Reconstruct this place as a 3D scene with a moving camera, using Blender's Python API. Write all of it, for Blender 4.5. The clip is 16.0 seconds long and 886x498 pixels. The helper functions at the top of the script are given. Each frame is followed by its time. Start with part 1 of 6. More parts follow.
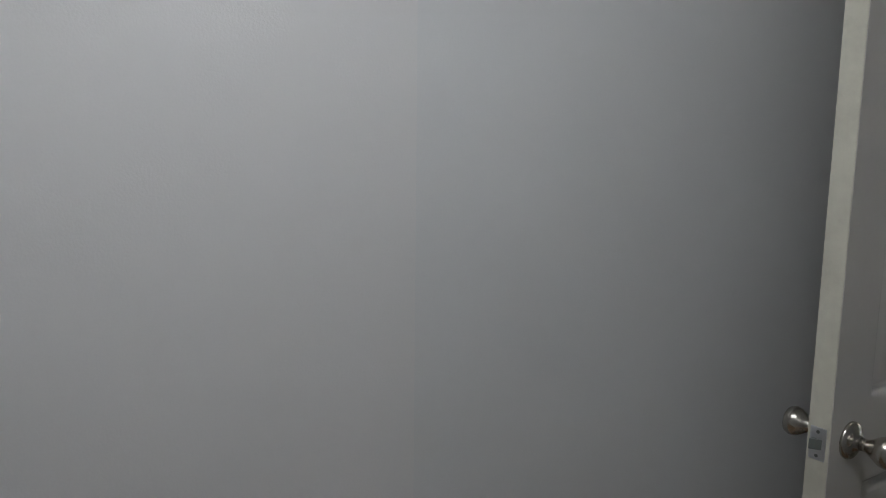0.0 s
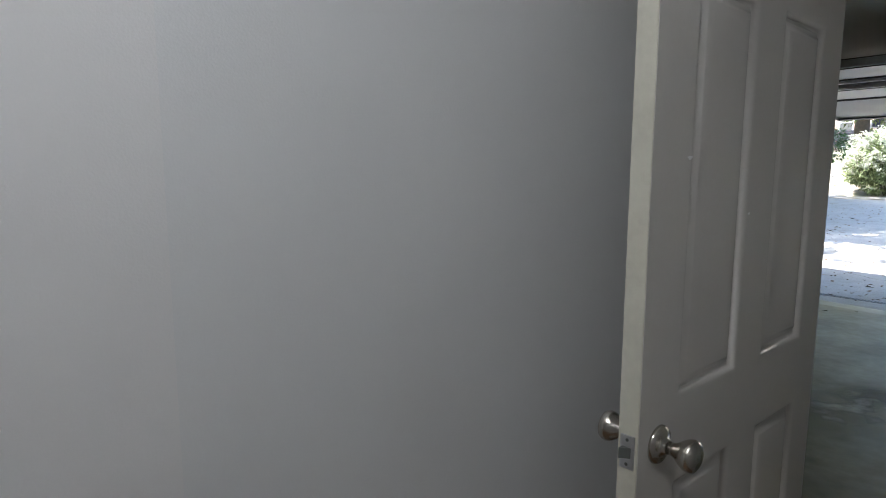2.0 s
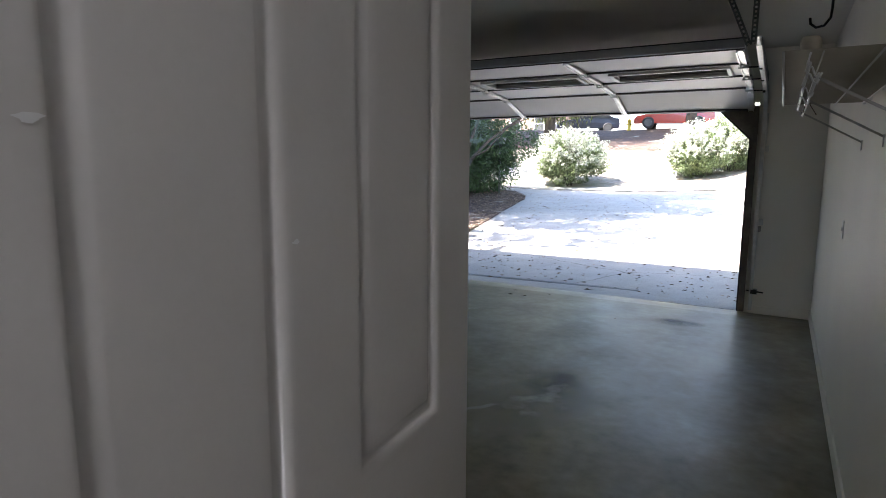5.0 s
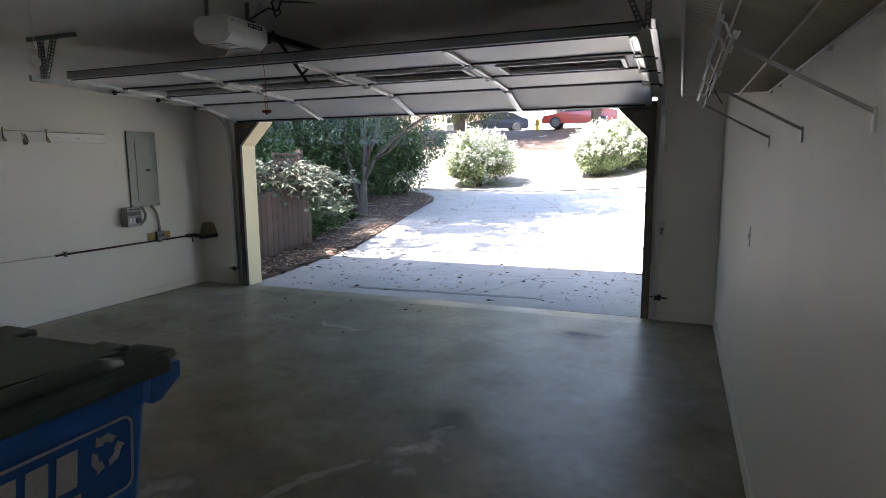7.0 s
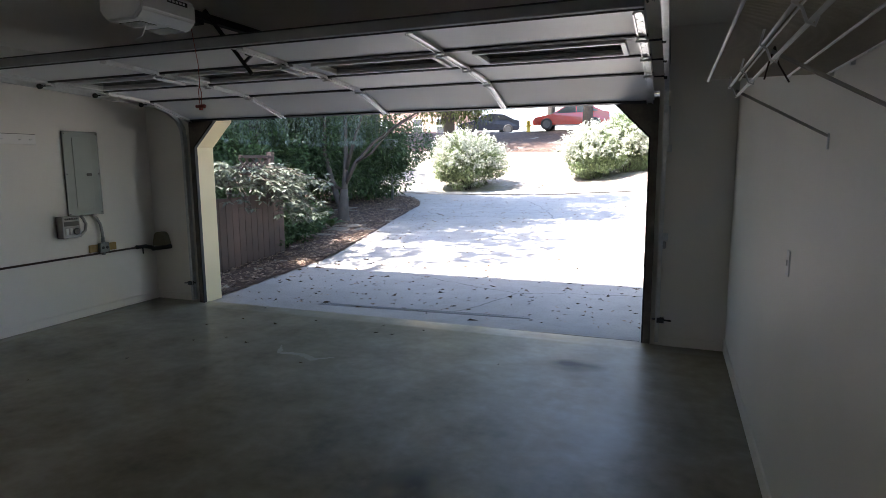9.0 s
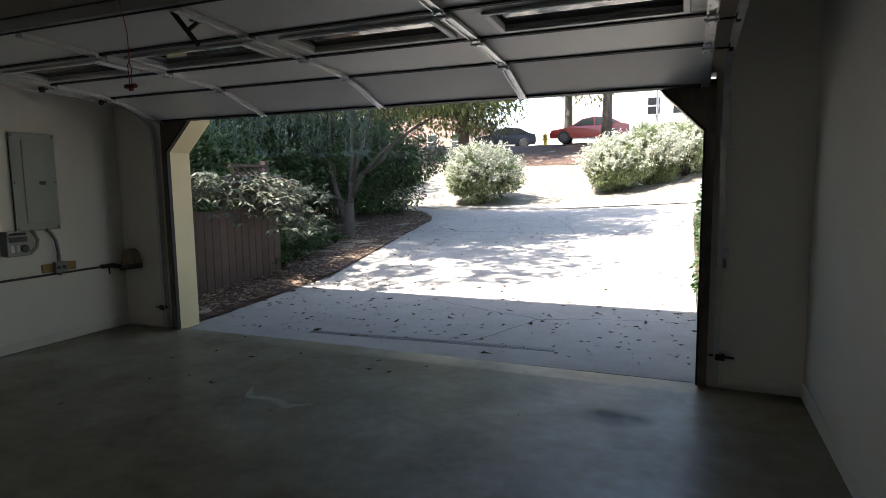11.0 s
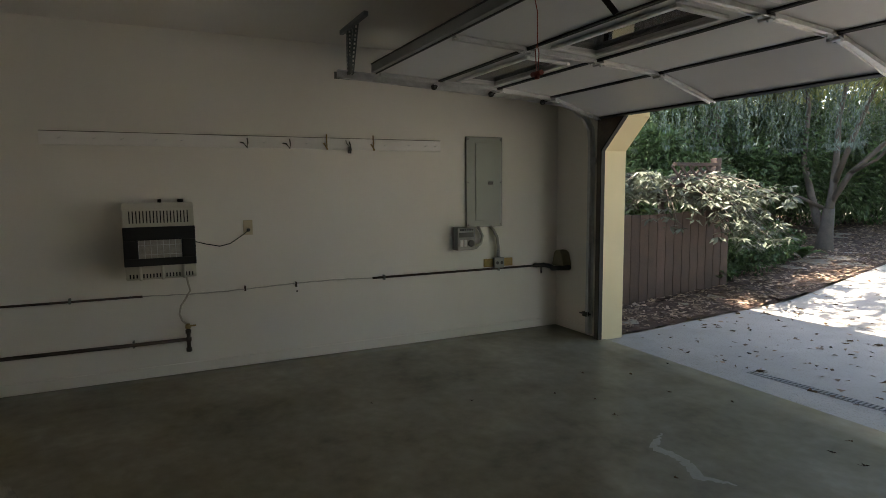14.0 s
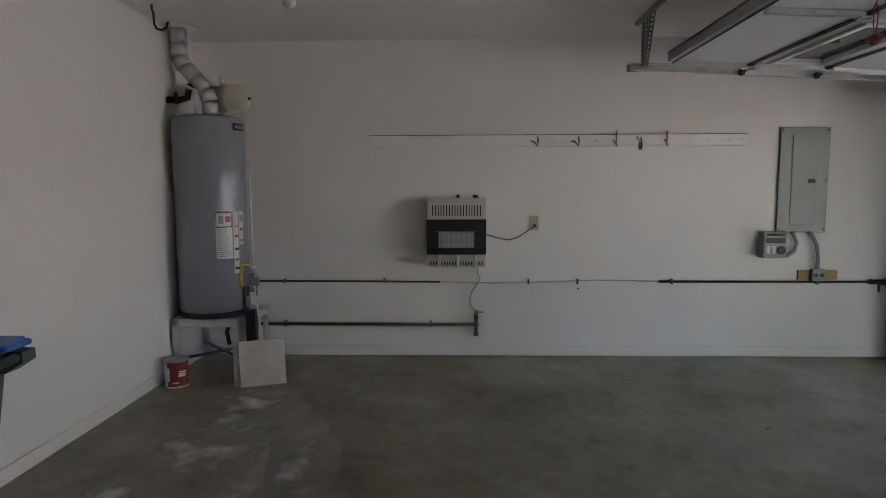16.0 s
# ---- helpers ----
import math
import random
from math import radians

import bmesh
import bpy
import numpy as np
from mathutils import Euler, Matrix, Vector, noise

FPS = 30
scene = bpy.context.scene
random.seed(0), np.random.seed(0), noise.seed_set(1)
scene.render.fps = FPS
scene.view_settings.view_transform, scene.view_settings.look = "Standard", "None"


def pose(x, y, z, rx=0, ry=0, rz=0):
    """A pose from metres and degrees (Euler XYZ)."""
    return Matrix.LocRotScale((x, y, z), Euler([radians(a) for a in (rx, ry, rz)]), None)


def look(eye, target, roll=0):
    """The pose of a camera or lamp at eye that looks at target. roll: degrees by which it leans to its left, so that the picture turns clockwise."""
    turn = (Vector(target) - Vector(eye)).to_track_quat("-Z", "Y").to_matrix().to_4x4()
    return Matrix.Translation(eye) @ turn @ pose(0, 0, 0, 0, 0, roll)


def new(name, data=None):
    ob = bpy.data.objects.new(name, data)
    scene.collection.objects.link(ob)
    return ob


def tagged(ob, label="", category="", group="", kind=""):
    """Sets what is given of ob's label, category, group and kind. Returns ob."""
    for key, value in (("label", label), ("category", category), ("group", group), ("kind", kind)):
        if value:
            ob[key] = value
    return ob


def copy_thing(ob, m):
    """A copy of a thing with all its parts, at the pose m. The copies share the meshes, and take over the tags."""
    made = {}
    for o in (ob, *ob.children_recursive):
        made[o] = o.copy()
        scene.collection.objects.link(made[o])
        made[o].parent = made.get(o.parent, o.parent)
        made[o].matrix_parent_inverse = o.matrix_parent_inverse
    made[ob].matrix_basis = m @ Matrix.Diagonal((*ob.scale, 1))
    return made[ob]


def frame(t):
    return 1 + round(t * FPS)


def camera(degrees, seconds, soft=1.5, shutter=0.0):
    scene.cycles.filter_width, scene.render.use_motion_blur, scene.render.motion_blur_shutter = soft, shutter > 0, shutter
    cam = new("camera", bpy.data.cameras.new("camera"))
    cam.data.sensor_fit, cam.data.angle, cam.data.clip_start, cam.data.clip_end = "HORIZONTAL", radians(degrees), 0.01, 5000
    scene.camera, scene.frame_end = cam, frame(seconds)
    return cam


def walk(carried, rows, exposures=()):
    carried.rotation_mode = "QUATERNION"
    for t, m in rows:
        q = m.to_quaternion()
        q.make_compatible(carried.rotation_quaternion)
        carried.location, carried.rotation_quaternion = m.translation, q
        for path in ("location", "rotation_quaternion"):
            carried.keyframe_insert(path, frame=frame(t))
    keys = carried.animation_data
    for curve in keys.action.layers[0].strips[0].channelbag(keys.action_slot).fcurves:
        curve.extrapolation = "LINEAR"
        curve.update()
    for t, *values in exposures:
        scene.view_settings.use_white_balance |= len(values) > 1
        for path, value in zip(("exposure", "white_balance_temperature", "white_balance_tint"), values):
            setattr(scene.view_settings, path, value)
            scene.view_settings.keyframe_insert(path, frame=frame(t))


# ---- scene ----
cam = camera(72.9, 16.0, soft=0.6)
PATH = [
    (0, (-0.098, -1.895, 1.543), (-1.895, -1.049, 1.314), 0.8),
    (0.5, (-0.101, -1.863, 1.515), (-1.855, -0.922, 1.325), 1.4),
    (1, (-0.12, -1.817, 1.575), (-1.822, -0.801, 1.306), -0.1),
    (1.5, (-0.133, -1.755, 1.574), (-1.787, -0.665, 1.294), -0.0),
    (2, (-0.139, -1.691, 1.571), (-1.736, -0.519, 1.295), 0.1),
    (2.5, (-0.144, -1.63, 1.562), (-1.681, -0.38, 1.288), 0.1),
    (3, (-0.173, -1.56, 1.559), (-1.64, -0.23, 1.28), 0.2),
    (3.5, (-0.224, -1.445, 1.553), (-1.609, -0.029, 1.272), 0.4),
    (4, (-0.27, -1.312, 1.55), (-1.544, 0.204, 1.269), 0.3),
    (4.5, (-0.296, -1.169, 1.552), (-1.411, 0.466, 1.263), 0.5),
    (5, (-0.308, -0.973, 1.56), (-1.276, 0.753, 1.269), 0.3),
    (7.5, (-0.333, -0.041, 1.578), (-1.051, 1.804, 1.289), -0.6),
    (8, (-0.351, 0.124, 1.587), (-1.065, 1.969, 1.295), -0.7),
    (8.5, (-0.388, 0.322, 1.595), (-1.09, 2.172, 1.306), -0.5),
    (11, (-0.713, 1.461, 1.474), (-1.466, 3.299, 1.248), -0.8),
    (11.5, (-0.774, 1.659, 1.451), (-1.689, 3.424, 1.236), -1.0),
    (12, (-0.842, 1.782, 1.46), (-1.95, 3.433, 1.247), -1.1),
    (12.5, (-0.907, 1.927, 1.443), (-2.23, 3.412, 1.236), -1.0),
    (13, (-0.971, 2.04, 1.45), (-2.485, 3.33, 1.245), -0.8),
    (13.5, (-1.037, 2.118, 1.47), (-2.703, 3.205, 1.261), -0.7),
    (14, (-1.096, 2.184, 1.486), (-2.883, 3.056, 1.275), -0.5),
    (14.5, (-1.079, 2.296, 1.445), (-2.969, 2.92, 1.249), -0.6),
    (15, (-1.094, 2.291, 1.443), (-3.043, 2.695, 1.249), -0.5),
    (15.5, (-1.096, 2.288, 1.452), (-3.079, 2.461, 1.254), -0.4),
    (16, (-1.095, 2.263, 1.433), (-3.085, 2.21, 1.24), -0.2),
]
walk(cam, [(t, look(eye, target, roll)) for t, eye, target, roll in PATH], ((0, 2.86, 6450, 10), (2.5, 3.05, 6400, 11), (5, 3.18, 6450, 16), (7.5, 3.1, 6450, 18), (8.5, 2.98, 6400, 18), (11, 2.1, 6800, 14), (13, 2.22, 7650, 13), (14.5, 3.12, 7500, 15), (15.5, 3.46, 6900, 19), (16, 3.64, 6550, 23)))

# ---- world and sun ----
world = bpy.data.worlds.new("sky")
scene.world = world
world.use_nodes = True
wn = world.node_tree
sky = wn.nodes.new("ShaderNodeTexSky")
sky.sky_type, sky.sun_disc = "NISHITA", False
SUN = Vector((0.42, 0.5, -1.0)).normalized()
sky.sun_elevation = math.asin(-SUN.z)
sky.sun_rotation = math.atan2(-SUN.x, -SUN.y)
wn.nodes["Background"].inputs["Strength"].default_value = 0.15
wn.links.new(sky.outputs[0], wn.nodes["Background"].inputs["Color"])
sun = new("sun", bpy.data.lights.new("sun", "SUN"))
sun.data.energy, sun.data.angle, sun.data.color = 5.0, radians(0.55), (1.0, 0.965, 0.91)
sun.matrix_world = look((0, 0, 20), Vector((0, 0, 20)) + SUN)

# ---- plan ----
XL, XR = -6.24, 0.045        # garage side walls
YB, YD = 0.02, 6.03          # back wall, wall of the garage door
ZC = 2.69                    # ceiling
OL, OR, OT = -5.5, -0.62, 2.13   # garage opening
DL, DR, DT = -0.84, 0.03, 2.19   # doorway to the hall
HZ = 0.15                    # hall floor
HX = -1.02                   # hall side wall
WT = 0.12


# ---- materials ----
def shader(name):
    m = bpy.data.materials.new(name)
    m.use_nodes = True
    return m, m.node_tree, m.node_tree.nodes["Principled BSDF"]


def link(nt, a, b):
    nt.links.new(a, b)


def mat(name, col, rough=0.6, metal=0.0, var=0.12, scale=3.0, fine=60.0, bump=0.15, coat=0.0, dirt=None, dirt_amount=0.0, island=0.0, spec=0.5, object_random=0.0, trans=0.0):
    """A surface with colour variation at two scales and a fine relief."""
    m, nt, b = shader(name)
    N = nt.nodes.new
    big, small = N("ShaderNodeTexNoise"), N("ShaderNodeTexNoise")
    big.inputs["Scale"].default_value, big.inputs["Detail"].default_value = scale, 5
    small.inputs["Scale"].default_value, small.inputs["Detail"].default_value = fine, 3
    geo = N("ShaderNodeNewGeometry")
    link(nt, geo.outputs["Position"], big.inputs["Vector"])
    link(nt, geo.outputs["Position"], small.inputs["Vector"])
    add = N("ShaderNodeMath")
    add.operation = "MULTIPLY_ADD"
    link(nt, small.outputs["Fac"], add.inputs[0])
    add.inputs[1].default_value = 0.45
    link(nt, big.outputs["Fac"], add.inputs[2])
    mr = N("ShaderNodeMapRange")
    link(nt, add.outputs[0], mr.inputs["Value"])
    mr.inputs["From Min"].default_value, mr.inputs["From Max"].default_value = 0.45, 1.0
    mr.inputs["To Min"].default_value, mr.inputs["To Max"].default_value = 1 - var, 1 + var
    rgb = N("ShaderNodeRGB")
    rgb.outputs[0].default_value = (*col, 1)
    last = rgb.outputs[0]
    if dirt:
        mask = N("ShaderNodeTexNoise")
        mask.inputs["Scale"].default_value, mask.inputs["Detail"].default_value, mask.inputs["Roughness"].default_value = scale * 0.6, 8, 0.7
        link(nt, geo.outputs["Position"], mask.inputs["Vector"])
        ramp = N("ShaderNodeMapRange")
        ramp.inputs["From Min"].default_value, ramp.inputs["From Max"].default_value = 0.5, 0.68
        ramp.inputs["To Max"].default_value = dirt_amount
        link(nt, mask.outputs["Fac"], ramp.inputs["Value"])
        mix = N("ShaderNodeMix")
        mix.data_type = "RGBA"
        link(nt, ramp.outputs[0], mix.inputs["Factor"])
        link(nt, last, mix.inputs["A"])
        mix.inputs["B"].default_value = (*dirt, 1)
        last = mix.outputs["Result"]
    value = mr.outputs[0]
    if island or object_random:
        r = N("ShaderNodeMapRange")
        if island:
            link(nt, geo.outputs["Random Per Island"], r.inputs["Value"])
        else:
            oi = N("ShaderNodeObjectInfo")
            link(nt, oi.outputs["Random"], r.inputs["Value"])
        k = island or object_random
        r.inputs["To Min"].default_value, r.inputs["To Max"].default_value = 1 - k, 1 + k
        mul = N("ShaderNodeMath")
        mul.operation = "MULTIPLY"
        link(nt, value, mul.inputs[0])
        link(nt, r.outputs[0], mul.inputs[1])
        value = mul.outputs[0]
    hsv = N("ShaderNodeHueSaturation")
    link(nt, value, hsv.inputs["Value"])
    link(nt, last, hsv.inputs["Color"])
    link(nt, hsv.outputs[0], b.inputs["Base Color"])
    rr = N("ShaderNodeMapRange")
    link(nt, big.outputs["Fac"], rr.inputs["Value"])
    rr.inputs["To Min"].default_value, rr.inputs["To Max"].default_value = max(0.02, rough * 0.8), min(1, rough * 1.2)
    link(nt, rr.outputs[0], b.inputs["Roughness"])
    b.inputs["Metallic"].default_value = metal
    b.inputs["Coat Weight"].default_value = coat
    b.inputs["Specular IOR Level"].default_value = spec
    if bump:
        bp = N("ShaderNodeBump")
        bp.inputs["Strength"].default_value, bp.inputs["Distance"].default_value = bump, 0.004
        link(nt, small.outputs["Fac"], bp.inputs["Height"])
        link(nt, bp.outputs[0], b.inputs["Normal"])
    return m


def leaf_mat(name, col, vary=0.35, light=0.35):
    """Leaves: a little light comes through, each leaf a shade of its own."""
    m = mat(name, col, 0.5, var=0.25, scale=1.2, fine=30, bump=0, island=vary)
    nt = m.node_tree
    b = nt.nodes["Principled BSDF"]
    tr, mx = nt.nodes.new("ShaderNodeBsdfTranslucent"), nt.nodes.new("ShaderNodeMixShader")
    link(nt, b.inputs["Base Color"].links[0].from_socket, tr.inputs["Color"])
    mx.inputs[0].default_value = light
    link(nt, b.outputs[0], mx.inputs[1])
    link(nt, tr.outputs[0], mx.inputs[2])
    link(nt, mx.outputs[0], nt.nodes["Material Output"].inputs["Surface"])
    return m


def glow(name, col, strength):
    m, nt, b = shader(name)
    b.inputs["Base Color"].default_value = (0.8, 0.8, 0.8, 1)
    b.inputs["Emission Color"].default_value = (*col, 1)
    b.inputs["Emission Strength"].default_value = strength
    return m


def concrete(name, col, pale, dark, rough, speck=0.0, coat=0.0, big=0.55, amount=0.55):
    """Slab with clouds, stains and, out of doors, exposed aggregate."""
    m, nt, b = shader(name)
    N = nt.nodes.new
    geo = N("ShaderNodeNewGeometry")

    def tex(scale, detail=6, roughness=0.6):
        t = N("ShaderNodeTexNoise")
        t.inputs["Scale"].default_value, t.inputs["Detail"].default_value, t.inputs["Roughness"].default_value = scale, detail, roughness
        link(nt, geo.outputs["Position"], t.inputs["Vector"])
        return t.outputs["Fac"]

    def ramp(v, lo, hi, top=1.0):
        r = N("ShaderNodeMapRange")
        r.inputs["From Min"].default_value, r.inputs["From Max"].default_value, r.inputs["To Max"].default_value = lo, hi, top
        link(nt, v, r.inputs["Value"])
        return r.outputs[0]

    def blend(f, a, colour):
        x = N("ShaderNodeMix")
        x.data_type = "RGBA"
        link(nt, f, x.inputs["Factor"])
        if isinstance(a, tuple):
            x.inputs["A"].default_value = (*a, 1)
        else:
            link(nt, a, x.inputs["A"])
        x.inputs["B"].default_value = (*colour, 1)
        return x.outputs["Result"]

    c = blend(ramp(tex(big), 0.42, 0.68), col, pale)
    c = blend(ramp(tex(0.95, 5, 0.55), 0.36, 0.7, amount), c, dark)
    c = blend(ramp(tex(4.5, 6, 0.6), 0.4, 0.75, 0.3), c, tuple(v * 0.75 for v in dark))
    if speck:
        c = blend(ramp(tex(140, 2, 0.5), 0.58, 0.66, speck), c, tuple(v * 0.45 for v in col))
    link(nt, c, b.inputs["Base Color"])
    r = N("ShaderNodeMapRange")
    link(nt, tex(1.1, 6), r.inputs["Value"])
    r.inputs["From Min"].default_value, r.inputs["From Max"].default_value = 0.3, 0.7
    r.inputs["To Min"].default_value, r.inputs["To Max"].default_value = rough - 0.12, rough + 0.15
    link(nt, r.outputs[0], b.inputs["Roughness"])
    bp = N("ShaderNodeBump")
    bp.inputs["Strength"].default_value, bp.inputs["Distance"].default_value = 0.25, 0.003
    link(nt, tex(90, 4), bp.inputs["Height"])
    link(nt, bp.outputs[0], b.inputs["Normal"])
    return m


M_WALL = mat("wall_paint", (0.84, 0.812, 0.755), 0.55, var=0.035, scale=1.3, fine=220, bump=0.12, dirt=(0.76, 0.73, 0.69), dirt_amount=0.2)
M_HALL = mat("hall_paint", (0.70, 0.706, 0.712), 0.5, var=0.02, scale=0.9, fine=260, bump=0.1)
M_HALL2 = mat("hall_paint_paler", (0.728, 0.722, 0.722), 0.5, var=0.02, scale=0.9, fine=260, bump=0.1)
M_CEIL = mat("ceiling_paint", (0.8, 0.77, 0.725), 0.75, var=0.05, scale=1.2, fine=160, bump=0.3)
M_TRIM = mat("trim_paint", (0.68, 0.67, 0.65), 0.4, var=0.03, scale=3, fine=150, bump=0.06)
M_DOOR = mat("door_paint", (0.64, 0.615, 0.585), 0.2, var=0.03, scale=4, fine=120, bump=0.0)
M_EDGE = mat("door_edge_paint", (0.7, 0.68, 0.58), 0.5, var=0.08, scale=9, fine=70, bump=0.25, dirt=(0.45, 0.42, 0.34), dirt_amount=0.35)
def worn_slab(name):
    """Indoor slab: soft clouds of grey, brown and olive at three sizes, faintly polished."""
    m, nt, b = shader(name)
    N = nt.nodes.new
    geo = N("ShaderNodeNewGeometry")

    def cloud(scale, detail, distort):
        t = N("ShaderNodeTexNoise")
        t.inputs["Scale"].default_value, t.inputs["Detail"].default_value = scale, detail
        t.inputs["Roughness"].default_value, t.inputs["Distortion"].default_value = 0.55, distort
        link(nt, geo.outputs["Position"], t.inputs["Vector"])
        return t.outputs["Fac"]

    def plus(a, k, base):
        x = N("ShaderNodeMath")
        x.operation = "MULTIPLY_ADD"
        link(nt, a, x.inputs[0])
        x.inputs[1].default_value = k
        if base is None:
            x.inputs[2].default_value = 0.0
        else:
            link(nt, base, x.inputs[2])
        return x.outputs[0]

    v = plus(cloud(0.7, 3, 0.6), 0.42, None)
    v = plus(cloud(2.4, 4, 0.4), 0.36, v)
    v = plus(cloud(11, 4, 0.0), 0.22, v)
    ramp = N("ShaderNodeValToRGB")
    stops = ((0.36, (0.11, 0.093, 0.056)), (0.45, (0.185, 0.163, 0.109)), (0.54, (0.247, 0.222, 0.158)), (0.65, (0.34, 0.31, 0.24)))
    while len(ramp.color_ramp.elements) < len(stops):
        ramp.color_ramp.elements.new(0.5)
    for e, (p, c) in zip(ramp.color_ramp.elements, stops):
        e.position, e.color = p, (*c, 1)
    link(nt, v, ramp.inputs["Fac"])
    link(nt, ramp.outputs["Color"], b.inputs["Base Color"])
    b.inputs["Specular IOR Level"].default_value = 0.38
    r = N("ShaderNodeMapRange")
    link(nt, cloud(1.7, 4, 0.3), r.inputs["Value"])
    r.inputs["From Min"].default_value, r.inputs["From Max"].default_value = 0.3, 0.7
    r.inputs["To Min"].default_value, r.inputs["To Max"].default_value = 0.3, 0.47
    link(nt, r.outputs[0], b.inputs["Roughness"])
    bp = N("ShaderNodeBump")
    bp.inputs["Strength"].default_value, bp.inputs["Distance"].default_value = 0.12, 0.001
    link(nt, cloud(60, 3, 0.0), bp.inputs["Height"])
    link(nt, bp.outputs[0], b.inputs["Normal"])
    return m


M_FLOOR = worn_slab("garage_concrete")
M_DRIVE = concrete("driveway_concrete", (0.42, 0.4, 0.362), (0.49, 0.466, 0.422), (0.29, 0.274, 0.244), 0.8, speck=0.7, amount=0.5)
M_STEEL = mat("galvanised_steel", (0.62, 0.63, 0.64), 0.35, 1.0, var=0.15, scale=14, fine=90, bump=0.08)
M_JOINT = mat("dark_joint_steel", (0.06, 0.06, 0.06), 0.45, 0.3, var=0.15, scale=9, fine=90, bump=0.05)
M_GREYSTEEL = mat("grey_enamel_steel", (0.17, 0.185, 0.175), 0.38, 0.35, var=0.07, scale=5, fine=120, bump=0.05)
M_NICKEL = mat("brushed_nickel", (0.52, 0.49, 0.44), 0.24, 1.0, var=0.08, scale=20, fine=300, bump=0.06)
M_BLACK = mat("black_plastic", (0.015, 0.015, 0.016), 0.45, var=0.15, scale=8, fine=90, bump=0.1)
M_RUBBER = mat("black_rubber", (0.02, 0.019, 0.018), 0.7, var=0.2, scale=12, fine=80, bump=0.2)
M_GDOOR = mat("garage_door_steel", (0.6, 0.6, 0.6), 0.45, 0.0, var=0.04, scale=2.5, fine=180, bump=0.1)
M_CREAM = mat("cream_trim_paint", (0.72, 0.62, 0.38), 0.5, var=0.05, scale=2, fine=90, bump=0.1)
M_BROWNTRIM = mat("weathered_brown_wood", (0.14, 0.115, 0.095), 0.7, var=0.3, scale=7, fine=60, bump=0.35, dirt=(0.25, 0.22, 0.19), dirt_amount=0.5)
M_WHITE = mat("white_enamel", (0.74, 0.74, 0.73), 0.35, var=0.03, scale=6, fine=150, bump=0.04)
M_MULCH = mat("bark_mulch", (0.075, 0.045, 0.032), 0.95, var=0.55, scale=9, fine=55, bump=1.0, dirt=(0.19, 0.12, 0.08), dirt_amount=0.6)
M_STRAW = mat("dry_grass_ground", (0.31, 0.28, 0.23), 0.95, var=0.35, scale=2.5, fine=30, bump=0.8, dirt=(0.2, 0.2, 0.09), dirt_amount=0.5)
M_BARK = mat("grey_bark", (0.075, 0.064, 0.051), 0.9, var=0.35, scale=8, fine=50, bump=0.9)
M_FENCE = mat("stained_fence_wood", (0.068, 0.044, 0.034), 0.75, var=0.3, scale=5, fine=45, bump=0.3, object_random=0.2)


# ---- helpers of this scene ----
def bmnew():
    return bmesh.new()


def box(bm, x0, x1, y0, y1, z0, z1, bevel=0.0, m=None):
    made = bmesh.ops.create_cube(bm, size=1)["verts"]
    for v in made:
        v.co = Vector(((x0 + x1) / 2 + v.co.x * (x1 - x0), (y0 + y1) / 2 + v.co.y * (y1 - y0), (z0 + z1) / 2 + v.co.z * (z1 - z0)))
    if bevel:
        es = {e for v in made for e in v.link_edges}
        r = bmesh.ops.bevel(bm, geom=list(es), offset=bevel, segments=2, affect="EDGES", profile=0.5)
        made = list({v for f in r["faces"] for v in f.verts} | {v for v in made if v.is_valid})
    if m is not None:
        bmesh.ops.transform(bm, matrix=m, verts=[v for v in made if v.is_valid])
    return made


def tube(bm, pts, r, sides=8, cap=True):
    """A round bar along a polyline; r is one radius or one for each point."""
    pts = [Vector(p) for p in pts]
    rs = r if isinstance(r, (list, tuple)) else [r] * len(pts)
    rings, up = [], None
    for i, p in enumerate(pts):
        d = (pts[min(i + 1, len(pts) - 1)] - pts[max(i - 1, 0)]).normalized()
        if up is None:
            up = d.orthogonal().normalized()
        up = (up - d * up.dot(d)).normalized()
        side = d.cross(up)
        rings.append([bm.verts.new(p + (up * math.cos(a) + side * math.sin(a)) * rs[i]) for a in [2 * math.pi * k / sides for k in range(sides)]])
    for a, b in zip(rings, rings[1:]):
        for k in range(sides):
            f = bm.faces.new((a[k], a[(k + 1) % sides], b[(k + 1) % sides], b[k]))
            f.smooth = True
    if cap:
        bm.faces.new(rings[0][::-1])
        bm.faces.new(rings[-1])


def lathe(bm, profile, centre, axis="z", sides=24, m=None):
    """A turned body: (radius, height) pairs about an axis through centre."""
    c = Vector(centre)
    rot = {"z": Matrix.Identity(3), "x": Matrix.Rotation(radians(90), 3, "Y"), "y": Matrix.Rotation(radians(-90), 3, "X")}[axis]
    rings = []
    for r, h in profile:
        rings.append([bm.verts.new(c + rot @ Vector((r * math.cos(2 * math.pi * k / sides), r * math.sin(2 * math.pi * k / sides), h))) for k in range(sides)])
    for a, b in zip(rings, rings[1:]):
        for k in range(sides):
            f = bm.faces.new((a[k], a[(k + 1) % sides], b[(k + 1) % sides], b[k]))
            f.smooth = True
    bm.faces.new(rings[0][::-1])
    bm.faces.new(rings[-1])
    if m is not None:
        bmesh.ops.transform(bm, matrix=m, verts=[v for r in rings for v in r])


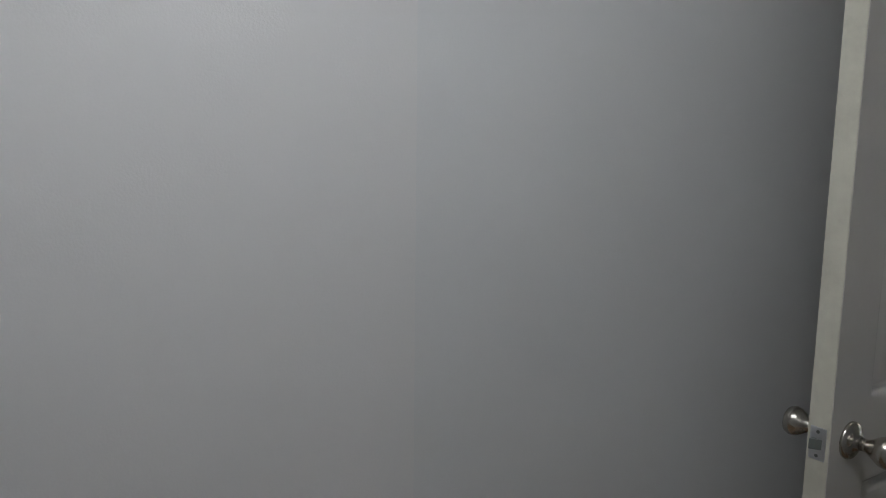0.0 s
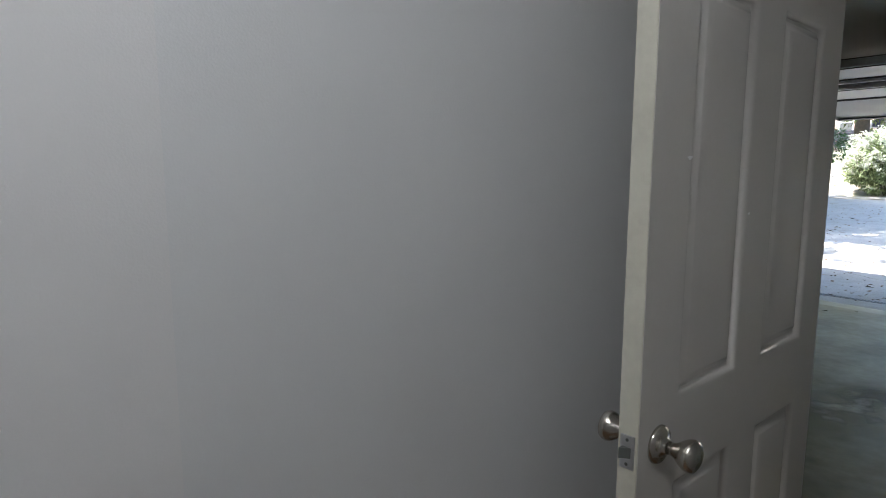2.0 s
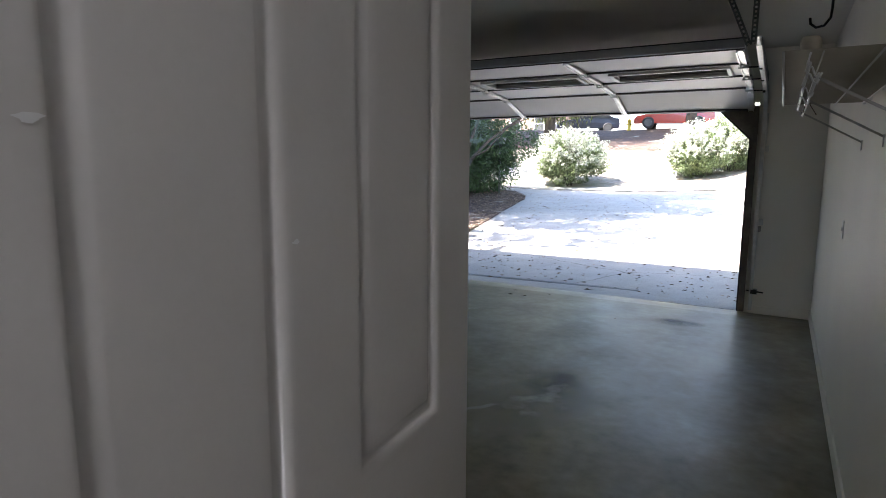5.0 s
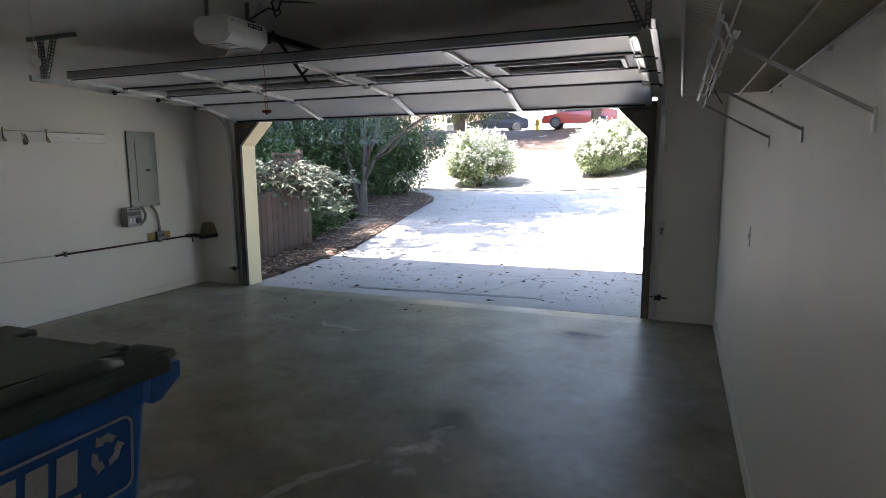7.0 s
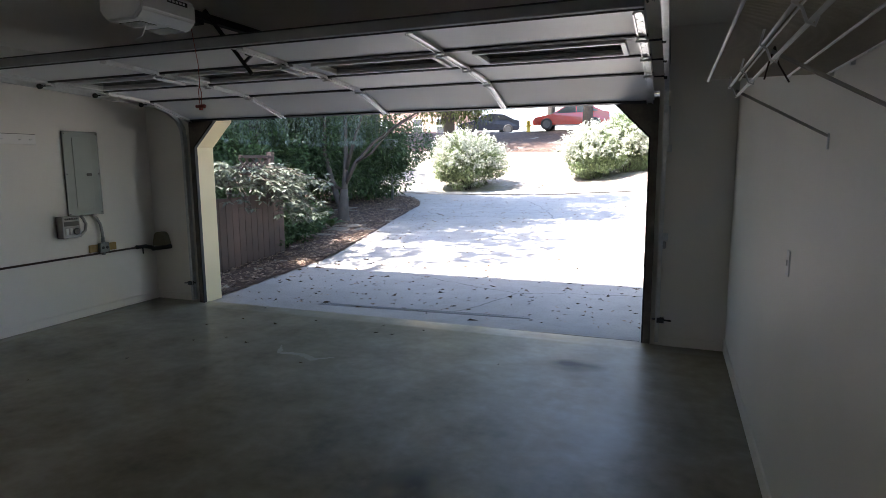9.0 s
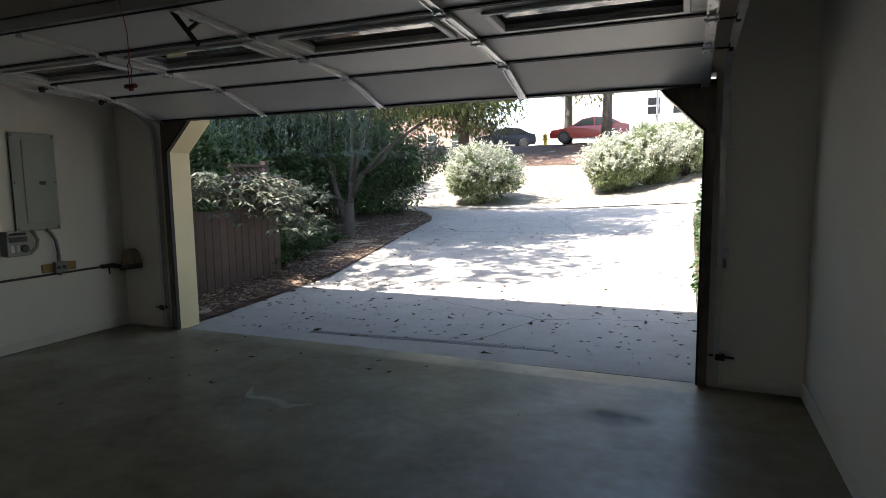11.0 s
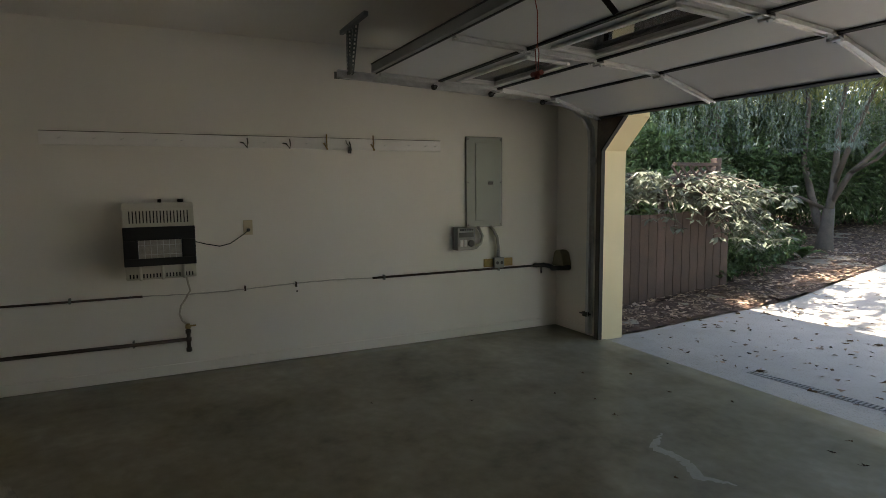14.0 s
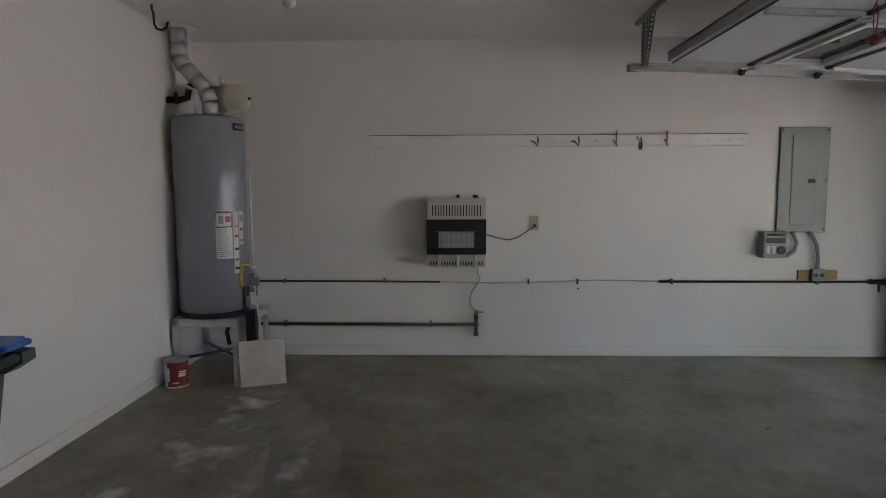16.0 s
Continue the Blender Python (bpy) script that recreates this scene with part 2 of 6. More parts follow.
def prism(bm, outline, axis, a, b):
    """A flat outline pushed from a to b along an axis; the outline gives the two other coordinates in order."""
    def at(p, k):
        return {"x": (k, p[0], p[1]), "y": (p[0], k, p[1]), "z": (p[0], p[1], k)}[axis]
    lo, hi = [bm.verts.new(at(p, a)) for p in outline], [bm.verts.new(at(p, b)) for p in outline]
    bm.faces.new(lo[::-1])
    bm.faces.new(hi)
    n = len(outline)
    for i in range(n):
        bm.faces.new((lo[i], lo[(i + 1) % n], hi[(i + 1) % n], hi[i]))
    bmesh.ops.recalc_face_normals(bm, faces=bm.faces[:])


def mesh_of(name, bm, material):
    bmesh.ops.recalc_face_normals(bm, faces=bm.faces[:])
    me = bpy.data.meshes.new(name)
    bm.to_mesh(me)
    bm.free()
    me.materials.append(material)
    return me


def thing(name, label, category, m=None, group="", kind=""):
    ob = new(name)
    ob.empty_display_size = 0.1
    ob.matrix_world = m if isinstance(m, Matrix) else Matrix.Translation(m or (0, 0, 0))
    return tagged(ob, label, category, group, kind)


def part(name, bm, material, parent, label="", local=False):
    """One mesh under a thing or a part; coordinates are the world's unless local."""
    top = parent
    while top.parent:
        top = top.parent
    if not local:
        bm.transform(top.matrix_basis.inverted())
    ob = new(name, mesh_of(name, bm, material))
    ob.parent = parent
    return tagged(ob, label)


def solo(name, bm, material, label, category, group="", kind=""):
    ob = new(name, mesh_of(name, bm, material))
    return tagged(ob, label, category, group, kind)


def structure(name, bm, material, label, category):
    return solo(name, bm, material, label, category, kind="structure")


# ---- garage and hall shell ----
def slab_z(x, y):
    """The slab falls a little towards the north-east corner."""
    u, v = min(1, max(0, (x - XL) / (XR - XL))), min(1, max(0, (y - YB) / (YD - YB)))
    return -0.022 * u * u * v * v


b = bmnew()
rows = []
for j in range(25):
    yy = YB - WT + (YD + 0.03 - YB + WT) * j / 24
    rows.append([b.verts.new((XL - WT + (XR - XL + 2 * WT) * i / 24, yy, slab_z(XL - WT + (XR - XL + 2 * WT) * i / 24, yy))) for i in range(25)])
for p, q in zip(rows, rows[1:]):
    for i in range(24):
        b.faces.new((p[i], p[i + 1], q[i + 1], q[i])).smooth = True
low = bmesh.ops.extrude_face_region(b, geom=b.faces[:])
for v in low["geom"]:
    if isinstance(v, bmesh.types.BMVert):
        v.co.z = -0.2
garage_floor = structure("floor", b, M_FLOOR, "worn grey concrete garage slab with dark stains", "floor")
b = bmnew()
box(b, XL - WT, XR + WT, YB - WT, YD + 0.2, ZC, ZC + 0.1)
structure("ceiling", b, M_CEIL, "dull painted plasterboard garage ceiling", "ceiling")
b = bmnew()
box(b, XL - WT, XL, YB, YD + 0.2, -0.05, ZC)
structure("wall_west", b, M_WALL, "off-white painted garage side wall with fixtures", "wall")
b = bmnew()
box(b, XR, XR + WT, YB - WT, YD + 0.2, -0.05, ZC)
structure("wall_east", b, M_WALL, "off-white painted garage side wall with a shelf", "wall")
b = bmnew()
box(b, XL - WT, DL - 0.02, YB - WT, YB, 0, ZC)
box(b, DL, DR, YB - WT, YB, DT, ZC)
box(b, DR + 0.014, XR, YB - WT, YB, 0, ZC)
structure("wall_south", b, M_WALL, "off-white painted garage back wall with a doorway", "wall")
b = bmnew()
box(b, XL, OL - 0.06, YD, YD + 0.2, 0, ZC)
box(b, OR + 0.06, XR, YD, YD + 0.2, -0.05, ZC)
box(b, OL - 0.06, OR + 0.06, YD, YD + 0.2, OT + 0.05, ZC)
structure("wall_north", b, M_WALL, "off-white painted wall around the garage opening", "wall")
b = bmnew()
box(b, XL, XL + 0.013, YB + 0.013, YD, 0.0, 0.085, 0.004)
box(b, XL + 0.013, DL - 0.09, YB, YB + 0.013, 0.0, 0.085, 0.004)
box(b, XR - 0.013, XR, YB + 0.013, YD, -0.03, 0.085, 0.004)
box(b, XL + 0.013, OL - 0.16, YD - 0.013, YD, 0.0, 0.085, 0.004)
box(b, OR + 0.16, XR - 0.013, YD - 0.013, YD, -0.03, 0.066, 0.004)
structure("baseboard", b, M_WALL, "painted low baseboard along the garage walls", "baseboard")
# hall
b = bmnew()
box(b, HX - WT, XR + WT, -4.4, YB - WT, HZ - 0.1, HZ)
structure("floor_hall", b, mat("hall_floor_wood", (0.26, 0.17, 0.1), 0.4, var=0.2, scale=4, fine=40), "brown wooden hall floor", "floor")
b = bmnew()
box(b, HX - WT, HX, -4.4, YB - WT, HZ, ZC)
structure("wall_hall_west", b, M_HALL, "plain light grey painted hall wall", "wall")
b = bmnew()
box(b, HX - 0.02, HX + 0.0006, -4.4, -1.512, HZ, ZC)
structure("wall_hall_coat", b, M_HALL2, "slightly paler stretch of hall wall ending in a faint seam", "wall")
b = bmnew()
box(b, XR, XR + WT, -4.4, YB - WT, HZ, ZC)
structure("wall_hall_east", b, M_HALL, "plain light grey painted hall wall", "wall")
b = bmnew()
box(b, HX - WT, XR + WT, -4.5, -4.4, HZ, ZC)
structure("wall_hall_south", b, M_HALL, "plain light grey painted hall end wall", "wall")
b = bmnew()
box(b, HX - WT, XR + WT, -4.5, YB - WT, ZC, ZC + 0.1)
structure("ceiling_hall", b, M_CEIL, "white painted hall ceiling", "ceiling")
b = bmnew()
box(b, DL - 0.02, DL, YB - WT - 0.004, YB + 0.004, HZ, DT)
box(b, DR, DR + 0.014, YB - WT - 0.004, YB + 0.004, HZ, DT)
box(b, DL, DR, YB - WT - 0.004, YB + 0.004, DT - 0.02, DT)
box(b, DL - 0.085, DL - 0.02, YB + 0.004, YB + 0.016, 0, DT + 0.065, 0.004)
structure("trim", b, M_TRIM, "painted door frame of the hall doorway", "door frame")
b = bmnew()
box(b, DL, DR, YB - WT, YB + 0.03, 0, HZ + 0.012, 0.004)
structure("threshold", b, M_STEEL, "metal threshold of the hall doorway", "threshold")

# ---- hall door ----
# panel moulding: a rounded ovolo, a flat and a hollow that rises to the field (inset, depth)
MOULD = [(0.0, 0.0)] + [(0.002 + 0.012 * math.sin(k * math.pi / 14), 0.012 * (1 - math.cos(k * math.pi / 14))) for k in range(1, 8)]
MOULD += [(0.022, 0.012), (0.036, 0.004), (0.040, 0.0032), (0.060, 0.0026)]


def hall_door():
    # local: x along the leaf from hinge to free edge, y thickness (face with panels at +y towards the opening), z up
    W, H, T = 0.815, 2.03, 0.037
    d = thing("door_1", "open white six-panel door with scuffed edge", "door", pose(-0.797, -0.082, HZ + 0.01, 0, 0, -85.2), kind="structure")
    xs = (0.0, 0.112, 0.347, 0.461, 0.697, W)
    zs = (0.0, 0.24, 0.86, 1.005, 1.72, 1.8, 1.935, H)
    b = bmnew()
    for i in (0, 2, 4):
        box(b, xs[i], xs[i + 1], 0, T, 0, H)
    for i in (1, 3):
        for k in (0, 2, 4, 6):
            box(b, xs[i], xs[i + 1], 0, T, zs[k], zs[k + 1])
    bmesh.ops.remove_doubles(b, verts=b.verts, dist=0.0001)
    part("slab", b, M_DOOR, d, local=True)
    for i in (1, 3):
        for k in (1, 3, 5):
            b = bmnew()
            x0, x1, z0, z1 = xs[i], xs[i + 1], zs[k], zs[k + 1]
            for y, o in ((T, -1), (0, 1)):
                rings = []
                for inset, dep in MOULD:
                    yy = y + o * dep
                    rings.append([b.verts.new(p) for p in ((x0 + inset, yy, z0 + inset), (x1 - inset, yy, z0 + inset), (x1 - inset, yy, z1 - inset), (x0 + inset, yy, z1 - inset))])
                for r, q in zip(rings, rings[1:]):
                    for j in range(4):
                        b.faces.new((r[j], r[(j + 1) % 4], q[(j + 1) % 4], q[j]))
                b.faces.new(rings[-1])
            bmesh.ops.split_edges(b, edges=[e for e in b.edges if len(e.link_faces) == 2 and e.calc_face_angle(0) > 0.3])
            for f in b.faces:
                f.smooth = len(f.verts) == 4
            part("panel", b, M_DOOR, d, local=True)
    b = bmnew()
    box(b, W, W + 0.0025, 0.0006, T - 0.0006, 0.001, H - 0.001, 0.001)
    part("edge_strip", b, M_EDGE, d, "yellowish scuffed door edge", local=True)
    zk = 0.945
    b = bmnew()
    box(b, W + 0.0015, W + 0.0045, 0.0055, 0.0315, zk - 0.029, zk + 0.029, 0.001)
    plate = part("latch_plate", b, M_STEEL, d, "worn steel latch plate", local=True)
    b = bmnew()
    prism(b, [(W + 0.004, 0.0105), (W + 0.016, 0.0105), (W + 0.004, 0.0265)], "z", zk - 0.009, zk + 0.009)
    part("latch_bolt", b, M_GREYSTEEL, plate, local=True)
    for dz in (-0.021, 0.021):
        b = bmnew()
        lathe(b, [(0.003, 0), (0.003, 0.001)], (W + 0.004, 0.0185, zk + dz), "x", 10)
        part("screw", b, M_GREYSTEEL, plate, local=True)
    for y, o in ((T, 1), (0, -1)):
        xk = W - 0.062
        b = bmnew()
        prof = [(0.0335, 0), (0.0335, 0.003), (0.031, 0.007), (0.022, 0.0105), (0.0145, 0.013), (0.0125, 0.019)]
        lathe(b, [(r, h * o) for r, h in prof], (xk, y, zk), "y", 32)
        rose = part("rose", b, M_NICKEL, d, "brushed nickel rose", local=True)
        b = bmnew()
        prof = [(0.0115, 0.017), (0.011, 0.026), (0.0135, 0.033), (0.021, 0.043), (0.0262, 0.052), (0.0275, 0.059), (0.025, 0.066), (0.019, 0.0695), (0.006, 0.071)]
        lathe(b, [(r, h * o) for r, h in prof], (xk, y, zk), "y", 32)
        part("door_knob", b, M_NICKEL, rose, "brushed nickel knob", local=True)
    for z in (0.2, 1.02, 1.82):
        b = bmnew()
        tube(b, [(-0.004, -0.004, z - 0.045), (-0.004, -0.004, z + 0.045)], 0.006, 10)
        part("hinge", b, M_NICKEL, d, local=True)
    # chips in the paint
    for x, z, w, h in ((0.70, 1.425, 0.011, 0.004), (0.455, 1.32, 0.007, 0.003)):
        b = bmnew()
        rim = [b.verts.new((x + w * random.uniform(0.35, 1.1) * math.cos(k * 0.571), T + 0.0008, z + h * random.uniform(0.35, 1.1) * math.sin(k * 0.571))) for k in range(11)]
        b.faces.new(rim[::-1])
        part("paint_chip", b, M_WHITE, d, local=True)


hall_door()

# hall lamp added out of view, in place of the unseen hall light
lamp = thing("ceiling_lamp", "round white hall lamp added out of view, switched on", "lamp", (-0.17, -1.9, ZC))
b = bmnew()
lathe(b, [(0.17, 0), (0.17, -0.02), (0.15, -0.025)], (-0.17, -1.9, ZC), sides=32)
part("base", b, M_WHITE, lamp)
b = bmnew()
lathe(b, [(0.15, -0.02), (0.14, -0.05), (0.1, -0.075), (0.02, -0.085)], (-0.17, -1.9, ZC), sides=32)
part("shade", b, glow("added_lamp_glow", (0.94, 0.97, 1.0), 4.8), lamp, "glowing shade of the added hall lamp")


# ---- garage door ----
PROFILE = [(5.95, 2.085), (5.40, 2.25), (4.86, 2.292), (4.32, 2.318), (3.78, 2.343)]
STRUTS = (-5.492, -4.255, -3.065, -1.875, -0.632)


def garage_door():
    gd = thing("garage_door", "raised white sectional steel garage door with windows", "garage door", ((OL + OR) / 2, 4.9, 2.3))
    x0, x1 = OL - 0.02, OR + 0.02
    for k, ((ya, za), (yb, zb)) in enumerate(zip(PROFILE, PROFILE[1:])):
        d = Vector((0, yb - ya, zb - za))
        L = d.length
        d.normalize()
        up = Vector((0, -d.z, d.y)) * -1
        if up.z < 0:
            up = -up
        F = Matrix(((1, 0, 0), (0, d.y, up.y), (0, d.z, up.z)))
        base = Matrix.Translation((0, ya, za)) @ F.to_4x4()
        # local: x across, y up the door, z outwards
        b = bmnew()
        if k == 2:
            box(b, x0, x1, 0.006, 0.12, 0, 0.045, 0.004)
            box(b, x0, x1, L - 0.12, L - 0.006, 0, 0.045, 0.004)
            for i in range(5):
                c = x0 + (x1 - x0) * i / 4
                box(b, max(x0, c - 0.16), min(x1, c + 0.16), 0.12, L - 0.12, 0, 0.045)
        else:
            box(b, x0, x1, 0.006, L - 0.006, 0, 0.045, 0.005)
        b.transform(base)
        panel = part("panel", b, M_GDOOR, gd)
        for e in (0.0, L):
            b = bmnew()
            box(b, x0, x1, max(e - 0.015, 0.004), min(e + 0.015, L - 0.004), -0.012, 0.002, 0.003)
            b.transform(base)
            part("edge_rail", b, M_JOINT, panel, "dark joint rail")
        if k == 2:
            for i in range(4):
                c0, c1 = x0 + (x1 - x0) * i / 4 + 0.16, x0 + (x1 - x0) * (i + 1) / 4 - 0.16
                b = bmnew()
                for bx in ((c0 - 0.03, c1 + 0.03, 0.095, 0.125), (c0 - 0.03, c1 + 0.03, L - 0.125, L - 0.095), (c0 - 0.03, c0 + 0.004, 0.125, L - 0.125), (c1 - 0.004, c1 + 0.03, 0.125, L - 0.125)):
                    box(b, *bx, -0.02, -0.002, 0.004)
                b.transform(base)
                fr = part("window_frame", b, M_WHITE, panel, "white plastic window frame")
                b = bmnew()
                box(b, c0, c1, 0.12, L - 0.12, 0.018, 0.024)
                b.transform(base)
                part("pane", b, M_PANE, fr)
        for i, c in enumerate(STRUTS):
            w = 0.024 if 0 < i < 4 else 0.022
            b = bmnew()
            lo = 0.012 if k == 0 else 0.03
            box(b, c - w, c + w, lo, L - 0.03, -0.016, -0.001, 0.003)
            for s in (-1, 1):
                box(b, c + s * w - 0.004, c + s * w + 0.004, lo, L - 0.03, -0.026, -0.014)
            n = 9
            for j in range(n):
                yy = lo + 0.03 + (L - 0.1) * j / (n - 1)
                lathe(b, [(0.005, 0), (0.005, -0.003)], (c + (0.012 if j % 2 else -0.012), yy, -0.0155), "z", 6)
            b.transform(base)
            part("stile", b, M_STEEL, panel, "galvanised stile")
            if k < 3:
                b = bmnew()
                box(b, c - 0.03, c + 0.03, L - 0.055, L + 0.055, -0.034, -0.026, 0.003)
                tube(b, [(c - 0.036, L, -0.036), (c + 0.036, L, -0.036)], 0.009, 8)
                for yy in (-0.04, 0.04):
                    for xx in (-0.018, 0.018):
                        lathe(b, [(0.0075, 0), (0.006, -0.006)], (c + xx, L + yy, -0.034), "z", 6)
                b.transform(base)
                hg = part("hinge", b, M_STEEL, panel, "galvanised hinge with bolts")
                if i in (0, 4):
                    s = -1 if i == 0 else 1
                    b = bmnew()
                    tube(b, [(c, L, -0.036), (c + s * 0.13, L, -0.036)], 0.006, 8)
                    lathe(b, [(0.022, -0.012), (0.024, -0.006), (0.024, 0.006), (0.022, 0.012)], (c + s * 0.12, L, -0.036), "x", 14)
                    b.transform(base)
                    part("roller", b, M_BLACK, hg, "black roller")
        if k == 0:
            b = bmnew()
            tube(b, [(x0, -0.012, 0.022), (x1, -0.012, 0.022)], 0.026, 10)
            b.transform(base)
            part("bottom_seal", b, M_RUBBER, panel, "black rubber seal")
            b = bmnew()
            box(b, x0, x1, 0.0, 0.04, -0.013, 0.0, 0.003)
            b.transform(base)
            part("bottom_angle", b, M_BLACK, panel, "black retainer angle")
        if k == 3:
            # reinforcing strut across the top edge
            b = bmnew()
            box(b, x0, x1, L - 0.006, L + 0.03, -0.004, 0.055, 0.004)
            b.transform(base)
            strut = part("top_strut", b, M_STRUT, panel, "folded grey steel reinforcing strut")
            b = bmnew()
            box(b, x0, x1, L - 0.05, L + 0.036, 0.055, 0.063, 0.002)
            b.transform(base)
            part("strut_flange", b, M_JOINT, strut, "dark upper flange")
    return gd


M_STRUT = mat("strut_steel", (0.34, 0.345, 0.35), 0.45, 0.2, var=0.1, scale=6, fine=90, bump=0.06)
# Opaque panes, darkened to imitate the dim ceiling behind clear glass.
M_PANE = mat("dark_opaque_pane", (0.06, 0.062, 0.065), 0.03, var=0.1, scale=4, fine=60, bump=0.0)
garage_door()


def door_track(side):
    s = -1 if side == "west" else 1
    x = OL - 0.135 if s < 0 else OR + 0.12
    t = thing("door_track", "galvanised steel garage door track with brackets", "door track", (x, 5.9, 0), group="garage door tracks")
    pts = [(x, YD - 0.06, 0.03), (x, YD - 0.06, 1.85), (x, YD - 0.075, 2.0), (x, YD - 0.14, 2.1), (x, YD - 0.26, 2.18), (x, YD - 0.42, 2.225), (x, 5.2, 2.255), (x, 4.4, 2.295), (x, 3.52, 2.335)]
    b = bmnew()
    secs = []
    for i, p in enumerate(pts):
        d = (Vector(pts[min(i + 1, len(pts) - 1)]) - Vector(pts[max(i - 1, 0)])).normalized()
        n = Vector((0, d.z, -d.y))
        secs.append([b.verts.new(Vector(p) + Vector((s * u, 0, 0)) + n * v) for u, v in ((-0.02, -0.03), (0.014, -0.03), (0.014, 0.03), (-0.02, 0.03), (-0.02, 0.026), (0.011, 0.026), (0.011, -0.026), (-0.02, -0.026))])
    for a, c in zip(secs, secs[1:]):
        for k in range(8):
            b.faces.new((a[k], a[(k + 1) % 8], c[(k + 1) % 8], c[k]))
    b.faces.new(secs[0][::-1])
    b.faces.new(secs[-1])
    part("rail", b, M_STEEL, t)
    # perforated angle along the horizontal run
    b = bmnew()
    box(b, x + s * 0.014, x + s * 0.018, 3.5, 5.4, 2.30, 2.352)
    part("angle", b, M_GREYSTEEL, t)
    for z in (0.22, 0.95, 1.7):
        b = bmnew()
        box(b, x - 0.025 + s * 0.03, x + 0.025 + s * 0.03, YD - 0.05, YD - 0.001, z - 0.03, z + 0.03, 0.003)
        part("bracket", b, M_STEEL, t)
    b = bmnew()
    tube(b, [(x - s * 0.05, YD - 0.08, 0.235), (x + s * 0.11, YD - 0.08, 0.225)], 0.008, 8)
    box(b, x + s * 0.02 - 0.03, x + s * 0.02 + 0.03, YD - 0.1, YD - 0.06, 0.205, 0.25, 0.004)
    part("slide_lock", b, M_BLACK, t, "black slide bolt")
    # hanger: a ceiling angle across the track and a V of perforated strap
    yh = 3.6
    b = bmnew()
    box(b, x - 0.13 if s < 0 else x - 0.46, x + 0.46 if s < 0 else x + 0.13, yh - 0.016, yh + 0.016, ZC - 0.034, ZC - 0.001, 0.002)
    part("ceiling_angle", b, M_GREYSTEEL, t)
    for xa in (0.02, 0.19):
        b = bmnew()
        P, Q = Vector((x - s * xa, yh, ZC - 0.02)), Vector((x - s * (0.02 + xa * 0.15), yh, 2.33))
        dv = Q - P
        for j in range(12):
            p = P + dv * (j + 0.5) / 12
            h = dv.length / 24
            for turn in (0, 90):
                m = Matrix.Translation(p) @ Matrix.Rotation(math.atan2(dv.x, dv.z), 4, "Y") @ Matrix.Rotation(radians(turn), 4, "Z")
                box(b, 0.0, 0.011, -0.001, 0.001, -h, h, m=m)
                box(b, 0.024, 0.035, -0.001, 0.001, -h, h, m=m)
                box(b, 0.011, 0.024, -0.001, 0.001, -h, -h + 0.014, m=m)
        part("hanger_strap", b, M_GREYSTEEL, t, "perforated hanger strap")


door_track("west")
door_track("east")

# frame of the opening: brown stop trim, gussets and cream outer jambs
for s, xo in ((1, OL), (-1, OR)):
    b = bmnew()
    prism(b, [(xo - s * 0.06, 0.0), (xo, 0.0), (xo, 1.8), (xo + s * 0.29, 2.09), (xo + s * 0.29, OT), (xo - s * 0.06, OT)], "y", YD - 0.055, YD - 0.015)
    structure("trim_opening", b, M_BROWNTRIM, "dark weathered wooden stop trim with a corner gusset", "door frame")
    b = bmnew()
    xi = xo + s * 0.002
    prism(b, [(xo - s * 0.06, -0.008), (xi, -0.008), (xi, 1.79), (xi + s * 0.29, 2.08), (xi + s * 0.29, OT), (xo - s * 0.06, OT)], "y", YD - 0.015, YD + 0.24)
    structure("jamb_opening", b, M_CREAM, "cream painted outer jamb of the garage opening", "door frame")
    b = bmnew()
    prism(b, [(xo + s * 0.0, 0.0), (xo + s * 0.012, 0.0), (xo + s * 0.012, 1.79), (xo + s * 0.30, 2.078), (xo + s * 0.29, 2.088), (xo, 1.8)], "y", YD - 0.062, YD - 0.02)
    structure("weather_strip", b, M_RUBBER, "black rubber weather strip", "weather strip")
b = bmnew()
box(b, OL + 0.25, OR - 0.25, YD + 0.05, YD + 0.24, 2.14, OT + 0.05)
structure("lintel", b, M_CREAM, "cream painted lintel of the garage opening", "door frame")
# house front and eave over the opening
b = bmnew()
box(b, XL - 1.5, OL - 0.06, YD + 0.2, YD + 0.24, -0.1, 3.0)
box(b, OR + 0.06, XR + 3.0, YD + 0.2, YD + 0.24, -0.1, 3.0)
box(b, OL - 0.06, OR + 0.06, YD + 0.2, YD + 0.24, OT + 0.05, 3.0)
structure("wall_front", b, M_CREAM, "cream painted house front", "wall")
b = bmnew()
prism(b, [(YD + 0.78, 2.72), (YD + 0.78, 2.9), (-5, 5.6), (-5, 5.4), (YD + 0.2, 2.72)], "x", XL - 3, XR + 6)
structure("roof", b, mat("roof_shingle", (0.12, 0.11, 0.1), 0.9, var=0.3, scale=6, fine=40, bump=0.6), "dark shingle roof with an eave", "roof")

# ---- ground and driveway ----
def smooth(a, b, v):
    t = min(1.0, max(0.0, (v - a) / (b - a)))
    return t * t * (3 - 2 * t)


def height(x, y):
    z = -0.03
    if y > 6.6:
        z += 0.045 * (min(y, 20) - 6.6)
    if y > 20:
        z += 0.178 * (min(y, 36) - 20) + 0.02 * max(0, y - 36)
    z += 0.085 * max(0.0, min(x + 4.5, 14)) * smooth(14, 24, y)
    if y > 6.5:
        z += 0.10 * smooth(0.0, 2.5, -5.7 - x - 0.22 * max(0, y - 9)) * smooth(7, 9, y)
    return z


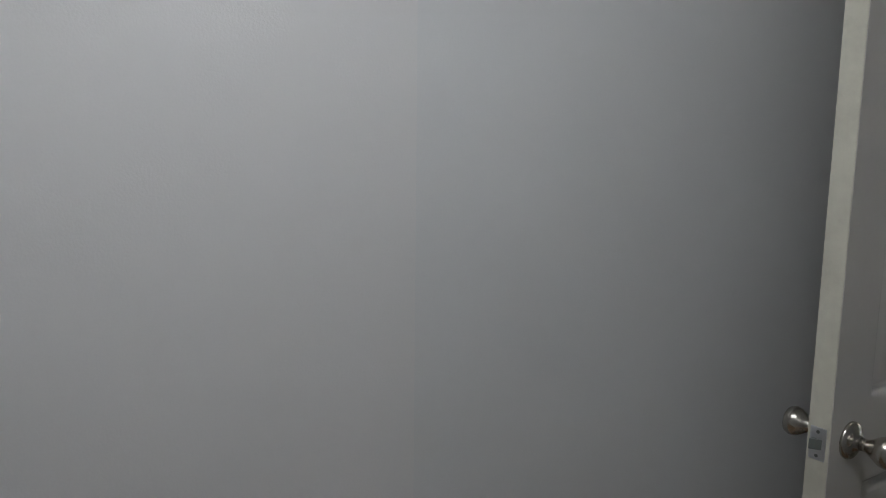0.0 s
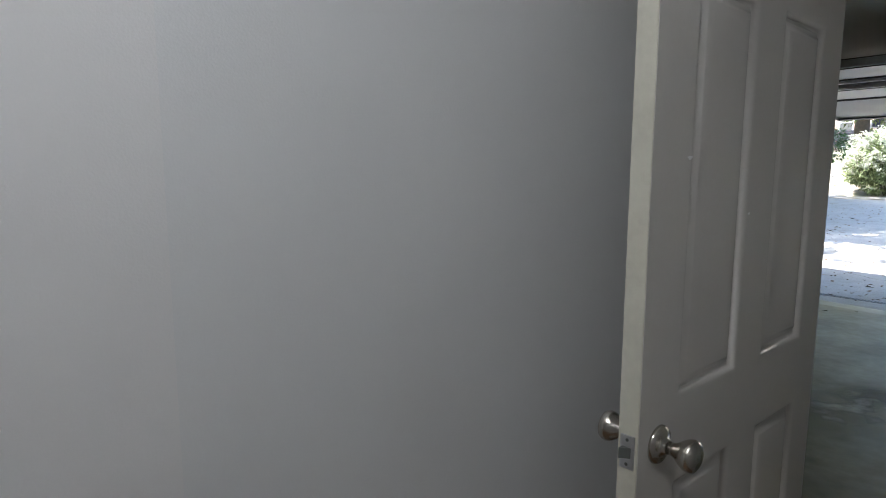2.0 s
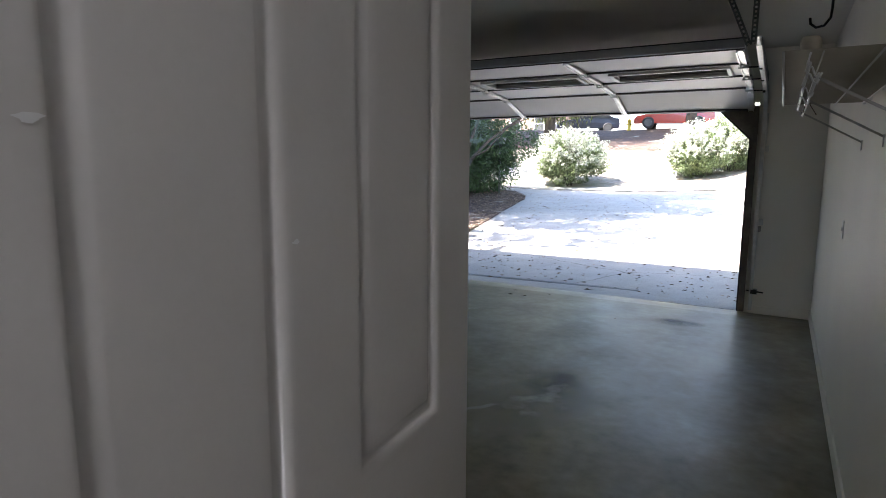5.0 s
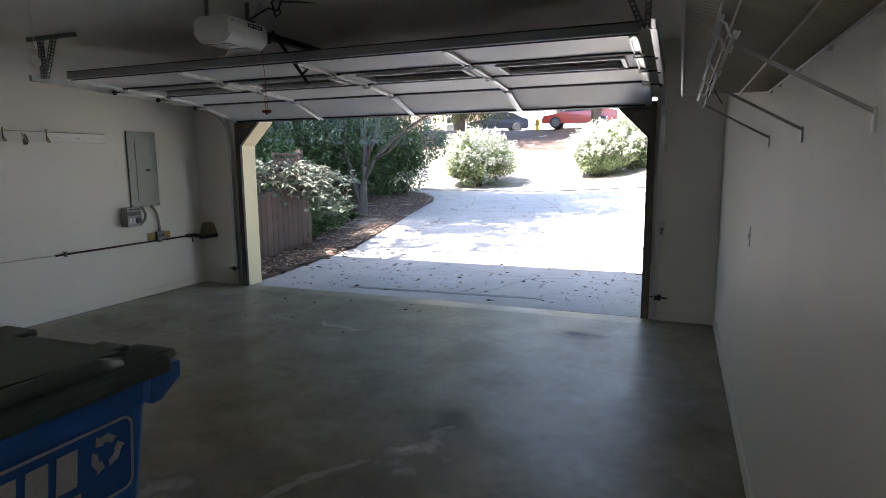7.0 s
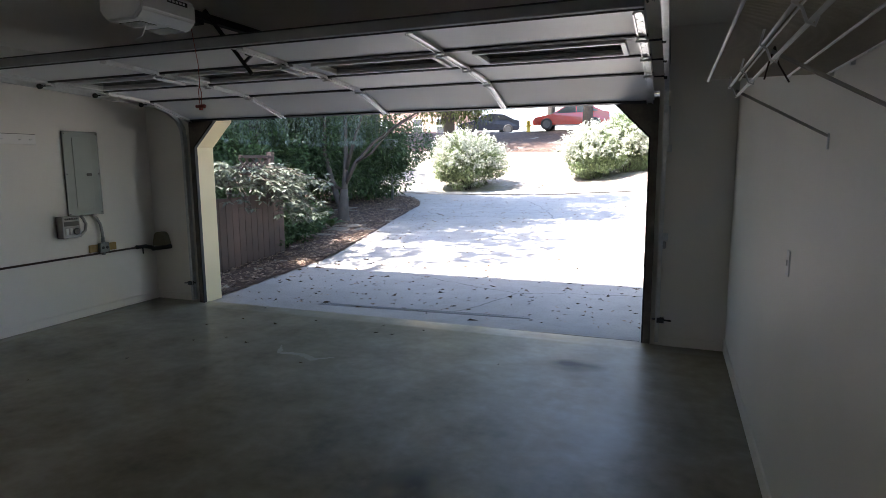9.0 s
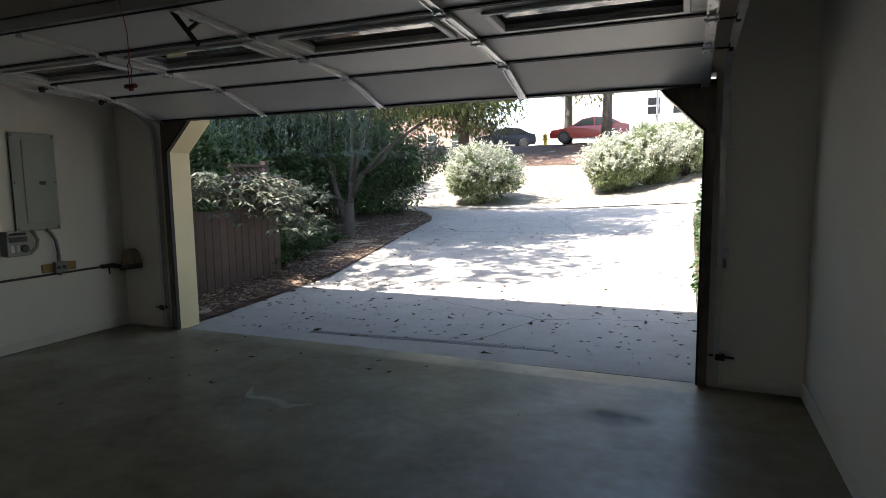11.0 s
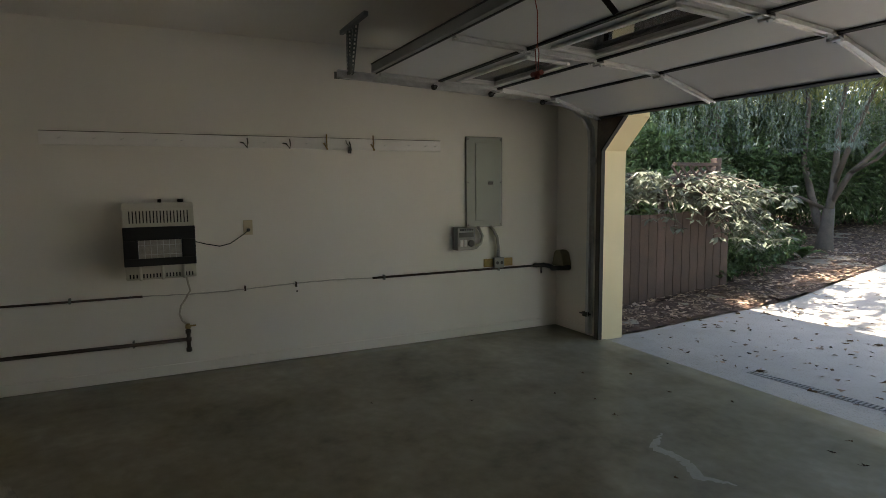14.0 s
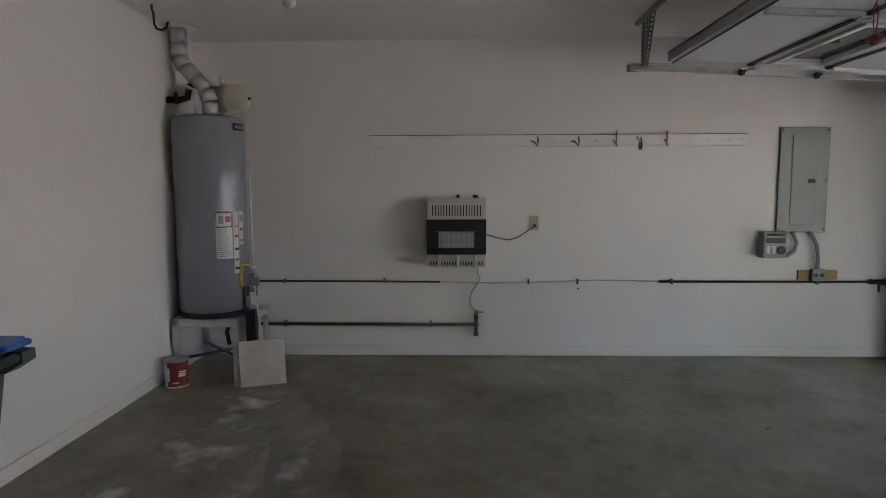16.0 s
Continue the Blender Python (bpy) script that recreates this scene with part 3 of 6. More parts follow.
def edge_w(y):
    if y < 9:
        return -5.6
    if y < 15.7:
        return -5.6 - 1.4 * (y - 9) / 6.7
    return -7.0 - 1.4 * ((y - 15.7) / 2.8) ** 1.6


def edge_e(y):
    return -0.6 + 0.9 * max(0, y - 17.4) ** 1.5


def sheet(name, ys, west, east, nx, lift, material, label, category, rough=0.0):
    b = bmnew()
    rows = []
    for y in ys:
        w, e = west(y), east(y)
        rows.append([b.verts.new((w + (e - w) * i / nx, y, height(w + (e - w) * i / nx, y) + lift + random.uniform(-rough, rough))) for i in range(nx + 1)])
    for p, q in zip(rows, rows[1:]):
        for i in range(nx):
            f = b.faces.new((p[i], p[i + 1], q[i + 1], q[i]))
            f.smooth = True
    return structure(name, b, material, label, category)


def span(a, b, n):
    return [a + (b - a) * i / n for i in range(n + 1)]


b = bmnew()
gy = [-400, -100, -30, 6.0] + span(6.4, 45, 90) + [60, 90, 150, 300, 900]
gx = [-600, -200, -80] + span(-40, 30, 90) + [60, 200, 600]
rows = [[b.verts.new((x, y, height(x, y) + (-0.22 if y < 6.2 else 0) + (random.uniform(-0.02, 0.02) if 6.5 < y < 45 else 0) - (0.07 if edge_w(min(y, 18.5)) - 0.05 < x < edge_e(min(y, 20)) + 0.05 and 5.9 < y < 20.6 else 0))) for x in gx] for y in gy]
for p, q in zip(rows, rows[1:]):
    for i in range(len(gx) - 1):
        f = b.faces.new((p[i], p[i + 1], q[i + 1], q[i]))
        f.smooth = True
structure("ground", b, M_STRAW, "dry sloping ground with thin grass and straw", "ground")
sheet("driveway", span(6.058, 19.55, 60), edge_w, edge_e, 30, 0.012, M_DRIVE, "pale concrete driveway rising from the garage", "driveway")
sheet("mulch_bed", span(6.3, 18.4, 60), lambda y: -12.5, lambda y: edge_w(y) - 0.01, 34, 0.02, M_MULCH, "dark bark mulch bed with fallen leaves", "mulch bed", 0.03)
sheet("mulch_bed_east", span(6.3, 18.0, 50), lambda y: edge_e(y) + 0.01, lambda y: edge_e(y) + 3.2, 16, 0.02, M_MULCH, "brown mulch bed along the driveway edge", "mulch bed", 0.03)


# ---- foliage ----
def leaves(name, spots, size, material, parent, label="", droop=0.4, long=2.0, fold=0.25):
    """One crown: a folded leaf at each spot (place, outward way)."""
    rng = np.random.default_rng(len(spots) + int(size * 1000))
    n = len(spots)
    P = np.array([s[0] for s in spots], float)
    out = np.array([s[1] for s in spots], float)
    d = out + rng.normal(0, 0.55, (n, 3))
    d[:, 2] -= droop
    d /= np.linalg.norm(d, axis=1)[:, None]
    u = np.cross(d, np.array([0, 0, 1.0]) + rng.normal(0, 0.45, (n, 3)))
    u /= np.linalg.norm(u, axis=1)[:, None] + 1e-6
    w = np.cross(u, d)
    s = size * rng.uniform(0.6, 1.25, n)[:, None]
    base, tip = P, P + d * s * long
    mid = P + d * s * long * 0.45
    L, R = mid + u * s * 0.5 + w * s * fold, mid - u * s * 0.5 + w * s * fold
    V = np.stack([base, L, tip, R], 1).reshape(-1, 3)
    top = parent
    while top.parent:
        top = top.parent
    V = V - np.array(top.matrix_basis.translation)
    k = np.arange(n) * 4
    F = np.concatenate([np.stack([k, k + 1, k + 2], 1), np.stack([k, k + 2, k + 3], 1)])
    me = bpy.data.meshes.new(name)
    me.from_pydata(V.tolist(), [], F.tolist())
    me.materials.append(material)
    ob = new(name, me)
    ob.parent = parent
    return tagged(ob, label)


def shell(c, r, n, seed, lumps=14, low=-0.9, depth=0.35, clump=1.0):
    """Spots in the outer part of a lumpy body: several clumps with gaps between them."""
    rng = np.random.default_rng(seed)
    c, r = np.array(c, float), np.array(r, float)
    spots = []
    dirs = rng.normal(0, 1, (lumps, 3))
    dirs /= np.linalg.norm(dirs, axis=1)[:, None]
    dirs[:, 2] = np.maximum(dirs[:, 2], low)
    cent = c + dirs * r * rng.uniform(0.5 * clump, 0.8 + 0.2 * (1 - clump), (lumps, 1))
    rad = rng.uniform(0.3, 0.5, lumps) * clump
    for i in range(n):
        k = rng.integers(lumps)
        d = rng.normal(0, 1, 3)
        d /= np.linalg.norm(d)
        p = cent[k] + d * r * rad[k] * (1 - depth * rng.random() ** 1.5)
        spots.append((p, d))
    return spots


M_BUSH = leaf_mat("bush_leaf", (0.2, 0.25, 0.12), 0.5, 0.35)
# Sunlight put into the leaf colour, for the shoots of the bank bushes.
M_SPRIG = leaf_mat("sunlit_pale_leaf", (0.5, 0.52, 0.42), 0.35, 0.4)
M_HEDGE = leaf_mat("dark_hedge_leaf", (0.055, 0.1, 0.035), 0.4, 0.25)
M_DOGWOOD = leaf_mat("dogwood_leaf", (0.105, 0.126, 0.09), 0.35, 0.25)
M_CEDAR = leaf_mat("weeping_conifer_needles", (0.08, 0.118, 0.092), 0.35, 0.2)
M_MAPLE = leaf_mat("maple_leaf", (0.13, 0.15, 0.05), 0.4, 0.4)


def bush(x, y, rx, ry, h, seed, label, material=None, n=9000, size=0.05, group=""):
    z = height(x, y)
    t = thing("bush", label, "bush", (x, y, z), group)
    rng = random.Random(seed)
    for k in range(7):
        a = rng.uniform(0, 6.28)
        b = bmnew()
        tube(b, [(x + 0.06 * math.cos(a), y + 0.06 * math.sin(a), z - 0.05), (x + rx * 0.3 * math.cos(a), y + ry * 0.3 * math.sin(a), z + h * 0.4), (x + rx * 0.6 * math.cos(a), y + ry * 0.6 * math.sin(a), z + h * 0.75)], [0.025, 0.016, 0.005], 6)
        part("stem", b, M_BARK, t)
    leaves("crown", shell((x, y, z + h * 0.5), (rx, ry, h * 0.52), n, seed, 26), size, material or M_BUSH, t)
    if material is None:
        # arching shoots round the crown, their leaves paled to imitate sun on top
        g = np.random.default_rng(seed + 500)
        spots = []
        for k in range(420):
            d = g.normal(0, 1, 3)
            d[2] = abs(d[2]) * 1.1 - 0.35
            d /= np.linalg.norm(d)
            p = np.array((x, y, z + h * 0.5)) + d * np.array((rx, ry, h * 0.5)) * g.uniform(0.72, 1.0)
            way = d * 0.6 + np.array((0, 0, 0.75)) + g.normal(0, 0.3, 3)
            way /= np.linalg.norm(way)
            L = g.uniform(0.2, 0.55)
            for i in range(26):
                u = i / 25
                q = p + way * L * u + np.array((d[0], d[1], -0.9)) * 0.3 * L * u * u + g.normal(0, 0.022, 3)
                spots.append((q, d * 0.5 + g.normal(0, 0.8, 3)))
        leaves("young_growth", spots, 0.042, M_SPRIG, t, "arching shoots with sunlight put into their pale leaves")
    return t


for hx, hy, rx, h, seed in ((-7.15, 20.75, 1.17, 1.86, 3), (-3.0, 22.0, 0.92, 1.72, 4), (-1.95, 22.7, 0.95, 1.78, 5), (-0.85, 23.7, 0.95, 1.75, 6)):
    bush(hx, hy, rx, rx * 0.95, h, seed, "sunlit rounded green bush on the dry bank", None, 20000, 0.046, group="bushes on the bank")
sheet("mulch_bank", span(28.4, 38, 16), lambda y: -20, lambda y: 8, 40, 0.03, M_MULCH, "shaded brown mulch strip on top of the bank", "mulch bed", 0.04)
sheet("road", span(38, 46, 8), lambda y: -60, lambda y: 60, 40, 0.03, mat("asphalt", (0.06, 0.06, 0.062), 0.9, var=0.2, scale=3, fine=80, bump=0.4), "grey asphalt street on top of the bank", "road")


def lane_west(y):
    """Foot of the bank: the lane runs across in front of the bushes, then climbs to the east."""
    keys = ((19.56, -16.0), (19.9, -9.0), (20.5, -4.2), (21.1, -1.6), (22.6, 0.2), (25.0, 1.4), (30.0, 5.0))
    for (ya, xa), (yb, xb) in zip(keys, keys[1:]):
        if y <= yb:
            return xa + (xb - xa) * (y - ya) / (yb - ya)
    return keys[-1][1]


sheet("lane", span(19.56, 30, 60), lane_west, lambda y: max(7.0, lane_west(y) + 4.5), 24, 0.035, M_DRIVE, "pale concrete lane across the driveway, curving up the bank", "driveway")


def limb(bm, pts, r0, r1):
    n = len(pts)
    tube(bm, pts, [r0 + (r1 - r0) * i / (n - 1) for i in range(n)], 8)


def multi_stem_tree(x, y):
    z = height(x, y)
    t = thing("tree", "grey multi-stemmed maple tree in the mulch bed", "tree", (x, y, z))
    b = bmnew()
    limb(b, [(x, y, z - 0.15), (x - 0.02, y, z + 0.12), (x, y, z + 0.35), (x + 0.03, y, z + 0.75)], 0.17, 0.09)
    trunk = part("trunk", b, M_BARK, t)
    stems = [
        [(x - 0.02, y, z + 0.25), (x - 0.16, y - 0.03, z + 0.6), (x - 0.27, y - 0.05, z + 1.0), (x - 0.4, y - 0.1, z + 1.6), (x - 0.42, y, z + 2.5), (x - 0.6, y, z + 3.6), (x - 0.8, y, z + 5)],
        [(x + 0.02, y, z + 0.6), (x + 0.06, y, z + 0.95), (x + 0.1, y, z + 1.5), (x + 0.05, y + 0.1, z + 2.3), (x + 0.2, y + 0.2, z + 3.5), (x + 0.1, y + 0.3, z + 5)],
        [(x + 0.05, y, z + 0.85), (x + 0.35, y, z + 1.35), (x + 0.8, y + 0.05, z + 1.8), (x + 1.5, y + 0.1, z + 2.25), (x + 2.3, y, z + 2.6), (x + 3.0, y - 0.1, z + 2.9)],
        [(x + 0.1, y, z + 1.2), (x + 0.4, y - 0.1, z + 1.9), (x + 0.7, y - 0.15, z + 2.6), (x + 1.2, y - 0.2, z + 3.6), (x + 1.6, y, z + 4.6)],
        [(x - 0.05, y, z + 0.75), (x - 0.3, y - 0.3, z + 0.95), (x - 0.55, y - 0.7, z + 1.1)],
        [(x + 0.35, y, z + 1.35), (x + 0.9, y - 0.3, z + 1.55), (x + 1.5, y - 0.5, z + 2.05), (x + 2.2, y - 0.7, z + 2.3)],
    ]
    for k, s in enumerate(stems):
        b = bmnew()
        limb(b, s, (0.085, 0.08, 0.055, 0.05, 0.035, 0.03)[k], 0.01)
        part("limb", b, M_BARK, trunk)
    rng = np.random.default_rng(5)
    spots = []
    for c, r, n in (((x + 0.6, y + 0.6, z + 5.2), (4.2, 4.0, 2.0), 14000), ((x + 2.2, y - 0.4, z + 2.9), (1.7, 1.3, 0.55), 1500), ((x - 1.0, y - 0.2, z + 3.3), (1.4, 1.4, 0.7), 2200), ((x + 3.4, y + 0.5, z + 3.4), (1.5, 1.5, 0.6), 1100)):
        spots += shell(c, r, n, int(n), 30, -0.6, 0.6)
    leaves("crown", spots, 0.075, M_MAPLE, t, droop=0.8)


multi_stem_tree(-7.5, 12.7)


def dogwood():
    """Low spreading branches with large pale leaves in flat layers, hanging in front of the fence."""
    x, y = -7.25, 8.55
    z = height(x, y)
    t = thing("tree", "small dogwood with pale drooping layered leaves", "tree", (x, y, z))
    b = bmnew()
    limb(b, [(x, y, z - 0.1), (x + 0.05, y, z + 0.6), (x + 0.1, y - 0.1, z + 1.1), (x + 0.15, y - 0.05, z + 1.28)], 0.06, 0.03)
    trunk = part("trunk", b, M_BARK, t)
    rng = np.random.default_rng(11)
    spots = []
    for k in range(58):
        a = rng.uniform(-1.7, 1.45)
        ahead = max(0.0, math.cos(a))
        L = rng.uniform(0.95, 1.55) + 0.35 * ahead
        z0 = 1.34 + rng.uniform(-0.14, 0.18)
        P = []
        for i in range(10):
            u = i / 9
            P.append(np.array((x + math.cos(a) * L * u, y - 0.15 * u * ahead + math.sin(a) * L * u * 0.85, z0 + 0.16 * math.sin(u * 2.4) - (0.1 + 0.5 * ahead * ahead * (1 if z0 < 1.4 else 0.35)) * u ** 2.2)))
        b = bmnew()
        limb(b, [tuple(p) for p in P], 0.014, 0.003)
        part("branch", b, M_BARK, trunk)
        side = np.array((-math.sin(a), math.cos(a), 0.0))
        for i in range(3, 10):
            # flat sprays: leaves in whorls at the ends of short side twigs
            for _ in range(2):
                w = side * rng.normal(0, 0.15) + np.array((math.cos(a), math.sin(a), 0)) * rng.normal(0, 0.05) + np.array((0, 0, rng.normal(0, 0.02)))
                hub = P[i] + w
                turn = rng.uniform(0, 6.28)
                for q in range(5):
                    c = turn + q * 1.257 + rng.normal(0, 0.2)
                    d = np.array((math.cos(c), math.sin(c), 0.0)) * 0.9 + np.array((math.cos(a), math.sin(a), 0)) * 0.35
                    spots.append((hub + d * 0.012, d * 1.6))
    leaves("crown", spots, 0.044, M_DOGWOOD, t, droop=0.75, long=2.6, fold=0.16)


dogwood()


def hosta(x, y):
    """Low clump of broad arching leaves at the foot of the tree."""
    z = height(x, y)
    t = thing("hosta", "low clump of broad dark green leaves in the mulch", "plant", (x, y, z))
    g = random.Random(31)
    for k in range(17):
        a, lean, L = k * 2.4, 0.25 + 0.9 * g.random(), g.uniform(0.22, 0.36)
        c, sn = math.cos(a), math.sin(a)
        b = bmnew()
        rows = []
        for i in range(7):
            u = i / 6
            r, h = L * u * lean, 0.05 + L * (0.95 * u - 0.75 * lean * u * u)
            w = 0.008 + 0.075 * math.sin(math.pi * min(1, u * 1.02)) ** 0.8 * (u > 0.2)
            rows.append([b.verts.new((x + c * r - sn * q * w, y + sn * r + c * q * w, z + h + abs(q) * w * 0.35)) for q in (-1, -0.5, 0, 0.5, 1)])
        for p, q in zip(rows, rows[1:]):
            for i in range(4):
                b.faces.new((p[i], p[i + 1], q[i + 1], q[i])).smooth = True
        part("leaf", b, M_HEDGE, t)


hosta(-7.15, 11.55)


def weeping_conifer(x, y):
    z = height(x, y)
    t = thing("conifer", "tall weeping blue-green conifer with hanging strands", "tree", (x, y, z))
    b = bmnew()
    limb(b, [(x, y, z - 0.1), (x, y, z + 3), (x + 0.1, y, z + 7)], 0.18, 0.05)
    part("trunk", b, M_BARK, t)
    rng = np.random.default_rng(21)
    spots = []
    for k in range(1150):
        a, rr = rng.uniform(0, 6.28), rng.uniform(0.4, 3.0)
        px, py, top = x + math.cos(a) * rr, y + math.sin(a) * rr, z + rng.uniform(2.6, 5.8) - 0.25 * rr
        length = rng.uniform(0.6, 1.7)
        for i in range(36):
            u = i / 35
            spots.append((np.array((px + rng.normal(0, 0.018), py + rng.normal(0, 0.018), max(top - length * u, z + 1.75))), np.array((rng.normal(0, 0.35), rng.normal(0, 0.35), -0.8))))
    leaves("crown", spots, 0.014, M_CEDAR, t, droop=0.9, long=6.0)


weeping_conifer(-9.0, 11.6)

# dark hedge behind the tree and low planting
for i, (hx, hy, rx, h) in enumerate(((-9.5, 17.6, 1.9, 3.1), (-9.9, 15.0, 2.0, 3.1), (-9.4, 13.2, 1.7, 2.7), (-9.6, 11.2, 1.8, 2.5), (-8.7, 9.6, 1.3, 2.0))):
    bush(hx, hy, rx, rx, h, 40 + i, "dense dark green hedge shrub behind the mulch bed", M_HEDGE, 26000, 0.055, "hedge shrubs")
for i, (hx, hy, rx, h) in enumerate(((-6.95, 9.35, 0.4, 0.55), (-7.05, 10.1, 0.5, 0.7), (-7.3, 11.0, 0.45, 0.6), (-6.75, 8.95, 0.25, 0.3), (-7.7, 10.0, 0.7, 1.1))):
    bush(hx, hy, rx, rx, h, 60 + i, "low green shrub at the edge of the mulch", M_HEDGE, 2600, 0.035, "low shrubs")
for i, (hx, hy, rx, h) in enumerate(((-0.12, 8.8, 0.47, 1.7), (-0.04, 9.8, 0.5, 1.6), (0.1, 11.0, 0.55, 1.5), (0.3, 12.6, 0.6, 1.3))):
    bush(hx, hy, rx, rx * 1.15, h, 70 + i, "narrow green shrub beside the driveway", M_HEDGE, 9000, 0.04, "shrubs beside the driveway")
for i, (hx, hy) in enumerate(((-0.36, 8.5), (-0.34, 9.3), (-0.3, 10.2), (-0.22, 11.2), (-0.3, 12.4), (-0.3, 13.8))):
    bush(hx, hy, 0.26, 0.42, 0.62, 170 + i, "low green shrub at the foot of the driveway hedge", M_HEDGE, 2600, 0.035, "shrubs beside the driveway")


def shade_tree(x, y, h, r, crown_r, seed, label, low=0.35, n=16000, size=0.12, lumps=40, clump=1.0):
    z = height(x, y)
    t = thing("tree", label, "tree", (x, y, z))
    b = bmnew()
    limb(b, [(x, y, z - 0.2), (x + 0.05, y, z + h * 0.25), (x - 0.05, y, z + h * 0.5), (x, y, z + h * 0.9)], r, r * 0.3)
    trunk = part("trunk", b, M_BARK, t)
    rng = random.Random(seed)
    for k in range(7):
        a = k * 0.9 + rng.uniform(-0.3, 0.3)
        z0 = z + h * rng.uniform(0.3, 0.6)
        b = bmnew()
        limb(b, [(x, y, z0), (x + crown_r * 0.4 * math.cos(a), y + crown_r * 0.4 * math.sin(a), z0 + h * 0.1), (x + crown_r * 0.8 * math.cos(a), y + crown_r * 0.8 * math.sin(a), z0 + h * 0.16)], r * 0.4, 0.03)
        part("limb", b, M_BARK, trunk)
    leaves("crown", shell((x, y, z + h * (1 + low) / 2), (crown_r, crown_r, h * (1 - low) / 2), n, seed, lumps, -0.9, 0.6, clump), size, M_MAPLE, t, droop=0.5)


shade_tree(-4.85, 34.5, 11, 0.29, 5.0, 81, "large street tree with a thick grey trunk", 0.3)
shade_tree(-11.6, 31.0, 10, 0.35, 4.6, 82, "leafy street tree on top of the bank", 0.1, 26000, 0.12)
shade_tree(-9.0, 46.0, 12, 0.35, 4.5, 83, "leafy tree across the street", 0.3, 9000, 0.16)
shade_tree(-19.0, 30.0, 12, 0.4, 6.0, 84, "leafy tree on the bank behind the hedge", 0.1, 14000, 0.14)
shade_tree(-16.0, 20.0, 9, 0.3, 4.5, 85, "leafy tree behind the hedge", 0.1, 14000, 0.12)
shade_tree(-14.5, 12.5, 9, 0.3, 4.2, 86, "leafy tree behind the fence", 0.12, 14000, 0.1)
# Two trees added out of view to dapple the driveway and the dogwood.
shade_tree(-10.8, 10.2, 14, 0.25, 6.6, 87, "unseen leafy tree added beside the house for its shade", 0.42, 42000, 0.12, 140, 0.36)
shade_tree(-10.8, 4.2, 12, 0.24, 4.6, 91, "unseen leafy tree added beside the house for its shade", 0.52, 4200, 0.12, 34, 0.3)
# Two unseen trees added to keep north-east sky light off the west wall.
shade_tree(5.2, 10.5, 11, 0.28, 4.2, 89, "unseen leafy tree added to screen the north-east sky", 0.12, 22000, 0.13)
shade_tree(5.6, 18.0, 11, 0.28, 4.4, 90, "unseen leafy tree added to screen the north-east sky", 0.15, 22000, 0.13)
shade_tree(4.5, 40.0, 12, 0.4, 5.0, 88, "leafy tree across the street", 0.3, 9000, 0.16)


def fence():
    f = thing("fence", "dark brown stained wooden fence with a lattice top", "fence", (-6.5, 7.5, 0))
    x = -6.5
    y = 6.32
    while y < 8.86:
        z = height(x, y)
        top = 1.19 - 0.08 * math.sin((y - 6.3) / 2.45 * math.pi)
        b = bmnew()
        box(b, x - 0.011, x + 0.011, y + 0.003, y + 0.137, z - 0.05, top + 0.0, 0.003)
        part("board", b, M_FENCE, f)
        y += 0.14
    for z0 in (0.25, 0.9):
        b = bmnew()
        box(b, x - 0.06, x - 0.012, 6.3, 8.75, z0, z0 + 0.08, 0.003)
        part("rail", b, M_FENCE, f)
    for yp, zp in ((6.3, 1.12), (8.78, 1.8)):
        b = bmnew()
        box(b, x - 0.11, x - 0.013, yp - 0.045, yp + 0.045, -0.1, zp, 0.005)
        part("post", b, M_FENCE, f)
    for i in range(11, 16):
        for s in (-1, 1):
            b = bmnew()
            yc = 6.4 + i * 0.15
            m = Matrix.Translation((x + 0.004 * s, yc, 1.58)) @ Matrix.Rotation(radians(45 * s), 4, "X")
            box(b, -0.004, 0.004, -0.016, 0.016, -0.17, 0.17, m=m)
            part("lattice_slat", b, M_FENCE, f)
    for z0 in (1.44, 1.7):
        b = bmnew()
        box(b, x - 0.03, x + 0.03, 7.98, 8.74, z0, z0 + 0.04, 0.003)
        part("lattice_rail", b, M_FENCE, f)


fence()

M_CARRED = mat("red_car_paint", (0.27, 0.016, 0.01), 0.25, 0.2, var=0.05, scale=2, fine=60, bump=0.0, coat=0.8)
M_CARDARK = mat("dark_blue_car_paint", (0.01, 0.012, 0.02), 0.3, 0.2, var=0.05, scale=2, fine=60, bump=0.0, coat=0.3)
M_CARGLASS = mat("dark_car_glass", (0.02, 0.022, 0.025), 0.08, var=0.05, bump=0.0)


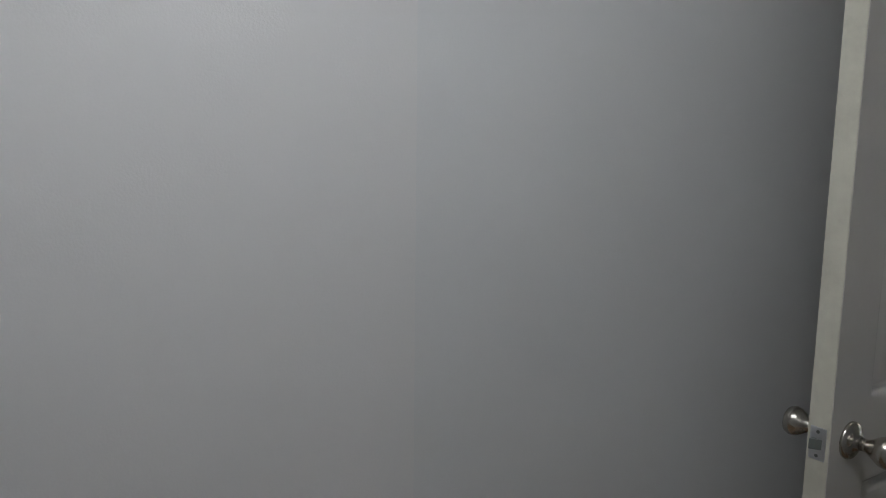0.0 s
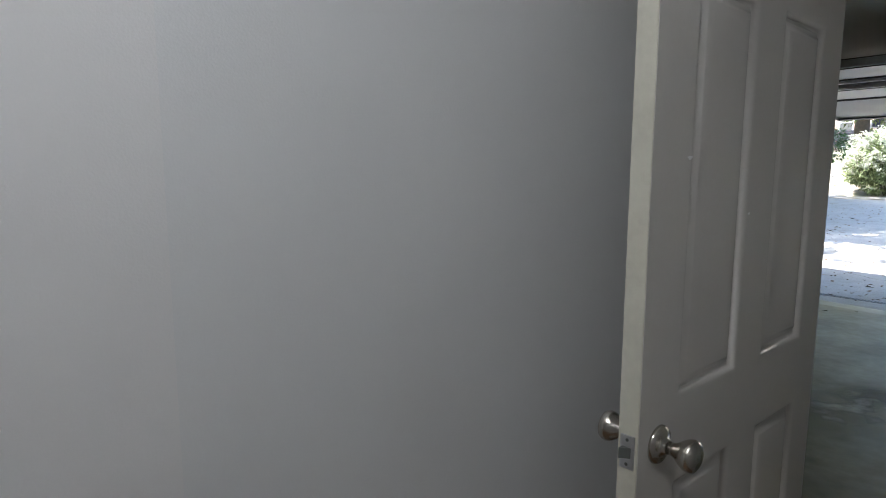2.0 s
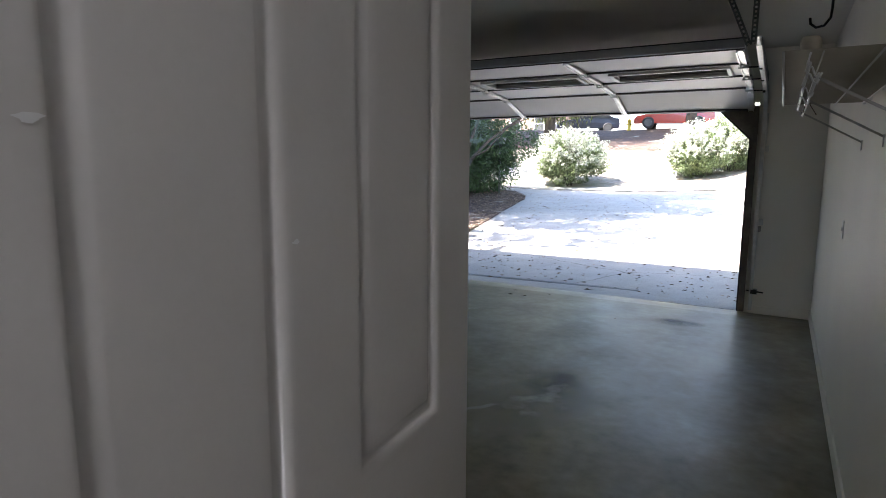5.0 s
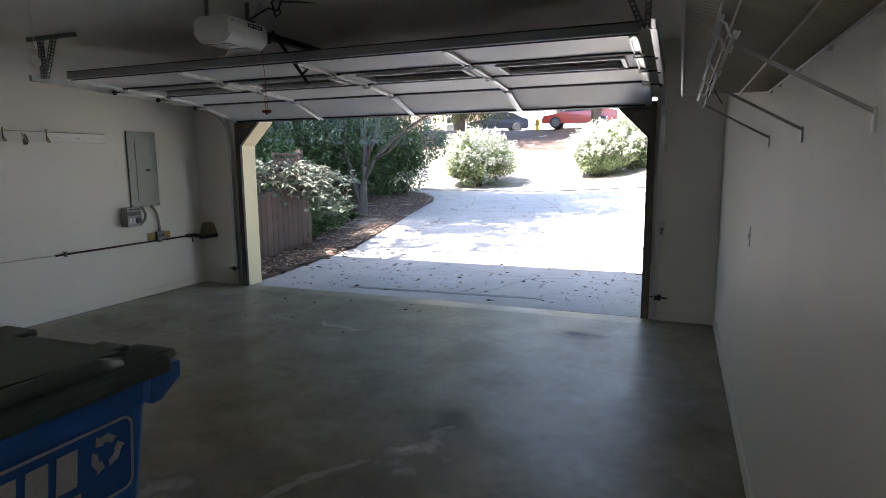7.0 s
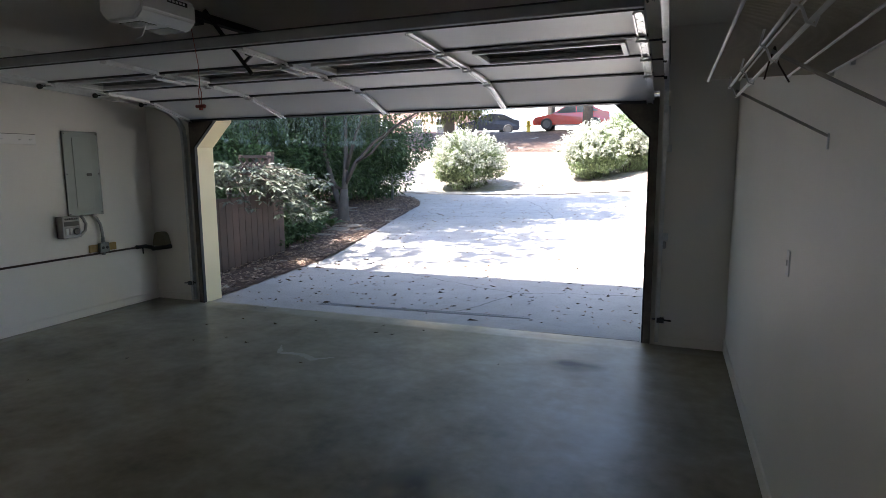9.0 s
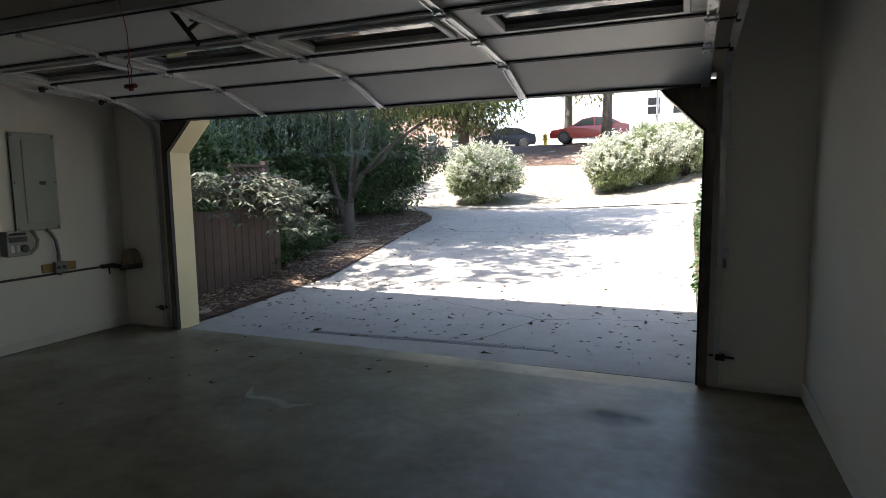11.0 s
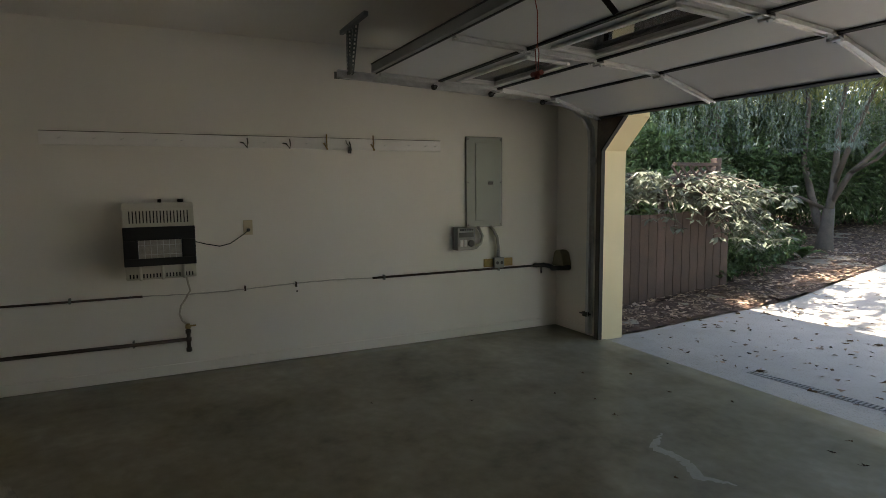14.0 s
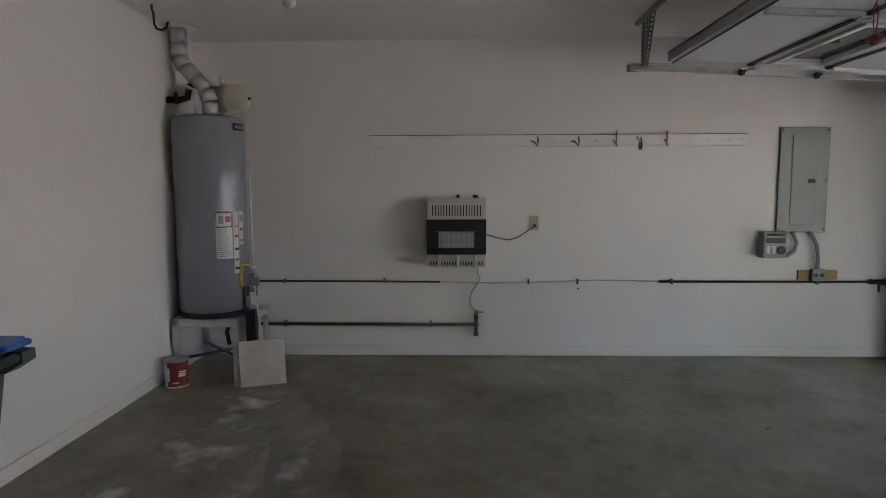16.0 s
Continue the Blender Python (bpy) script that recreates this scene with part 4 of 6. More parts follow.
def car(x, y, heading, paint, label):
    c = thing("car", label, "car", Matrix.Translation((x, y, height(x, y) + 0.03)) @ Matrix.Rotation(radians(heading), 4, "Z"), group="parked cars")
    side = [(-2.15, 0.3), (-2.18, 0.55), (-2.0, 0.72), (-1.1, 0.88), (-0.35, 1.32), (0.3, 1.44), (1.1, 1.36), (1.75, 1.02), (2.12, 0.95), (2.18, 0.5), (2.1, 0.28)]
    b = bmnew()
    n = len(side)
    secs = []
    for yy, k in ((-0.88, 0.0), (-0.8, 0.6), (-0.55, 1.0), (0.55, 1.0), (0.8, 0.6), (0.88, 0.0)):
        secs.append([b.verts.new((px * (0.97 + 0.03 * k), yy * (1 - 0.16 * max(0, pz - 0.85)), pz if pz < 0.8 else 0.85 + (pz - 0.85) * (0.9 + 0.1 * k))) for px, pz in side])
    for p, q in zip(secs, secs[1:]):
        for i in range(n):
            f = b.faces.new((p[i], p[(i + 1) % n], q[(i + 1) % n], q[i]))
            f.smooth = True
    b.faces.new(secs[0][::-1])
    b.faces.new(secs[-1])
    body = part("body", b, paint, c, local=True)
    for s in (-1, 1):
        for pts in ([(-0.85, 0.92), (-0.3, 1.26), (0.25, 1.36), (0.28, 0.94)], [(0.34, 0.94), (0.32, 1.36), (1.0, 1.29), (1.5, 1.0)]):
            b = bmnew()
            prism(b, pts, "y", s * 0.80, s * 0.872)
            part("side_window", b, M_CARGLASS, body, local=True)
        for wx in (-1.35, 1.32):
            b = bmnew()
            lathe(b, [(0.27, -0.1), (0.33, -0.09), (0.335, 0.09), (0.27, 0.1)], (wx, s * 0.8, 0.33), "y", 24)
            w = part("wheel", b, M_RUBBER, c, "black wheel", local=True)
            b = bmnew()
            lathe(b, [(0.22, -0.02), (0.22, 0.0), (0.05, 0.02)], (wx, s * 0.905, 0.33), "y", 10)
            part("rim", b, M_JOINT, w, local=True)
        b = bmnew()
        box(b, -2.08, -1.75, s * 0.72 - 0.12, s * 0.72 + 0.12, 0.66, 0.76, 0.03)
        part("headlight", b, M_WHITE, body, local=True)
    b = bmnew()
    prism(b, [(-1.05, 0.9), (-0.36, 1.325), (-0.34, 1.30), (-1.0, 0.88)], "y", -0.62, 0.62)
    part("windscreen", b, M_CARGLASS, body, local=True)


car(-6.0, 36.4, 6, M_CARRED, "red car parked on top of the bank")
car(-12.6, 41.5, 25, M_CARDARK, "dark blue car parked on the street")


def house(x, y, w, d, h, wall, roofc, label, windows):
    z = height(x, y) - 0.3
    t = thing("house", label, "house", (x, y, z))
    b = bmnew()
    prism(b, [(x - w / 2, z), (x + w / 2, z), (x + w / 2, z + h), (x, z + h + w * 0.28), (x - w / 2, z + h)], "y", y, y + d)
    part("wall", b, wall, t)
    for s in (-1, 1):
        b = bmnew()
        prism(b, [(x, z + h + w * 0.28 + 0.02), (x, z + h + w * 0.28 + 0.22), (x + s * (w / 2 + 0.5), z + h - 0.08), (x + s * (w / 2 + 0.5), z + h - 0.28)], "y", y - 0.4, y + d + 0.4)
        part("roof", b, roofc, t)
    for wx, wz in windows:
        b = bmnew()
        for q in ((-0.55, -0.47, -0.75, 0.75), (0.47, 0.55, -0.75, 0.75), (-0.47, 0.47, 0.67, 0.75), (-0.47, 0.47, -0.75, -0.67), (-0.47, 0.47, -0.04, 0.04)):
            box(b, x + wx + q[0], x + wx + q[1], y - 0.05, y, z + wz + q[2], z + wz + q[3])
        fr = part("window", b, M_WHITE, t)
        b = bmnew()
        box(b, x + wx - 0.47, x + wx + 0.47, y - 0.02, y - 0.001, z + wz - 0.67, z + wz + 0.67)
        part("pane", b, M_CARGLASS, fr)


M_SIDING = mat("white_siding", (0.45, 0.45, 0.44), 0.6, var=0.05, scale=1, fine=30, bump=0.1)
M_BRICK = mat("dull_brick", (0.3, 0.2, 0.16), 0.85, var=0.25, scale=3, fine=30, bump=0.3)
M_ROOF = mat("far_roof", (0.13, 0.12, 0.11), 0.9, var=0.2, scale=3, fine=30, bump=0.3)
house(-5.5, 54, 11, 9, 5.5, M_SIDING, M_ROOF, "white two-storey house across the street", ((1.95, 3.8), (3.9, 3.8)))
house(-26.5, 56, 13, 9, 3.2, M_BRICK, M_ROOF, "low dull red brick house across the street", ((-4, 1.6), (-1, 1.6), (2.5, 1.6), (5, 1.6)))
house(9.0, 58, 12, 9, 3.5, M_SIDING, M_ROOF, "white house farther along the street", ((-3, 1.7), (0, 1.7), (3, 1.7)))
b = bmnew()
lathe(b, [(0.13, 0), (0.13, 0.08), (0.1, 0.1), (0.1, 0.5), (0.13, 0.53), (0.11, 0.62), (0.03, 0.7)], (-8.35, 35.6, height(-8.35, 35.6)), sides=16)
tube(b, [(-8.53, 35.6, height(-8.35, 35.6) + 0.38), (-8.17, 35.6, height(-8.35, 35.6) + 0.38)], 0.05, 10)
solo("fire_hydrant", b, mat("yellow_enamel", (0.55, 0.4, 0.05), 0.5), "yellow fire hydrant on top of the bank", "fire hydrant")
for px in (-2.4, -0.9):
    b = bmnew()
    tube(b, [(px, 36, height(px, 36) - 0.1), (px, 36, height(px, 36) + 3.6)], 0.06, 10)
    solo("white_post", b, M_WHITE, "slim white post beside the street", "post", "white posts")

# wall lantern standing at the end of the hedge
b = bmnew()
tube(b, [(-8.3, 17.0, height(-8.3, 17.0) - 0.1), (-8.3, 17.0, height(-8.3, 17) + 1.6)], 0.04, 8)
box(b, -8.45, -8.15, 16.9, 17.15, height(-8.3, 17) + 1.6, height(-8.3, 17) + 1.85, 0.02)
solo("mailbox", b, M_GREYSTEEL, "grey metal mailbox on a post by the hedge", "mailbox")

# ---- slab joints, drain, cracks, fallen leaves ----
M_CONCRETE_GREY = mat("dusty_plastic_grate", (0.3, 0.3, 0.29), 0.7, var=0.15, scale=9)
drain = thing("trench_drain", "long grey slotted trench drain across the driveway", "drain", (-3, 6.5, 0))
zd = height(-3, 6.5) + 0.013
ALONG = Matrix.Translation((-3, 6.5, zd)) @ Matrix.Rotation(radians(3.2), 4, "Z")
b = bmnew()
for yy in (-0.045, 0.038):
    box(b, -1.22, 1.24, yy, yy + 0.007, 0, 0.003)
b.transform(ALONG)
part("frame", b, M_CONCRETE_GREY, drain)
b = bmnew()
box(b, -1.22, 1.24, -0.038, 0.038, -0.004, 0.0006)
b.transform(ALONG)
part("channel", b, M_BLACK, drain)
for i in range(76):
    b = bmnew()
    box(b, -1.21 + i * 0.0322, -1.195 + i * 0.0322, -0.038, 0.038, 0.0008, 0.004)
    b.transform(ALONG)
    part("slat", b, M_CONCRETE_GREY, drain)


def ribbon(name, pts, w, lift, material, label, category, ground=True):
    b = bmnew()
    L, R = [], []
    for i, (px, py) in enumerate(pts):
        q, p = pts[min(i + 1, len(pts) - 1)], pts[max(i - 1, 0)]
        d = Vector((q[0] - p[0], q[1] - p[1], 0)).normalized()
        s = Vector((-d.y, d.x, 0)) * w * 0.5 * random.uniform(0.5, 1.5)
        z = (height(px, py) + 0.012 if ground else 0) + lift
        L.append(b.verts.new((px + s.x, py + s.y, z)))
        R.append(b.verts.new((px - s.x, py - s.y, z)))
    for i in range(len(pts) - 1):
        b.faces.new((L[i], R[i], R[i + 1], L[i + 1]))
    return structure(name, b, material, label, category)


def wander(keys, n, j):
    out = []
    for (a, c), (d, e) in zip(keys, keys[1:]):
        for i in range(n):
            out.append((a + (d - a) * i / n + random.uniform(-j, j), c + (e - c) * i / n + random.uniform(-j, j)))
    return out + [keys[-1]]


M_CRACK = mat("crack_dirt", (0.06, 0.06, 0.05), 0.95, var=0.3)
ribbon("crack_1", wander([(-4.9, 8.45), (-4.2, 8.3), (-3.27, 7.92), (-2.13, 7.5), (-1.49, 7.7), (-0.65, 7.75)], 10, 0.025), 0.011, 0.002, M_CRACK, "thin dark crack in the driveway", "crack")
ribbon("crack_2", wander([(-2.6, 6.56), (-2.45, 6.8), (-2.25, 7.2), (-2.13, 7.5)], 8, 0.015), 0.012, 0.003, M_CRACK, "thin dark crack in the driveway", "crack")
ribbon("joint_1", wander([(-5.45, 6.075), (-0.65, 6.075)], 40, 0.004), 0.016, 0.002, M_CRACK, "dirty joint between slab and driveway", "joint")
ribbon("joint_2", wander([(-6.75, 14.2), (-0.65, 14.2)], 30, 0.004), 0.02, 0.002, M_CRACK, "dirty joint in the driveway", "joint")
ribbon("joint_3", wander([(-8.6, 19.5), (1.6, 19.5)], 40, 0.004), 0.045, 0.004, M_CRACK, "dark open joint where the driveway meets the lane", "joint")
ribbon("crack_3", wander([(-4.2, 17.6), (-3.6, 16.2), (-3.1, 14.9), (-2.9, 14.2)], 8, 0.05), 0.02, 0.003, M_CRACK, "thin dark crack in the driveway", "crack")

M_DEAD = mat("dead_leaf", (0.1, 0.06, 0.03), 0.85, var=0.4, scale=20, fine=90, bump=0.2, object_random=0.6)
M_DEADSTUFF = mat("fallen_leaves", (0.26, 0.19, 0.135), 0.85, var=0.4, scale=20, fine=90, bump=0.2, island=0.6)


def dead_leaf(k):
    b = bmnew()
    rng = random.Random(k)
    n = 9
    vs = []
    for i in range(n):
        a = 2 * math.pi * i / n
        r = 0.034 * (1.0 if i % 2 else 0.32) * rng.uniform(0.55, 1.25)
        vs.append(b.verts.new((r * 1.6 * math.cos(a), r * 0.9 * math.sin(a), 0.004 + 0.02 * rng.random())))
    c = b.verts.new((0, 0, 0.003))
    for i in range(n):
        b.faces.new((c, vs[i], vs[(i + 1) % n]))
    tube(b, [(0, 0, 0.004), (-0.03, 0.004, 0.003), (-0.055, 0.01, 0.006)], 0.0015, 4)
    return mesh_of("leaf", b, M_DEAD)


shapes = [dead_leaf(k) for k in range(6)]
rng = random.Random(9)
for i in range(210):
    if i < 16:
        x, y = rng.uniform(-5, -0.7), 6.0 - abs(rng.gauss(0, 1.3))
        z = slab_z(x, y)
    else:
        y = 6.25 + abs(rng.gauss(0, 2.2)) if i < 140 else rng.uniform(7, 15)
        x = rng.uniform(-5.4, -0.5) if i < 170 else edge_w(y) + abs(rng.gauss(0, 0.5))
        z = height(x, y) + 0.013
    lf = new("leaf", shapes[i % 6])
    s = rng.uniform(0.35, 0.6) if i < 16 else 0.42 + 0.75 * rng.random() ** 2
    lf.matrix_world = Matrix.Translation((x, y, z)) @ Matrix.Rotation(rng.uniform(0, 6.28), 4, "Z") @ Matrix.Scale(s, 4)
    tagged(lf, "curled dry brown leaf lying on the concrete", "leaf", "fallen leaves")
V, F = [], []
for i in range(13400):
    y = rng.uniform(6.35, 18.0)
    x = edge_w(y) - abs(rng.gauss(0, 1.3)) if i < 8200 else rng.uniform(edge_w(y), edge_e(y))
    if i >= 9400:
        x, y = rng.uniform(-9.0, 0.5), rng.uniform(20.8, 29.0)
    z = height(x, y) + (0.045 if i < 8200 or i >= 9400 else 0.014)
    a, s = rng.uniform(0, 6.28), rng.uniform(0.011, 0.03) * (1 if i < 8200 else 1.7 if i >= 9400 else 0.8)
    k = len(V)
    for da, q in ((0, 1.5), (1.4, 0.8), (3.1, 1.4), (4.6, 0.7)):
        V.append((x + s * q * math.cos(a + da), y + s * q * math.sin(a + da), z + rng.uniform(0, 0.02)))
    F.append((k, k + 1, k + 2, k + 3))
me = bpy.data.meshes.new("leaf_litter")
me.from_pydata(V, [], F)
me.materials.append(M_DEADSTUFF)
tagged(new("leaf_litter", me), "small dry leaves and twigs strewn over mulch and driveway", "leaf litter", kind="stuff")

# ---- things on the west wall ----
M_PIPE = mat("rusty_black_pipe", (0.07, 0.05, 0.042), 0.6, 0.4, var=0.35, scale=9, fine=70, bump=0.2)
M_CONDUIT = mat("grey_conduit", (0.3, 0.3, 0.29), 0.5, 0.2, var=0.1)
M_BEIGE = mat("beige_plastic", (0.55, 0.48, 0.34), 0.5, var=0.06)
M_OLIVE = mat("olive_plastic", (0.2, 0.18, 0.11), 0.6, var=0.12)
M_WOOD = mat("pine_block", (0.42, 0.28, 0.1), 0.6, var=0.2, scale=12, fine=60)
M_RAILW = mat("painted_rail", (0.87, 0.855, 0.83), 0.5, var=0.05, scale=4, fine=90)
M_BRASS = mat("brass_hook", (0.36, 0.26, 0.12), 0.35, 0.9, var=0.15, scale=20)
M_IRON = mat("dull_iron_hook", (0.1, 0.095, 0.09), 0.5, 0.6, var=0.2, scale=30)
M_CORD = mat("red_cord", (0.28, 0.06, 0.04), 0.6, var=0.15)

rail = thing("coat_rail", "long white painted wall board with assorted hooks", "coat rail", (XL, 3.08, 1.85))
b = bmnew()
box(b, XL, XL + 0.026, 1.505, 4.665, 1.802, 1.897, 0.003)
part("board", b, M_RAILW, rail)
b = bmnew()
box(b, XL + 0.002, XL + 0.0275, 1.508, 4.662, 1.8975, 1.9015)
part("dust_line", b, mat("rail_dark_grey", (0.2, 0.185, 0.16), 0.95, var=0.3, scale=12), rail, "dark grey line along the top edge")
for y, big, m in ((2.92, 0, M_IRON), (3.26, 0, M_IRON), (3.58, 1, M_BRASS), (3.78, 2, M_IRON), (4.0, 1, M_BRASS)):
    b = bmnew()
    x = XL + 0.026
    if big == 1:
        tube(b, [(x + 0.004, y, 1.93), (x + 0.004, y, 1.81), (x + 0.03, y - 0.005, 1.80), (x + 0.065, y - 0.01, 1.80), (x + 0.07, y - 0.045, 1.85)], 0.006, 8)
    elif big == 2:
        tube(b, [(x + 0.004, y, 1.87), (x + 0.03, y, 1.84), (x + 0.05, y, 1.80), (x + 0.03, y, 1.775), (x + 0.006, y, 1.79)], 0.006, 8)
        box(b, x, x + 0.006, y - 0.016, y + 0.016, 1.77, 1.83, 0.002)
        tube(b, [(x + 0.004, y - 0.03, 1.88), (x + 0.03, y - 0.035, 1.86), (x + 0.03, y - 0.01, 1.83)], 0.004, 8)
    else:
        tube(b, [(x, y - 0.05, 1.845), (x + 0.03, y - 0.03, 1.84), (x + 0.035, y, 1.80), (x + 0.03, y + 0.005, 1.84), (x + 0.004, y + 0.005, 1.88)], 0.0055, 8)
    part("hook", b, m, rail)
for y in (1.62, 1.84, 2.02, 2.25, 2.43, 3.05, 3.4, 4.1, 4.33, 4.5, 4.6):
    b = bmnew()
    tube(b, [(XL + 0.018, y, 1.85), (XL + 0.045, y, 1.845), (XL + 0.05, y + 0.02, 1.853)], 0.003, 6)
    part("peg", b, M_WHITE, rail)


M_HEATER = mat("cream_heater_enamel", (0.6, 0.57, 0.5), 0.4, var=0.04, scale=5, fine=120, bump=0.05)


def wall_heater():
    Y0, Y1, X0, X1 = 2.0, 2.485, XL, -6.07
    t = thing("gas_heater", "white wall-mounted gas heater with a black front", "heater", (XL, 2.24, 0.8))
    b = bmnew()
    prism(b, [(X0 + 0.03, 0.80), (X1 - 0.01, 0.80), (X1, 0.82), (X1, 1.33), (X1 - 0.04, 1.375), (X0 + 0.03, 1.375)], "y", Y0, Y1)
    bmesh.ops.bevel(b, geom=b.edges[:], offset=0.006, segments=2, affect="EDGES")
    body = part("body", b, M_HEATER, t)
    for y in (2.1, 2.25, 2.4):
        b = bmnew()
        tube(b, [(X1 - 0.006, y, 0.80), (X1 + 0.004, y, 0.82), (X1 + 0.006, y, 0.9)], 0.011, 10)
        part("foot_rib", b, M_HEATER, body)
    b = bmnew()
    box(b, X0, X0 + 0.03, Y0 + 0.08, Y1 - 0.08, 0.9, 1.3)
    part("bracket", b, M_STEEL, t)
    b = bmnew()
    yi0, yi1, zi0, zi1 = 2.095, 2.39, 0.962, 1.098
    for q in ((Y0 - 0.004, Y1 + 0.004, 0.905, zi0), (Y0 - 0.004, Y1 + 0.004, zi1, 1.197), (Y0 - 0.004, yi0, zi0, zi1), (yi1, Y1 + 0.004, zi0, zi1)):
        box(b, X1 - 0.01, X1 + 0.022, *q, 0.004)
    front = part("front", b, M_BLACK, t, "black enamel front")
    b = bmnew()
    box(b, X1 + 0.001, X1 + 0.004, yi0, yi1, zi0, zi1)
    part("burner_back", b, mat("ceramic_plaque", (0.42, 0.4, 0.36), 0.8, var=0.2, scale=30, fine=300, bump=0.5), front)
    for i in range(8):
        b = bmnew()
        y = yi0 + (yi1 - yi0) * i / 7
        tube(b, [(X1 + 0.012, y, zi0), (X1 + 0.012, y, zi1)], 0.0022, 6)
        part("guard_bar", b, M_STEEL, front)
    for z in (0.99, 1.06):
        b = bmnew()
        tube(b, [(X1 + 0.015, yi0, z), (X1 + 0.015, yi1, z)], 0.002, 6)
        part("guard_bar", b, M_STEEL, front)
    for i in range(18):
        b = bmnew()
        y = Y0 + 0.045 + i * 0.0233
        box(b, X1 - 0.002, X1 + 0.0012, y - 0.004, y + 0.004, 1.225, 1.315)
        part("vent_slot", b, M_BLACK, body)
    for i in range(20):
        if i in (3, 10, 16):
            continue
        b = bmnew()
        y = Y0 + 0.03 + i * 0.0225
        box(b, X1 - 0.002, X1 + 0.0012, y - 0.005, y + 0.005, 0.815, 0.845)
        part("vent_slot", b, M_BLACK, body)
    for y, r in ((2.255, 0.014), (2.40, 0.022)):
        b = bmnew()
        lathe(b, [(r, 0), (r, 0.022), (r * 0.8, 0.026)], (XL + 0.09, y, 1.375), sides=14)
        part("control_knob", b, M_BLACK, body, "black control knob")


wall_heater()
t = thing("wall_outlet", "beige double wall outlet with a plug", "outlet", (XL, 2.905, 1.15))
b = bmnew()
box(b, XL, XL + 0.007, 2.868, 2.942, 1.095, 1.215, 0.003)
part("plate", b, M_BEIGE, t)
for z in (1.135, 1.178):
    b = bmnew()
    box(b, XL + 0.005, XL + 0.0095, 2.889, 2.921, z - 0.015, z + 0.015, 0.003)
    part("socket", b, M_BEIGE, t)
b = bmnew()
box(b, XL + 0.009, XL + 0.035, 2.892, 2.918, 1.122, 1.148, 0.005)
part("plug", b, M_BLACK, t, "black plug")
b = bmnew()
tube(b, [(XL + 0.03, 2.9, 1.13), (XL + 0.02, 2.85, 1.09), (XL + 0.012, 2.76, 1.03), (XL + 0.012, 2.68, 1.012), (XL + 0.02, 2.58, 1.035), (XL + 0.05, 2.485, 1.065)], 0.004, 8)
solo("power_cord", b, M_BLACK, "black power cord from heater to outlet", "cord")


def pipe_run(name, pts, r, clips, label, mt):
    t = thing(name, label, "pipe", pts[0])
    b = bmnew()
    tube(b, pts, r, 10)
    part("pipe", b, mt, t)
    for y in clips:
        b = bmnew()
        z = pts[0][2]
        box(b, XL, XL + 0.02 + 2 * r, y - 0.008, y + 0.008, z - r - 0.012, z + r + 0.012, 0.003)
        part("clip", b, M_GREYSTEEL, t, "metal pipe clip")
    return t


px = XL + 0.022
pipe_run("wall_pipe", [(px, 0.5, 0.66), (px, 2.1, 0.652)], 0.009, (0.75, 1.62), "thin brown pipe clipped to the wall", M_PIPE)
pipe_run("wall_pipe", [(px, 3.97, 0.655), (px, 5.92, 0.652)], 0.011, (4.08, 5.3, 5.75), "thin brown pipe clipped to the wall", M_PIPE)
b = bmnew()
tube(b, [(px, 2.1, 0.652)] + [(px, 2.1 + 1.87 * i / 24, 0.652 - 0.012 * math.sin(i / 24 * 3.1 * 2) + 0.004 * (i % 2)) for i in range(1, 24)] + [(px, 3.97, 0.655)], 0.0045, 6)
solo("clear_hose", b, mat("clear_hose", (0.5, 0.48, 0.44), 0.3, var=0.2, scale=30), "thin pale hose between two wall pipes", "hose")
for y in (2.86, 3.28):
    b = bmnew()
    box(b, XL, XL + 0.035, y - 0.006, y + 0.006, 0.632, 0.675, 0.002)
    solo("pipe_clip", b, M_PIPE, "small brown pipe clip on the wall", "clip", "pipe clips")
b = bmnew()
lathe(b, [(0.008, 0), (0.006, 0.008)], (XL, 3.29, 0.59), "x", 8)
solo("wall_screw", b, M_PIPE, "small screw head in the wall", "screw")
g = pipe_run("gas_pipe", [(px + 0.02, 0.36, 0.285), (px + 0.02, 2.39, 0.283)], 0.0145, (0.75, 2.02), "black iron gas pipe clipped low on the wall", M_PIPE)
b = bmnew()
tube(b, [(px + 0.02, 2.41, 0.185), (px + 0.02, 2.41, 0.37)], 0.0145, 10)
for z in (0.2, 0.283, 0.345):
    lathe(b, [(0.021, -0.015), (0.021, 0.015)], (px + 0.02, 2.41, z), sides=12)
part("riser", b, M_PIPE, g)
b = bmnew()
lathe(b, [(0.02, 0), (0.022, 0.02), (0.014, 0.04)], (px + 0.02, 2.41, 0.37), sides=8)
box(b, px + 0.01, px + 0.03, 2.41, 2.47, 0.385, 0.397, 0.003)
part("valve", b, M_BRASS, g, "brass shut-off valve")
b = bmnew()
tube(b, [(px + 0.02, 2.4, 0.41), (px + 0.04, 2.37, 0.44), (px + 0.05, 2.352, 0.5), (px + 0.05, 2.365, 0.56), (px + 0.05, 2.41, 0.63), (px + 0.05, 2.44, 0.68), (px + 0.07, 2.425, 0.74), (px + 0.08, 2.415, 0.81)], 0.008, 8)
solo("gas_hose", b, mat("pale_flex_hose", (0.5, 0.47, 0.4), 0.5, var=0.15, scale=30), "pale flexible gas hose under the heater", "hose")

